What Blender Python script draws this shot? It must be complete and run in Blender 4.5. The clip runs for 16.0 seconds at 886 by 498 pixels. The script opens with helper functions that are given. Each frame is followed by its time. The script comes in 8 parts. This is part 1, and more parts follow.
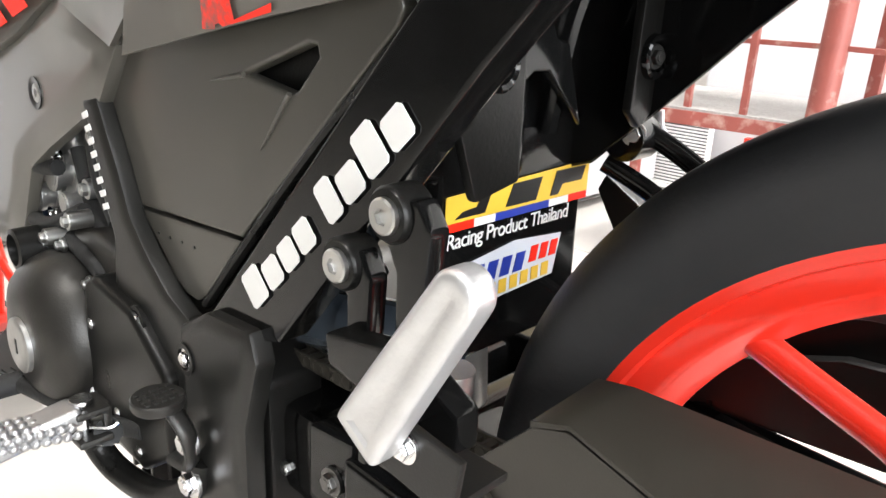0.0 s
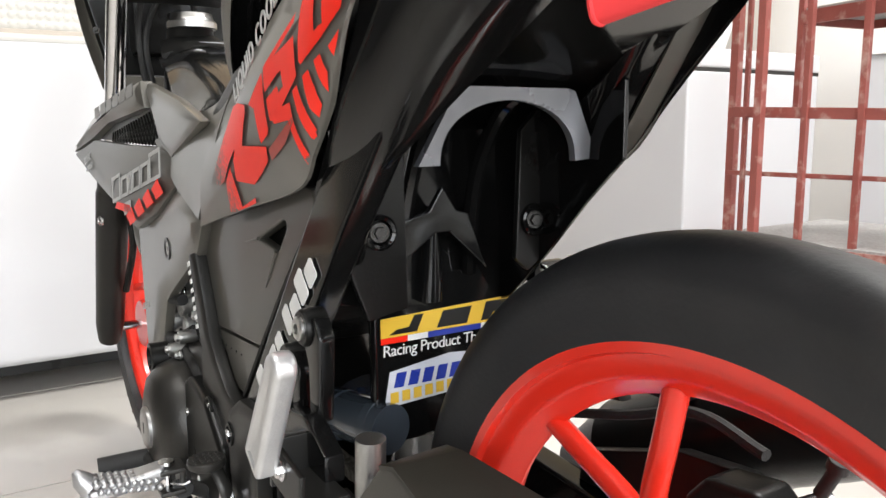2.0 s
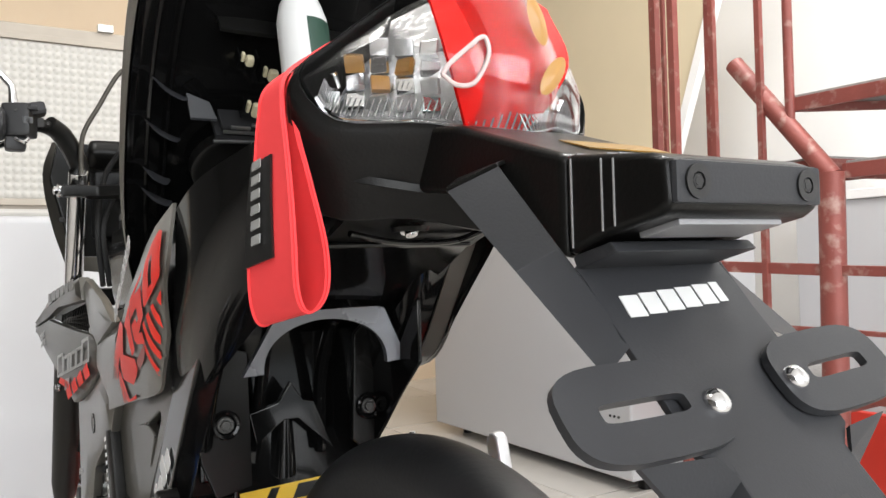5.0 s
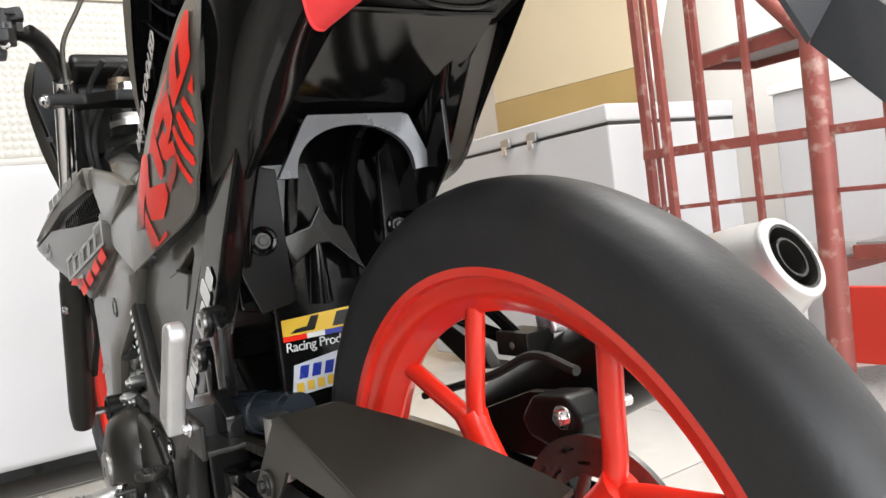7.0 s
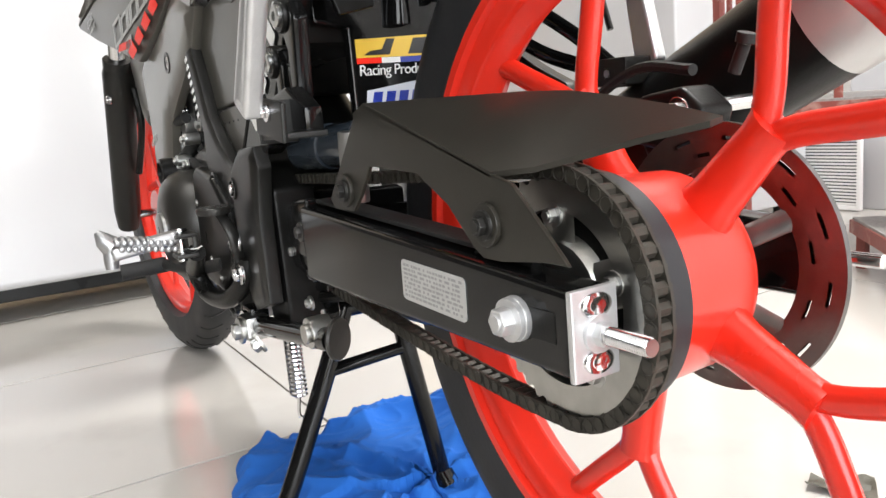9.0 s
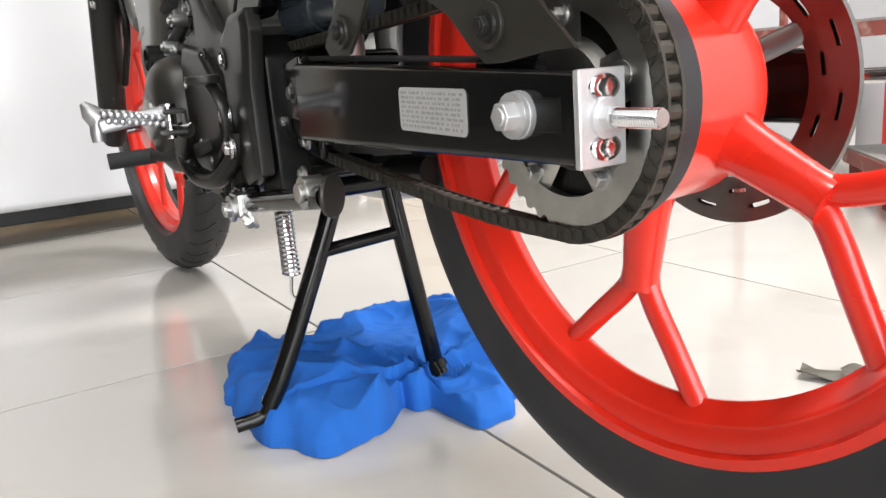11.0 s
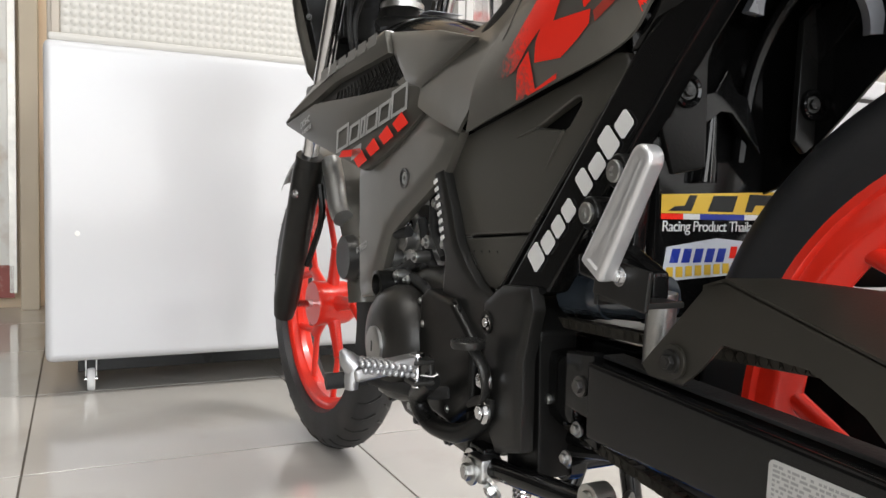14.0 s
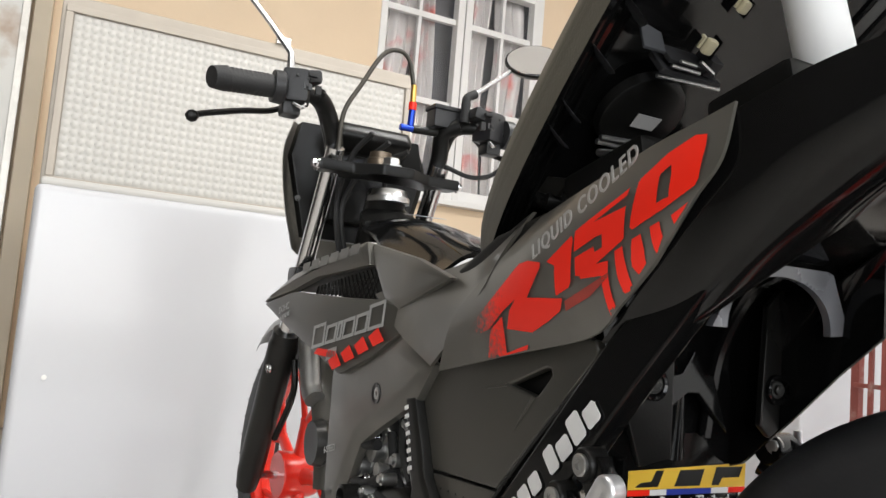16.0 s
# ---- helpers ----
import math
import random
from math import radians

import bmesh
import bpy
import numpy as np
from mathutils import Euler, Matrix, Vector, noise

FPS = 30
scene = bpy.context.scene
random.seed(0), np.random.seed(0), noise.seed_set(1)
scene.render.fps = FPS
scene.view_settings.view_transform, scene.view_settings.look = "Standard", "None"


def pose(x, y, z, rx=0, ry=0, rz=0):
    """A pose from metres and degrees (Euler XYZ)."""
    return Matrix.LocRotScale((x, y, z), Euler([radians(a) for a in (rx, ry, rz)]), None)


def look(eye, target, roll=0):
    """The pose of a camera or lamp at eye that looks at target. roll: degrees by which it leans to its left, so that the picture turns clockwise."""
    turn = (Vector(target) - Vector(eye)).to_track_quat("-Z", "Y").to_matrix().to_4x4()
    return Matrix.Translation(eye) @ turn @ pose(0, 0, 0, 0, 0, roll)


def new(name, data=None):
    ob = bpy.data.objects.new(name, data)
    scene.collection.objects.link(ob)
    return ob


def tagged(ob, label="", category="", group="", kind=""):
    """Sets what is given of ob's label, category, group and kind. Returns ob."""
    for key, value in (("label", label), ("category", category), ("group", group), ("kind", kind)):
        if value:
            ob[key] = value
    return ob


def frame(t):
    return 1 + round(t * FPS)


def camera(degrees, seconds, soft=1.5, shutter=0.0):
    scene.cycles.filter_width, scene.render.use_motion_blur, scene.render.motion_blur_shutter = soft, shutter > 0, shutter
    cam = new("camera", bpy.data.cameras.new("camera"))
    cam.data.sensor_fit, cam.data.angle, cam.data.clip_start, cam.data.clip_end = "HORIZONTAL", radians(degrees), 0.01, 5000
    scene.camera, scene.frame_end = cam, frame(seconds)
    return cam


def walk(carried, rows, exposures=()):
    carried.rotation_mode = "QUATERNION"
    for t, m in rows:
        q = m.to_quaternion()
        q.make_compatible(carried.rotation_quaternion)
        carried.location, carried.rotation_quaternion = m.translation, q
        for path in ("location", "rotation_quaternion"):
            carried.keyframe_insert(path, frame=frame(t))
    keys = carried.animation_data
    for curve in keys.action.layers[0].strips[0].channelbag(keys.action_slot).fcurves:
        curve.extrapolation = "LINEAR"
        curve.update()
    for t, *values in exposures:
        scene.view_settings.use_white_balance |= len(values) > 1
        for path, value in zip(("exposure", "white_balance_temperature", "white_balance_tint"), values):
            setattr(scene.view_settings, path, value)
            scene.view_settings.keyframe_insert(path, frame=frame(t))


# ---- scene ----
cam = camera(60.3, 16.0)
PATH = [
    (0, (-0.32, 0.035, 0.602), (1.063, 1.331, -0.037), 2.8),
    (0.5, (-0.34, -0.042, 0.621), (0.942, 1.346, -0.035), 2.1),
    (1, (-0.336, -0.097, 0.599), (0.865, 1.386, -0.001), 1.9),
    (1.5, (-0.319, -0.152, 0.615), (0.729, 1.51, 0.243), 0.3),
    (2, (-0.294, -0.2, 0.64), (0.75, 1.478, 0.334), -0.5),
    (2.5, (-0.265, -0.276, 0.699), (0.795, 1.409, 0.505), -1.1),
    (3, (-0.219, -0.333, 0.748), (0.715, 1.421, 0.516), -2.6),
    (3.2, (-0.198, -0.357, 0.764), (0.676, 1.417, 0.461), -2.2),
    (5.3, (-0.25, -0.385, 0.68), (0.829, 1.297, 0.745), -2.5),
    (5.5, (-0.256, -0.38, 0.663), (0.839, 1.292, 0.729), -3.3),
    (6, (-0.267, -0.367, 0.626), (0.851, 1.291, 0.657), -4.6),
    (6.5, (-0.275, -0.371, 0.598), (0.864, 1.273, 0.602), -6.2),
    (7, (-0.287, -0.359, 0.57), (0.806, 1.312, 0.503), -7.2),
    (7.5, (-0.294, -0.338, 0.522), (0.782, 1.341, 0.363), -7.0),
    (8, (-0.305, -0.315, 0.488), (0.741, 1.371, 0.244), -6.7),
    (8.5, (-0.312, -0.3, 0.458), (0.695, 1.395, 0.124), -5.8),
    (9, (-0.321, -0.295, 0.439), (0.675, 1.402, 0.078), -5.0),
    (9.5, (-0.321, -0.298, 0.428), (0.708, 1.375, 0.05), -4.8),
    (9.7, (-0.321, -0.301, 0.418), (0.722, 1.358, 0.02), -5.0),
    (11.8, (-0.376, -0.266, 0.345), (0.548, 1.445, -0.123), -3.8),
    (12, (-0.393, -0.249, 0.361), (0.505, 1.491, -0.044), -3.7),
    (12.5, (-0.432, -0.216, 0.404), (0.397, 1.576, 0.086), -1.9),
    (13, (-0.452, -0.198, 0.435), (0.38, 1.605, 0.198), -2.1),
    (13.5, (-0.46, -0.187, 0.463), (0.4, 1.61, 0.292), -0.0),
    (14, (-0.462, -0.176, 0.489), (0.409, 1.621, 0.372), 1.3),
    (14.5, (-0.462, -0.17, 0.514), (0.413, 1.626, 0.432), 3.1),
    (15, (-0.462, -0.171, 0.551), (0.453, 1.608, 0.563), 3.9),
    (15.5, (-0.465, -0.174, 0.579), (0.441, 1.607, 0.674), 4.4),
    (16, (-0.464, -0.183, 0.608), (0.435, 1.594, 0.793), 4.7),
]
walk(cam, [(t, look(eye, target, roll)) for t, eye, target, roll in PATH],
     [(0.0, 1.30), (0.5, 1.16), (1.0, 1.02), (1.5, 0.60), (2.0, 0.60), (3.0, 0.30), (5.5, 0.12), (6.5, 0.36), (8.0, 0.56), (9.6, 0.65), (12.0, 0.38), (14.5, 0.14), (16.0, 0.10)])

# ---- light ----
world = bpy.data.worlds.new("daylight")
scene.world = world
world.use_nodes = True
wn = world.node_tree.nodes
sky = wn.new("ShaderNodeTexSky")
sky.sky_type, sky.sun_disc = "NISHITA", False
sky.sun_elevation, sky.sun_rotation = radians(50), radians(200)
world.node_tree.links.new(sky.outputs[0], wn["Background"].inputs[0])
wn["Background"].inputs[1].default_value = 0.12


def area_lamp(name, m, sx, sy, watts, color):
    d = bpy.data.lights.new(name, "AREA")
    d.shape, d.size, d.size_y, d.energy, d.color = "RECTANGLE", sx, sy, watts, color
    ob = new(name, d)
    ob.matrix_world = m
    return ob


# daylight in the open shop front behind the camera
area_lamp("daylight_front", look((-0.6, -3.9, 1.6), (0.2, 1.5, 0.9)), 5.0, 2.6, 205, (0.97, 0.985, 1.0))
# two made-up overhead fills: one lifts the bike, one the stair side
area_lamp("overhead_fill_a", look((-0.7, 0.4, 2.93), (-0.7, 0.4, 0.0)), 1.2, 0.25, 22, (1.0, 0.98, 0.95))
area_lamp("overhead_fill_b", look((1.2, 0.3, 2.93), (1.3, 0.5, 0.0)), 1.2, 0.25, 72, (1.0, 0.985, 0.96))


# ---- materials ----
def material(name, color, rough=0.5, metal=0.0, vary=0.12, scale=18.0, bump=0.0, bump_scale=220.0, coat=0.0, rough_vary=0.08, per_object=0.0, spec=0.5, stain=None, stain_amount=0.0, stain_scale=3.0):
    m = bpy.data.materials.new(name)
    m.use_nodes = True
    nt = m.node_tree
    n, ln = nt.nodes, nt.links
    b = n["Principled BSDF"]
    co = n.new("ShaderNodeTexCoord")
    noi = n.new("ShaderNodeTexNoise")
    noi.inputs["Scale"].default_value, noi.inputs["Detail"].default_value = scale, 6.0
    ln.new(co.outputs["Object"], noi.inputs["Vector"])
    ramp = n.new("ShaderNodeMapRange")
    ramp.inputs[3].default_value, ramp.inputs[4].default_value = 1.0 - vary, 1.0 + vary
    ln.new(noi.outputs[0], ramp.inputs[0])
    mul = n.new("ShaderNodeVectorMath")
    mul.operation = "SCALE"
    mul.inputs[0].default_value = color
    last = ramp.outputs[0]
    if per_object:
        oi = n.new("ShaderNodeObjectInfo")
        pr = n.new("ShaderNodeMapRange")
        pr.inputs[3].default_value, pr.inputs[4].default_value = 1.0 - per_object, 1.0 + per_object
        ln.new(oi.outputs["Random"], pr.inputs[0])
        mm = n.new("ShaderNodeMath")
        mm.operation = "MULTIPLY"
        ln.new(pr.outputs[0], mm.inputs[0])
        ln.new(last, mm.inputs[1])
        last = mm.outputs[0]
    ln.new(last, mul.inputs["Scale"])
    col = mul.outputs[0]
    if stain:
        sn = n.new("ShaderNodeTexNoise")
        sn.inputs["Scale"].default_value, sn.inputs["Detail"].default_value = stain_scale, 9.0
        ln.new(co.outputs["Object"], sn.inputs["Vector"])
        sr = n.new("ShaderNodeMapRange")
        sr.inputs[1].default_value, sr.inputs[2].default_value = 0.56, 0.72
        sr.inputs[4].default_value = stain_amount
        ln.new(sn.outputs[0], sr.inputs[0])
        mx = n.new("ShaderNodeMix")
        mx.data_type = "RGBA"
        ln.new(sr.outputs[0], mx.inputs[0])
        ln.new(col, mx.inputs[6])
        mx.inputs[7].default_value = (*stain, 1)
        col = mx.outputs[2]
    ln.new(col, b.inputs["Base Color"])
    rr = n.new("ShaderNodeMapRange")
    rr.inputs[3].default_value, rr.inputs[4].default_value = max(0.02, rough - rough_vary), min(1.0, rough + rough_vary)
    n2 = n.new("ShaderNodeTexNoise")
    n2.inputs["Scale"].default_value, n2.inputs["Detail"].default_value = scale * 0.35, 8.0
    ln.new(co.outputs["Object"], n2.inputs["Vector"])
    ln.new(n2.outputs[0], rr.inputs[0])
    ln.new(rr.outputs[0], b.inputs["Roughness"])
    b.inputs["Metallic"].default_value = metal
    b.inputs["Specular IOR Level"].default_value = spec
    b.inputs["Coat Weight"].default_value = coat
    b.inputs["Coat Roughness"].default_value = 0.06
    if bump:
        bn = n.new("ShaderNodeTexNoise")
        bn.inputs["Scale"].default_value, bn.inputs["Detail"].default_value = bump_scale, 4.0
        ln.new(co.outputs["Object"], bn.inputs["Vector"])
        bp = n.new("ShaderNodeBump")
        bp.inputs["Strength"].default_value, bp.inputs["Distance"].default_value = bump, 0.002
        ln.new(bn.outputs[0], bp.inputs["Height"])
        ln.new(bp.outputs[0], b.inputs["Normal"])
    return m


def glass_material(name, color=(1, 1, 1), rough=0.03):
    m = bpy.data.materials.new(name)
    m.use_nodes = True
    b = m.node_tree.nodes["Principled BSDF"]
    b.inputs["Base Color"].default_value = (*color, 1)
    b.inputs["Roughness"].default_value = rough
    b.inputs["Transmission Weight"].default_value = 1.0
    b.inputs["IOR"].default_value = 1.45
    return m


CLIP = material("ivory_plastic_clip", (0.52, 0.47, 0.32), 0.4, 0, 0.1, 60)
CONTROL = material("dusty_control_plastic", (0.020, 0.020, 0.021), 0.42, 0, 0.2, 40, 0.1, 700, spec=0.35)
LAMPGREY = material("lamp_grey_facet", (0.42, 0.42, 0.42), 0.18, 0.5, 0.15, 60)
PALELENS = material("pale_clear_plastic_rim", (0.62, 0.50, 0.48), 0.12, 0, 0.1, 50)
FROST = material("frosted_grey_window", (0.26, 0.26, 0.27), 0.35, 0, 0.1, 50, coat=0.2)
AMBERLABEL = material("worn_amber_label", (0.28, 0.155, 0.022), 0.4, 0, 0.25, 60, stain=(0.05, 0.035, 0.015), stain_amount=0.6, stain_scale=90)
BRONZE = material("bronze_tinted_lock", (0.16, 0.125, 0.09), 0.3, 0.7, 0.15, 40)
GREY = material("satin_grey_paint", (0.098, 0.093, 0.081), 0.32, 0.25, 0.12, 9, 0.03, 900, coat=0.3, stain=(0.15, 0.143, 0.126), stain_amount=0.45, stain_scale=13)
GREY_DARK = material("dark_satin_grey_paint", (0.060, 0.0565, 0.048), 0.33, 0.2, 0.10, 9, 0.04, 900, coat=0.2)
GLOSS = material("gloss_black_paint", (0.0045, 0.0045, 0.0045), 0.10, 0.0, 0.2, 12, coat=0.05, rough_vary=0.04, spec=0.30)
BLACK = material("black_moulded_plastic", (0.0065, 0.0064, 0.006), 0.30, 0.0, 0.25, 25, 0.08, 500, spec=0.20)
MATTE = material("matte_black_coated_metal", (0.010, 0.0098, 0.0090), 0.36, 0.0, 0.25, 30, 0.05, 700, spec=0.36, stain=(0.020, 0.019, 0.016), stain_amount=0.5, stain_scale=9)
PEGALU = material("worn_peg_aluminium", (0.40, 0.40, 0.405), 0.36, 0.85, 0.2, 60, 0.15, 420)
GUARD = material("warm_black_sheet_metal", (0.030, 0.0275, 0.022), 0.34, 0.1, 0.15, 30, 0.04, 700, spec=0.40, stain=(0.045, 0.041, 0.034), stain_amount=0.5, stain_scale=12)
RESERVOIR = material("smoky_blue_grey_plastic", (0.034, 0.043, 0.054), 0.16, 0.0, 0.2, 14, coat=0.5)
DUSTY = material("dusty_black_steel", (0.030, 0.029, 0.027), 0.35, 0.5, 0.3, 60, 0.1, 300)
PLATE = material("powder_coated_grey_black_metal", (0.032, 0.033, 0.036), 0.45, 0.0, 0.12, 30, 0.06, 900, spec=0.28)
ENGINE = material("dark_grey_cast_engine_metal", (0.026, 0.0245, 0.022), 0.38, 0.40, 0.3, 40, 0.10, 500)
CASTALU = material("raw_cast_aluminium", (0.42, 0.42, 0.41), 0.38, 0.9, 0.25, 45, 0.2, 300)
ALU = material("polished_aluminium", (0.72, 0.72, 0.73), 0.22, 1.0, 0.12, 40, 0.06, 300)
CHROME = material("bright_zinc_and_chrome", (0.75, 0.75, 0.76), 0.14, 1.0, 0.1, 60)
STEEL = material("brushed_steel", (0.5, 0.5, 0.49), 0.3, 1.0, 0.2, 60, 0.1, 400)
RED = material("bright_red_orange_wheel_paint", (0.76, 0.026, 0.011), 0.3, 0.0, 0.06, 14, coat=0.3)
RUBBER = material("black_tyre_rubber", (0.019, 0.0195, 0.021), 0.52, 0.0, 0.3, 30, 0.12, 260, rough_vary=0.16, spec=0.45, stain=(0.036, 0.034, 0.032), stain_amount=0.6, stain_scale=9)
GRIP = material("black_grip_rubber", (0.012, 0.012, 0.012), 0.7, 0.0, 0.2, 40, 0.3, 300)
CHAIN = material("oiled_chain_steel", (0.052, 0.047, 0.038), 0.5, 0.4, 0.45, 90, 0.1, 300)
SPROCKET = material("worn_sprocket_steel", (0.47, 0.465, 0.44), 0.34, 1.0, 0.25, 60, 0.1, 400)
SATIN = material("satin_die_cast_aluminium", (0.62, 0.62, 0.625), 0.36, 0.72, 0.14, 60, 0.14, 420)
DISC = material("dark_ground_steel", (0.16, 0.155, 0.15), 0.34, 1.0, 0.3, 60, 0.1, 400)
WHITE_DECAL = material("white_vinyl_decal", (0.72, 0.72, 0.71), 0.35, 0, 0.05, 30)
SILVER_DECAL = material("silver_grey_decal", (0.36, 0.36, 0.35), 0.35, 0.2, 0.08, 30)
RED_DECAL = material("red_vinyl_decal", (0.84, 0.022, 0.008), 0.4, 0, 0.06, 20, spec=0.3)
RED_DARK = material("faded_red_vinyl_decal", (0.33, 0.03, 0.018), 0.35, 0, 0.3, 90)
YELLOW = material("yellow_sticker", (0.72, 0.46, 0.05), 0.3, 0, 0.06, 20)
BLACK_DECAL = material("black_sticker_print", (0.01, 0.01, 0.01), 0.3, 0, 0.1, 30)
BLUE_DECAL = material("blue_sticker_print", (0.02, 0.04, 0.30), 0.3, 0, 0.1, 30)
PALE = material("pale_sticker", (0.58, 0.6, 0.66), 0.3, 0, 0.1, 20)
LABEL = material("silver_foil_label", (0.55, 0.55, 0.54), 0.35, 0.4, 0.1, 60)
LABEL_INK = material("grey_label_print", (0.30, 0.30, 0.30), 0.5, 0, 0.1, 60)
# dark gloss brace, its pale sky reflection put into the base colour
ARCH = material("black_brace_with_painted_sheen", (0.16, 0.165, 0.18), 0.25, 0.4, 0.12, 20)
# made-up dark tone for unseen walls, keeps reflections on the black panels low
WALLD = material("reflection_darkening_wall", (0.075, 0.07, 0.065), 0.8, 0, 0.1, 3, 0.2, 60)
BRUSHED = material("brushed_satin_aluminium", (0.56, 0.56, 0.555), 0.42, 0.75, 0.08, 50, 0.1, 300)
STRAP = material("coral_red_woven_webbing", (0.86, 0.05, 0.055), 0.8, 0, 0.06, 60, 0.12, 1600)
CLOTH = material("bright_blue_cotton_cloth", (0.008, 0.115, 0.47), 0.9, 0, 0.14, 12, 0.5, 700)
SEATFOAM = material("olive_grey_seat_leather", (0.085, 0.078, 0.06), 0.55, 0, 0.12, 30, 0.3, 500)
BRASS = material("brass_fitting", (0.6, 0.38, 0.1), 0.3, 1.0, 0.1, 40)
BLUE_ANOD = material("blue_anodised_fitting", (0.02, 0.06, 0.45), 0.3, 0.8, 0.1, 40)
FREEZER = material("white_enamelled_sheet_metal", (0.50, 0.50, 0.512), 0.22, 0.0, 0.02, 2.5, 0.03, 30, coat=0.2)
LIDRIM = material("aged_beige_gasket", (0.40, 0.355, 0.30), 0.5, 0, 0.1, 12)
LID = material("white_freezer_liner_plastic", (0.47, 0.455, 0.425), 0.4, 0, 0.03, 8)
TRIM = material("worn_aluminium_edge_trim", (0.62, 0.6, 0.56), 0.4, 0.4, 0.2, 30)
TILE = material("cream_polished_porcelain_tile", (0.49, 0.468, 0.435), 0.10, 0, 0.05, 1.6, 0.02, 8, rough_vary=0.05, per_object=0.035, stain=(0.36, 0.325, 0.28), stain_amount=0.30, stain_scale=5.0)
GROUT = material("dirty_grey_grout", (0.115, 0.098, 0.080), 0.9, 0, 0.3, 40, 0.4, 300)
WALLP = material("peach_painted_plaster", (0.76, 0.60, 0.43), 0.8, 0, 0.06, 3, 0.2, 60, stain=(0.8, 0.7, 0.55), stain_amount=0.35, stain_scale=1.7)
WALLW = material("white_painted_plaster", (0.78, 0.77, 0.76), 0.75, 0, 0.04, 3, 0.2, 60)
CEIL = material("white_ceiling_paint", (0.78, 0.77, 0.75), 0.9, 0, 0.03, 2)
STAIRRED = material("worn_red_oxide_steel_paint", (0.25, 0.065, 0.052), 0.5, 0.1, 0.3, 14, 0.3, 120, stain=(0.50, 0.36, 0.31), stain_amount=0.6, stain_scale=26)
TREAD = material("grey_speckled_terrazzo", (0.27, 0.26, 0.25), 0.6, 0, 0.45, 120, 0.2, 300)
REDPANEL = material("red_painted_board", (0.62, 0.035, 0.018), 0.5, 0, 0.08, 5)
DOORW = material("scuffed_white_door_paint", (0.66, 0.65, 0.62), 0.5, 0.1, 0.05, 4, 0.1, 40, stain=(0.35, 0.22, 0.13), stain_amount=0.7, stain_scale=5)
BEIGE = material("beige_door_frame_paint", (0.50, 0.43, 0.33), 0.6, 0, 0.1, 6)
CREAM = material("cream_painted_board", (0.62, 0.53, 0.37), 0.5, 0, 0.06, 4, 0.1, 40)
MARK = material("dim_grey_decal", (0.17, 0.165, 0.155), 0.35, 0.2, 0.08, 30)
TAN = material("tan_varnished_plywood", (0.40, 0.28, 0.11), 0.4, 0, 0.12, 5)
CURTAIN = material("grey_and_red_curtain_cloth", (0.42, 0.40, 0.39), 0.9, 0, 0.2, 4, 0.2, 90, stain=(0.45, 0.07, 0.05), stain_amount=0.85, stain_scale=5.5)
# shade put in as a dark colour, for sheets behind openings
SHADE_BACK = material("painted_dark_behind_openings", (0.10, 0.10, 0.11), 0.6, 0, 0.3, 3)
GLASS = glass_material("clear_glass")
LENS_CLEAR = glass_material("clear_lamp_lens", (0.97, 0.97, 0.97), 0.04)
LENS_RED = material("red_lamp_lens", (0.72, 0.007, 0.004), 0.12, 0, 0.1, 30, spec=0.4)
AMBER = material("amber_glint_and_leaf", (0.48, 0.25, 0.07), 0.3, 0, 0.1, 40)
REFLECTOR = material("faceted_silver_reflector", (0.62, 0.62, 0.62), 0.28, 0.7, 0.25, 80, 0.8, 120)
MIRROR = material("mirror_glass", (0.9, 0.9, 0.9), 0.03, 1.0, 0.0, 10, rough_vary=0.0)
BOTTLE = material("white_bottle_plastic", (0.78, 0.78, 0.77), 0.4, 0, 0.04, 20)
GREEN = material("dark_green_label", (0.03, 0.07, 0.05), 0.45, 0, 0.1, 30)




def fading_print(name, ink, paint, y0, y1):
    """A red print that breaks up into the grey paint between two places along the bike."""
    m = material(name, ink, 0.4, 0, 0.06, 20, spec=0.3)
    n, ln = m.node_tree.nodes, m.node_tree.links
    b = n["Principled BSDF"]
    old = b.inputs["Base Color"].links[0].from_socket
    co = n.new("ShaderNodeTexCoord")
    sep = n.new("ShaderNodeSeparateXYZ")
    ln.new(co.outputs["Object"], sep.inputs[0])
    ramp = n.new("ShaderNodeMapRange")
    ramp.inputs[1].default_value, ramp.inputs[2].default_value = y0, y1
    ln.new(sep.outputs[1], ramp.inputs[0])
    grain = n.new("ShaderNodeTexNoise")
    grain.inputs["Scale"].default_value, grain.inputs["Detail"].default_value = 260.0, 3.0
    ln.new(co.outputs["Object"], grain.inputs["Vector"])
    add = n.new("ShaderNodeMath")
    add.operation = "ADD"
    ln.new(ramp.outputs[0], add.inputs[0])
    ln.new(grain.outputs[0], add.inputs[1])
    cut = n.new("ShaderNodeMapRange")
    cut.inputs[1].default_value, cut.inputs[2].default_value = 0.75, 1.25
    ln.new(add.outputs[0], cut.inputs[0])
    mx = n.new("ShaderNodeMix")
    mx.data_type = "RGBA"
    ln.new(cut.outputs[0], mx.inputs[0])
    ln.new(old, mx.inputs[6])
    mx.inputs[7].default_value = (*paint, 1)
    ln.new(mx.outputs[2], b.inputs["Base Color"])
    return m


RED_FADE = fading_print("red_print_fading_to_grey", (0.84, 0.022, 0.008), (0.098, 0.093, 0.081), 0.345, 0.425)


# ---- mesh helpers ----
def V(*a):
    return Vector(a)


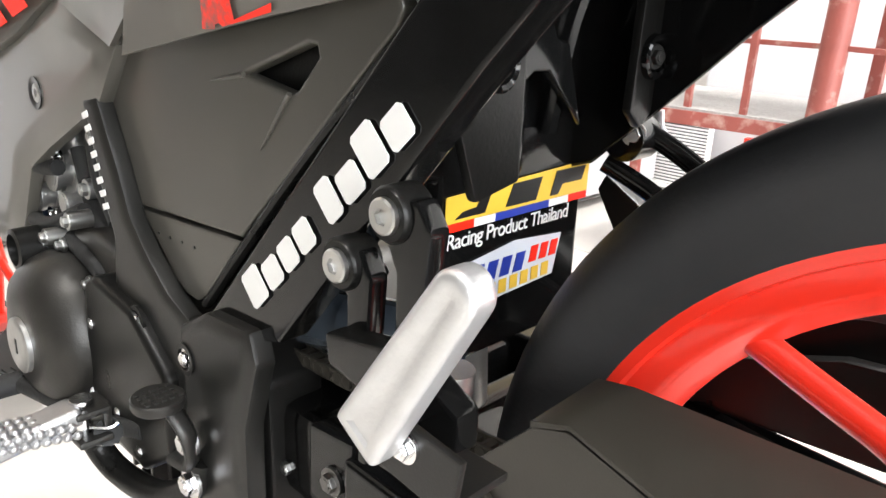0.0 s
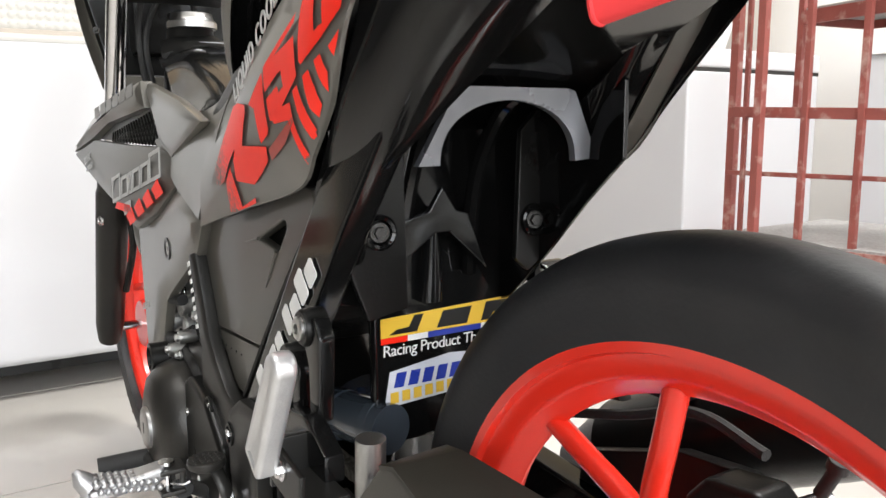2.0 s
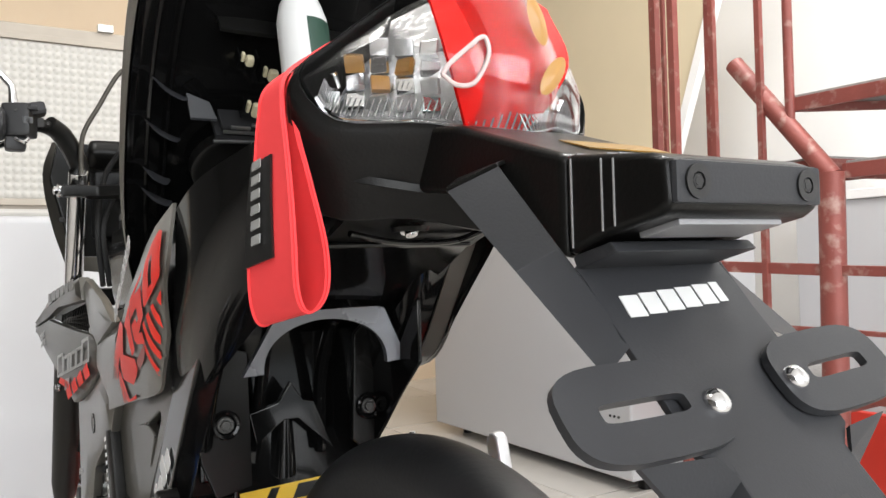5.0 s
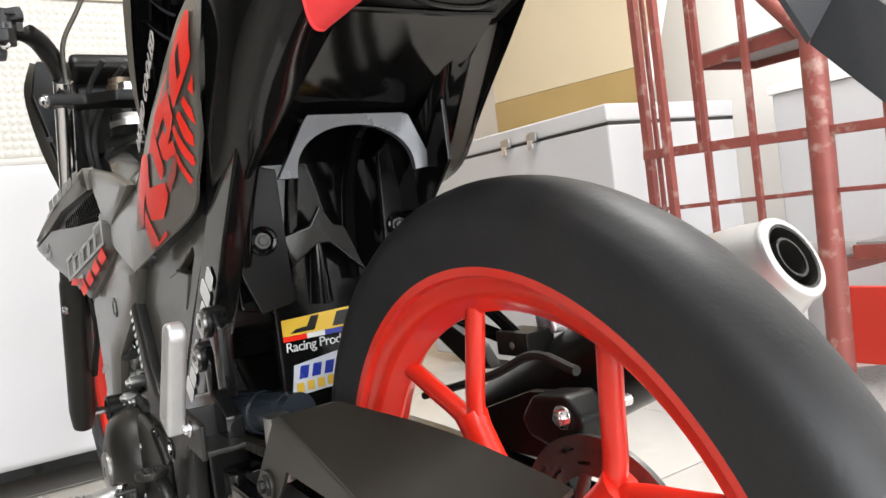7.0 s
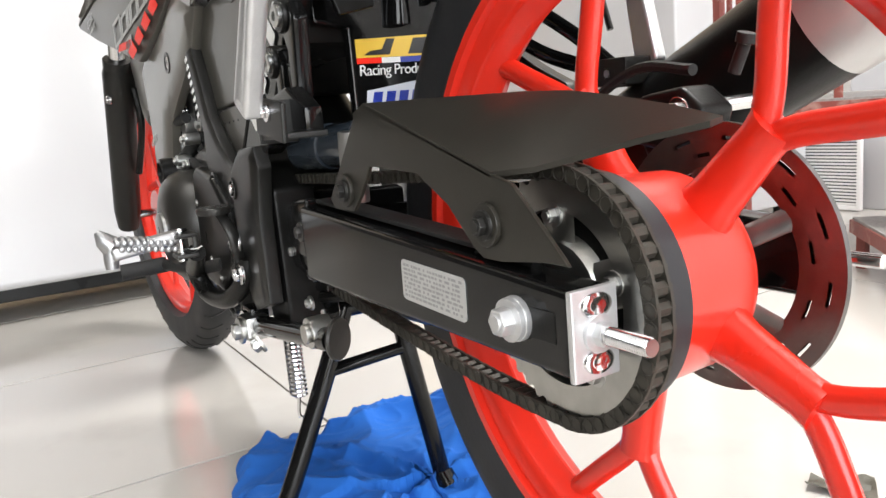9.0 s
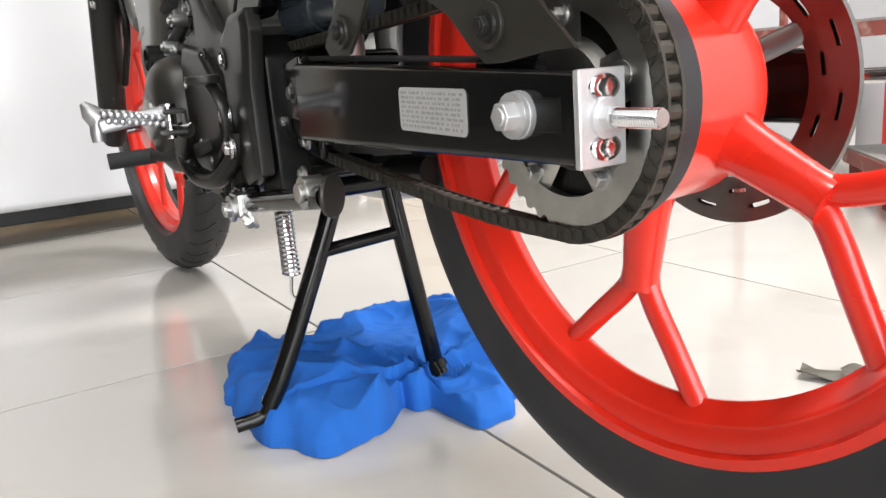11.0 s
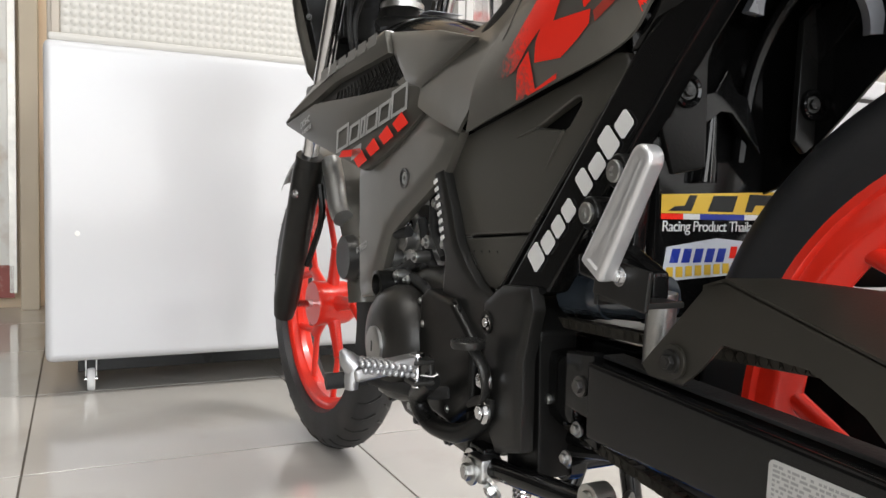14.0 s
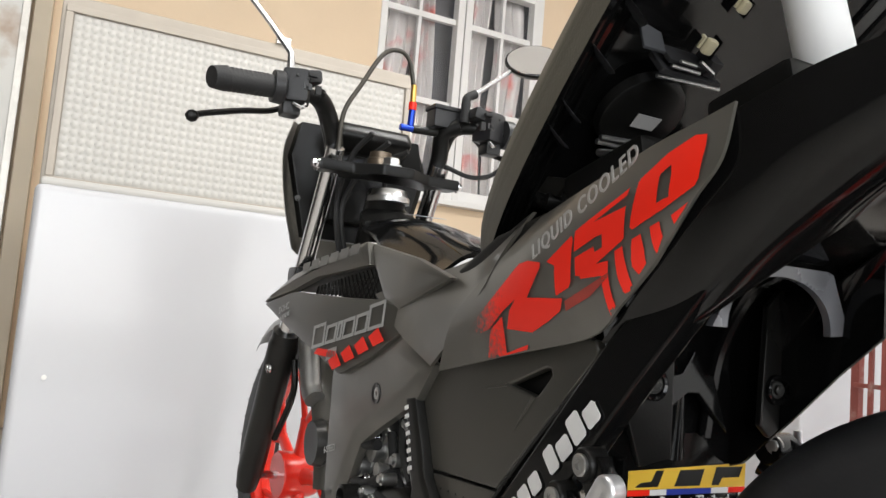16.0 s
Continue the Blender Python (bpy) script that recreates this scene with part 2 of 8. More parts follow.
def part(name, bm, mat, parent=None, label="", smooth=40, kind=""):
    """Link a bmesh as one mesh object, under a thing or a part."""
    me = bpy.data.meshes.new(name)
    bmesh.ops.recalc_face_normals(bm, faces=bm.faces[:])
    for f in bm.faces:
        f.smooth = True
    bm.to_mesh(me)
    bm.free()
    me.set_sharp_from_angle(angle=radians(smooth))
    for m in (mat if isinstance(mat, (list, tuple)) else [mat]):
        me.materials.append(m)
    ob = new(name, me)
    wn_mod = ob.modifiers.new("flat_faces", "WEIGHTED_NORMAL")
    wn_mod.keep_sharp, wn_mod.weight = True, 80
    if parent:
        ob.parent = parent
    return tagged(ob, label=label, kind=kind)


def thing(name, label, category, group="", kind=""):
    ob = new(name)
    ob.empty_display_size = 0.05
    return tagged(ob, label, category, group, kind)


def merge(*bms):
    out = bms[0]
    for b in bms[1:]:
        me = bpy.data.meshes.new("tmp")
        b.to_mesh(me)
        out.from_mesh(me)
        bpy.data.meshes.remove(me)
        b.free()
    return out


def soften(bm, w, seg=2, angle=25):
    if w > 0:
        es = [e for e in bm.edges if len(e.link_faces) == 2 and e.calc_face_angle(0) > radians(angle)]
        bmesh.ops.bevel(bm, geom=es, offset=w, segments=seg, profile=0.6, affect="EDGES", clamp_overlap=True)
    return bm


def box(c, s, bev=0.003, m=None, seg=2):
    bm = bmesh.new()
    bmesh.ops.create_cube(bm, size=1.0)
    bmesh.ops.scale(bm, vec=s, verts=bm.verts)
    soften(bm, bev, seg)
    mt = Matrix.Translation(c) @ (m if m else Matrix())
    bmesh.ops.transform(bm, matrix=mt, verts=bm.verts)
    return bm


def plate(outline, x, thick, bev=0.002, crown=0.0, inset=0.02, axis="x", holes=()):
    """A plate from an outline in the plane across the axis; crown raises its middle outwards (to minus axis)."""
    bm = bmesh.new()

    def pt(a, b, d):
        return (d, a, b) if axis == "x" else (a, d, b) if axis == "y" else (a, b, d)
    if len(outline[0]) == 3:
        vs = [bm.verts.new(p) for p in outline]
    else:
        vs = [bm.verts.new(pt(a, b, x)) for a, b in outline]
    f = bm.faces.new(vs)
    r = bmesh.ops.extrude_face_region(bm, geom=[f])
    d = Vector(pt(0, 0, thick))
    nv = [g for g in r["geom"] if isinstance(g, bmesh.types.BMVert)]
    bmesh.ops.translate(bm, vec=d, verts=nv)
    bmesh.ops.recalc_face_normals(bm, faces=bm.faces[:])
    f = [q for q in bm.faces if set(q.verts) == set(vs)][0]
    if bev:
        es = [e for e in bm.edges if len(e.link_faces) == 2 and e.calc_face_angle(0) > radians(25)]
        bmesh.ops.bevel(bm, geom=es, offset=bev, segments=2, profile=0.6, affect="EDGES", clamp_overlap=True)
    if crown:
        f = max((q for q in bm.faces if q.normal.dot(d) < 0), key=lambda q: q.calc_area())
        bmesh.ops.inset_region(bm, faces=[f], thickness=inset, depth=0.0, use_even_offset=False)
        bmesh.ops.translate(bm, vec=-d.normalized() * crown, verts=f.verts)
    return bm


def lathe(profile, c, axis="x", seg=64, closed=False):
    """Turn (along, radius) pairs about an axis through c."""
    bm = bmesh.new()
    rings = []
    for al, r in profile:
        ring = []
        for i in range(seg):
            a = 2 * math.pi * i / seg
            u, v = r * math.cos(a), r * math.sin(a)
            p = (al, u, v) if axis == "x" else (u, al, v) if axis == "y" else (u, v, al)
            ring.append(bm.verts.new((p[0] + c[0], p[1] + c[1], p[2] + c[2])))
        rings.append(ring)
    pairs = list(zip(rings, rings[1:])) + ([(rings[-1], rings[0])] if closed else [])
    for a, b in pairs:
        for i in range(seg):
            j = (i + 1) % seg
            bm.faces.new((a[i], a[j], b[j], b[i]))
    if not closed:
        for ring in (rings[0], rings[-1]):
            bm.faces.new(ring)
    bmesh.ops.recalc_face_normals(bm, faces=bm.faces[:])
    return bm


def curve_points(pts, n=6):
    """Catmull-Rom points through pts."""
    p = [Vector(q) for q in pts]
    if len(p) < 3:
        return p
    ext = [2 * p[0] - p[1]] + p + [2 * p[-1] - p[-2]]
    out = []
    for i in range(1, len(ext) - 2):
        a, b, c, d = ext[i - 1:i + 3]
        for k in range(n):
            t = k / n
            out.append(0.5 * ((2 * b) + (c - a) * t + (2 * a - 5 * b + 4 * c - d) * t * t + (3 * b - a - 3 * c + d) * t ** 3))
    out.append(p[-1])
    return out


def tube(pts, r, seg=12, n=6, straight=False, flat=1.0, up=None):
    """A round (or flattened) bar swept along points; r may be a list, one per point of pts when straight."""
    p = [Vector(q) for q in pts] if straight else curve_points(pts, n)
    rs = r if isinstance(r, (list, tuple)) else [r] * len(p)
    bm = bmesh.new()
    rings, ref = [], None
    for i, q in enumerate(p):
        d = (p[min(i + 1, len(p) - 1)] - p[max(i - 1, 0)]).normalized()
        if ref is None:
            ref = Vector(up) if up else (Vector((0, 0, 1)) if abs(d.z) < 0.9 else Vector((1, 0, 0)))
        s = d.cross(ref).normalized()
        ref = s.cross(d).normalized()
        rings.append([bm.verts.new(q + (s * math.cos(a) + ref * math.sin(a) * flat) * rs[i]) for a in [2 * math.pi * k / seg for k in range(seg)]])
    for a, b in zip(rings, rings[1:]):
        for i in range(seg):
            bm.faces.new((a[i], a[(i + 1) % seg], b[(i + 1) % seg], b[i]))
    bm.faces.new(rings[0])
    bm.faces.new(rings[-1])
    bmesh.ops.recalc_face_normals(bm, faces=bm.faces[:])
    return bm


def rod(a, b, r, r2=None, seg=20, bev=0.0008):
    bm = tube([a, b], [r, r if r2 is None else r2], seg, straight=True)
    if bev:
        soften(bm, bev, 2, 50)
    return bm


def bolt(p, d, r=0.006, h=0.006, washer=True):
    """A flanged hexagon head at p that looks along d."""
    p, d = Vector(p), Vector(d).normalized()
    head = tube([p, p + d * h], [r, r * 0.96], 6, straight=True)
    soften(head, r * 0.08, 1, 40)
    parts = [head]
    if washer:
        parts.append(rod(p - d * 0.001, p + d * h * 0.3, r * 1.45, seg=20, bev=0.0004))
    parts.append(rod(p + d * h * 0.9, p + d * h * 1.12, r * 0.55, seg=14, bev=0.0002))
    return merge(*parts)


def socket_bolt(p, d, r=0.009, h=0.006):
    """A round cap screw with a hexagon recess."""
    p, d = Vector(p), Vector(d).normalized()
    seg, rings = 24, []
    bm = bmesh.new()
    q = d.to_track_quat("Z", "Y")
    for rr, hh, hexa in ((r, 0, 0), (r, h * 0.8, 0), (r * 0.88, h, 0), (r * 0.5, h, 1), (r * 0.5, h * 0.35, 1)):
        ring = []
        for i in range(seg):
            a = 2 * math.pi * i / seg
            k = rr
            if hexa:
                k = rr * math.cos(math.pi / 6) / math.cos((a % (math.pi / 3)) - math.pi / 6)
            ring.append(bm.verts.new(p + q @ Vector((k * math.cos(a), k * math.sin(a), hh))))
        rings.append(ring)
    for a, b in zip(rings, rings[1:]):
        for i in range(seg):
            bm.faces.new((a[i], a[(i + 1) % seg], b[(i + 1) % seg], b[i]))
    bm.faces.new(rings[-1])
    bm.faces.new(rings[0])
    return bm


def patch(rows, thick=0.003, nu=6, nv=6, side=(1, 0, 0)):
    """A smooth curved shell through rows of points, thickened along side."""
    fine = [curve_points(r, nu) for r in rows]
    cols = list(zip(*fine))
    cols = [curve_points(c, nv) for c in cols]
    bm = bmesh.new()
    g = [[bm.verts.new(p) for p in c] for c in cols]
    fs = []
    for a, b in zip(g, g[1:]):
        for i in range(len(a) - 1):
            fs.append(bm.faces.new((a[i], a[i + 1], b[i + 1], b[i])))
    if thick:
        r = bmesh.ops.extrude_face_region(bm, geom=fs)
        nvs = [q for q in r["geom"] if isinstance(q, bmesh.types.BMVert)]
        bmesh.ops.translate(bm, vec=Vector(side) * thick, verts=nvs)
    bmesh.ops.recalc_face_normals(bm, faces=bm.faces[:])
    return bm


def mirrored(bm):
    me = bpy.data.meshes.new("tmp")
    bm.to_mesh(me)
    out = bmesh.new()
    out.from_mesh(me)
    bpy.data.meshes.remove(me)
    bmesh.ops.scale(out, vec=(-1, 1, 1), verts=out.verts)
    bmesh.ops.reverse_faces(out, faces=out.faces[:])
    return out


def lettering(name, body, size, m, mat, parent, label="", shear=0.0, depth=0.0003, spacing=1.0):
    cu = bpy.data.curves.new(name, "FONT")
    cu.body, cu.size, cu.extrude, cu.shear, cu.space_character = body, size, depth, shear, spacing
    tmp = new(name + "_tmp", cu)
    me = bpy.data.meshes.new_from_object(tmp)
    bpy.data.objects.remove(tmp)
    me.transform(m)
    me.name = name
    me.materials.append(mat)
    ob = new(name, me)
    ob.parent = parent
    return tagged(ob, label=label)


def side_frame(y, z, x, deg):
    """A frame on the left flank: local x runs to the rear (minus y), turned up by deg; local z points out of the flank."""
    a = radians(deg)
    ex, ez = Vector((0, -math.cos(a), math.sin(a))), Vector((-1, 0, 0))
    ey = ez.cross(ex)
    return Matrix(((ex.x, ey.x, ez.x, x), (ex.y, ey.y, ez.y, y), (ex.z, ey.z, ez.z, z), (0, 0, 0, 1)))


def flat_shape(outline, m, depth=0.0006):
    """A thin sticker shape from an outline in the frame m."""
    bm = bmesh.new()
    vs = [bm.verts.new((a, b, 0)) for a, b in outline]
    f = bm.faces.new(vs)
    r = bmesh.ops.extrude_face_region(bm, geom=[f])
    bmesh.ops.translate(bm, vec=(0, 0, depth), verts=[q for q in r["geom"] if isinstance(q, bmesh.types.BMVert)])
    bmesh.ops.recalc_face_normals(bm, faces=bm.faces[:])
    bmesh.ops.transform(bm, matrix=m, verts=bm.verts)
    return bm


def ring_shape(outer, inner, m, depth=0.0006):
    """A flat closed band between two outlines with the same number of corners."""
    bm = bmesh.new()
    lo = [[bm.verts.new((a, b, z)) for a, b in o] for z in (0, depth) for o in (outer, inner)]
    n = len(outer)
    for i in range(n):
        j = (i + 1) % n
        bm.faces.new((lo[2][i], lo[2][j], lo[3][j], lo[3][i]))
        bm.faces.new((lo[0][i], lo[0][j], lo[2][j], lo[2][i]))
        bm.faces.new((lo[1][i], lo[1][j], lo[3][j], lo[3][i]))
    bmesh.ops.recalc_face_normals(bm, faces=bm.faces[:])
    bmesh.ops.transform(bm, matrix=m, verts=bm.verts)
    return bm

# ---- the room ----
X0, X1, Y0, Y1, H = -3.6, 2.6, -4.2, 3.6, 3.0
tagged(part("floor", box(((X0 + X1) / 2, (Y0 + Y1) / 2, -0.054), (X1 - X0 + 0.4, Y1 - Y0 + 0.4, 0.1), 0), GROUT), "cream polished tile floor with thin dirty joints", "floor", kind="structure")
floor = bpy.data.objects["floor"]
tagged(part("ceiling", box(((X0 + X1) / 2, (Y0 + Y1) / 2, H + 0.05), (X1 - X0 + 0.4, Y1 - Y0 + 0.4, 0.1), 0), CEIL), "plain white ceiling", "ceiling", kind="structure")


def wall(name, boxes, mat, label):
    return tagged(part(name, merge(*[box(c, s, 0) for c, s in boxes]), mat), label, "wall", kind="structure")


# back wall, with the window's opening cut through
WX0, WX1, WZ0, WZ1 = 0.955, 2.005, 1.27, 2.62
# out of view: kept dark so the gloss flank reflects no bright wall
wall("wall_north_west", [((X0 / 2 - 1.6 / 2, Y1 + 0.06, H / 2), (-1.6 - X0, 0.12, H))], WALLD, "unseen back wall past the door, darkened for the bike's reflections")
wall("wall_north", [((-1.6 / 2 + WX0 / 2, Y1 + 0.06, H / 2), (WX0 + 1.6, 0.12, H)), ((WX1 / 2 + X1 / 2, Y1 + 0.06, H / 2), (X1 - WX1, 0.12, H)),
                    (((WX0 + WX1) / 2, Y1 + 0.06, WZ0 / 2), (WX1 - WX0, 0.12, WZ0)), (((WX0 + WX1) / 2, Y1 + 0.06, (WZ1 + H) / 2), (WX1 - WX0, 0.12, H - WZ1))], WALLP, "peach painted plaster wall with pale patches")
wall("wall_east", [((X1 + 0.06, (Y0 + Y1) / 2, H / 2), (0.12, Y1 - Y0 + 0.24, H))], WALLW, "white painted plaster wall")
# unseen too, dark for the same flank reflections
wall("wall_west", [((X0 - 0.06, (Y0 + Y1) / 2, H / 2), (0.12, Y1 - Y0 + 0.24, H))], WALLD, "unseen west wall, darkened for the bike's reflections")
wall("wall_south", [((-3.35, Y0 - 0.06, H / 2), (0.5, 0.12, H)), ((2.3, Y0 - 0.06, H / 2), (0.6, 0.12, H)), ((-0.55, Y0 - 0.06, 2.9), (5.1, 0.12, 0.2))], WALLW, "white shop front wall with a wide opening")


# window with curtains behind its panes
win = tagged(new("window_1"), "white wooden casement window with grey and red curtains", "window", kind="structure")
cxw = (WX0 + WX1) / 2
bars = []
for x, w in ((WX0 + 0.02, 0.04), (1.447, 0.045), (1.498, 0.045), (WX1 - 0.035, 0.07)):
    bars.append(box((x, Y1 + 0.03, (WZ0 + WZ1) / 2), (w, 0.07, WZ1 - WZ0), 0.006))
for z in (WZ0 + 0.035, WZ1 - 0.035):
    bars.append(box((cxw, Y1 + 0.032, z), (WX1 - WX0, 0.066, 0.07), 0.006))
part("window_frame", merge(*bars), WALLW, win)
for z in (1.82, 2.31):
    for xa, xb in ((WX0 + 0.04, 1.425), (1.52, WX1 - 0.07)):
        part("glazing_bar", box(((xa + xb) / 2, Y1 + 0.035, z), (xb - xa, 0.03, 0.035), 0.004), WALLW, win)
for x in (1.20, 1.74):
    part("glazing_bar", box((x, Y1 + 0.036, (WZ0 + WZ1) / 2), (0.02, 0.028, WZ1 - WZ0 - 0.14), 0.003), WALLW, win)
for xa, xb in ((WX0 + 0.04, 1.425), (1.52, WX1 - 0.07)):
    o = part("pane", box(((xa + xb) / 2, Y1 + 0.05, (WZ0 + WZ1) / 2), (xb - xa, 0.004, WZ1 - WZ0 - 0.13), 0), GLASS, win)
    o.visible_shadow = False
# dark sheet stands in for the unlit depth behind the curtains
part("backing", box((cxw, Y1 + 0.30, (WZ0 + WZ1) / 2), (WX1 - WX0 + 0.3, 0.02, WZ1 - WZ0 + 0.3), 0), SHADE_BACK, win)
for xa, xb in ((0.98, 1.18), (1.20, 1.33), (1.53, 1.70), (1.72, 1.94)):
    rows = []
    for z in (2.6, 2.2, 1.8, 1.32):
        row = []
        for i in range(13):
            u = i / 12
            row.append((xa + (xb - xa) * u + 0.02 * math.sin(z * 5 + xa * 9), Y1 + 0.12 + 0.022 * math.sin(u * 22 + xa * 7), z))
        rows.append(row)
    part("curtain", patch(rows, 0.002, 2, 3, (0, 1, 0)), CURTAIN, win)
part("window_sill", box((cxw, Y1 - 0.02, WZ0 - 0.015), (WX1 - WX0 + 0.1, 0.10, 0.03), 0.006), WALLW, win)


# door to the next room, with its frame
door = tagged(new("door_1"), "scuffed white steel door with rusty edges in a beige frame", "door", kind="structure")
part("leaf", box((-1.10, Y1 - 0.05, 1.08), (0.82, 0.045, 2.02), 0.004), DOORW, door)
part("frame_post", box((-0.63, Y1 - 0.06, 1.05), (0.07, 0.12, 2.1), 0.006), BEIGE, door)
part("edge_strip", box((-0.695, Y1 - 0.076, 1.08), (0.03, 0.012, 2.02), 0.002), TRIM, door)
part("door_knob", lathe([(0, 0.012), (-0.02, 0.012), (-0.03, 0.03), (-0.05, 0.03), (-0.055, 0.02)], (-0.80, Y1 - 0.075, 1.86), "y", 24), STEEL, door)
part("kick_strip", box((-1.10, Y1 - 0.078, 0.12), (0.82, 0.008, 0.14), 0.002), STAIRRED, door)


# chest freezer with its lid standing open
def castor(name, x, y, parent):
    c = part(name, box((x, y, 0.088), (0.05, 0.04, 0.010), 0.001), STEEL, parent)
    part("fork", merge(box((x - 0.012, y, 0.06), (0.003, 0.026, 0.045), 0.001), box((x + 0.012, y, 0.06), (0.003, 0.026, 0.045), 0.001)), STEEL, c)
    part("wheel", lathe([(-0.009, 0.02), (-0.009, 0.027), (-0.005, 0.03), (0.005, 0.03), (0.009, 0.027), (0.009, 0.02)], (x, y, 0.03), "x", 24), [BOTTLE], c)
    part("fork_axle", rod((x - 0.016, y, 0.03), (x + 0.016, y, 0.03), 0.005), CHROME, c)


FX0, FX1, FY0, FY1 = -0.525, 0.80, 1.83, 2.42
frz = thing("chest_freezer", "white enamelled chest freezer on castors with its lid open", "freezer")
part("body", box(((FX0 + FX1) / 2, (FY0 + FY1) / 2, 0.472), (FX1 - FX0, FY1 - FY0, 0.760), 0.020, seg=4), FREEZER, frz)
# black block added to put the shade into the gap below the body
part("gap_shade_block", box(((FX0 + FX1) / 2 + 0.02, (FY0 + FY1) / 2 + 0.03, 0.072), (FX1 - FX0 - 0.10, FY1 - FY0 - 0.10, 0.045), 0.004), BLACK, frz)
part("top_rim", box(((FX0 + FX1) / 2, (FY0 + FY1) / 2, 0.86), (FX1 - FX0 - 0.02, FY1 - FY0 - 0.02, 0.02), 0.008), LID, frz)
part("rivet", rod((FX0 + 0.07, FY0 + 0.001, 0.40), (FX0 + 0.07, FY0 - 0.003, 0.40), 0.006), TRIM, frz)
for x in (FX0 + 0.10, FX1 - 0.10):
    for y in (FY0 + 0.088, FY1 - 0.09):
        castor("castor", x, y, frz)
# lid: a framed panel, quilted inside
lid = part("lid", box((0.068, FY1 + 0.005, 1.205), (1.20, 0.05, 0.618), 0.008), LIDRIM, frz, "open lid with a quilted white liner")
quilt = bmesh.new()
nx, nz = 46, 20
lx0, lx1, lz0, lz1 = FX0 + 0.03, FX0 + 1.15, 0.945, 1.456
grid = []
for i in range(nx * 4 + 1):
    col = []
    for k in range(nz * 4 + 1):
        a, b = i / 4, k / 4
        h = (abs(math.sin(math.pi * a)) * abs(math.sin(math.pi * b))) ** 0.6
        col.append(quilt.verts.new((lx0 + (lx1 - lx0) * a / nx, FY1 - 0.023 - 0.005 * h, lz0 + (lz1 - lz0) * b / nz)))
    grid.append(col)
for a, b in zip(grid, grid[1:]):
    for k in range(len(a) - 1):
        quilt.faces.new((a[k], a[k + 1], b[k + 1], b[k]))
part("liner", quilt, LID, lid)
gasket = []
for (x, z, w, h) in (((lx0 + lx1) / 2, lz0 - 0.012, lx1 - lx0 + 0.05, 0.022), ((lx0 + lx1) / 2, lz1 + 0.012, lx1 - lx0 + 0.05, 0.022), (lx0 - 0.014, (lz0 + lz1) / 2, 0.022, lz1 - lz0 + 0.002), (lx1 + 0.014, (lz0 + lz1) / 2, 0.022, lz1 - lz0 + 0.002)):
    gasket.append(box((x, FY1 - 0.027, z), (w, 0.016, h), 0.004))
part("gasket", merge(*gasket), LIDRIM, lid)
part("lid_latch", box((0.155, FY1 - 0.02, 1.525), (0.05, 0.03, 0.026), 0.004), STEEL, lid)
for x in (FX0 + 0.2, FX1 - 0.25):
    part("hinge", box((x, FY1 + 0.012, 0.885), (0.08, 0.03, 0.05), 0.004), STEEL, frz)


# second chest freezer along the white wall, lid closed, plywood board on its top
fr2 = thing("chest_freezer", "closed grey-white chest freezer with a lid seam and latches", "freezer")
part("body", box((1.70, 1.810, 0.418), (0.60, 1.12, 0.764), 0.008, seg=3), FREEZER, fr2)
part("lid", box((1.70, 1.810, 0.8345), (0.606, 1.124, 0.055), 0.008, seg=3), FREEZER, fr2)
part("gasket", box((1.70, 1.810, 0.804), (0.599, 1.119, 0.012), 0), ENGINE, fr2)
for y in (1.58, 1.72):
    h = part("latch", box((1.386, y, 0.815), (0.012, 0.045, 0.03), 0.003), STEEL, fr2)
    part("catch", box((1.381, y + 0.004, 0.79), (0.012, 0.025, 0.03), 0.003), CHROME, h)
for i in range(3):
    part("vent_hole", rod((1.401, 1.30 + 0.018 * i, 0.22), (1.397, 1.30 + 0.018 * i, 0.22), 0.004), BLACK, fr2)
for y in (1.28, 2.25):
    for x in (1.48, 1.9):
        part("foot", rod((x, y, 0.0), (x, y, 0.04), 0.02), BLACK, fr2)
bo = thing("panel_board", "cream board with a tan lower strip standing behind the freezer", "board")
part("sheet", plate([(1.63, 1.08), (2.6, 1.12), (2.6, 2.0), (1.30, 2.0)], 2.06, 0.02, 0.002), CREAM, bo)
part("lower_strip", plate([(1.74, 0.84), (2.6, 0.84), (2.6, 1.118), (1.64, 1.078)], 2.055, 0.02, 0.002), TAN, bo)
part("edge_moulding", plate([(1.735, 0.84), (1.70, 0.84), (1.26, 2.0), (1.305, 2.0)], 2.045, 0.035, 0.003), WALLW, bo)


# red steel stair with caged balusters
stair = thing("steel_staircase", "worn red painted steel staircase with bars and grey treads", "staircase")


def steel(name, a, b, r, square=False):
    if square:
        a, b = Vector(a), Vector(b)
        d = b - a
        bm = box((0, 0, 0), (r * 2, r * 2, d.length), 0.002)
        bmesh.ops.transform(bm, matrix=Matrix.Translation((a + b) / 2) @ d.to_track_quat("Z", "Y").to_matrix().to_4x4(), verts=bm.verts)
        return part(name, bm, STAIRRED, stair)
    return part(name, rod(a, b, r, seg=14), STAIRRED, stair)


SX = 1.5
stair.matrix_local = Matrix.Translation((-0.0351, -0.0481, 0.0806)) @ Matrix.Diagonal((0.87, 0.87, 0.87, 1.0))
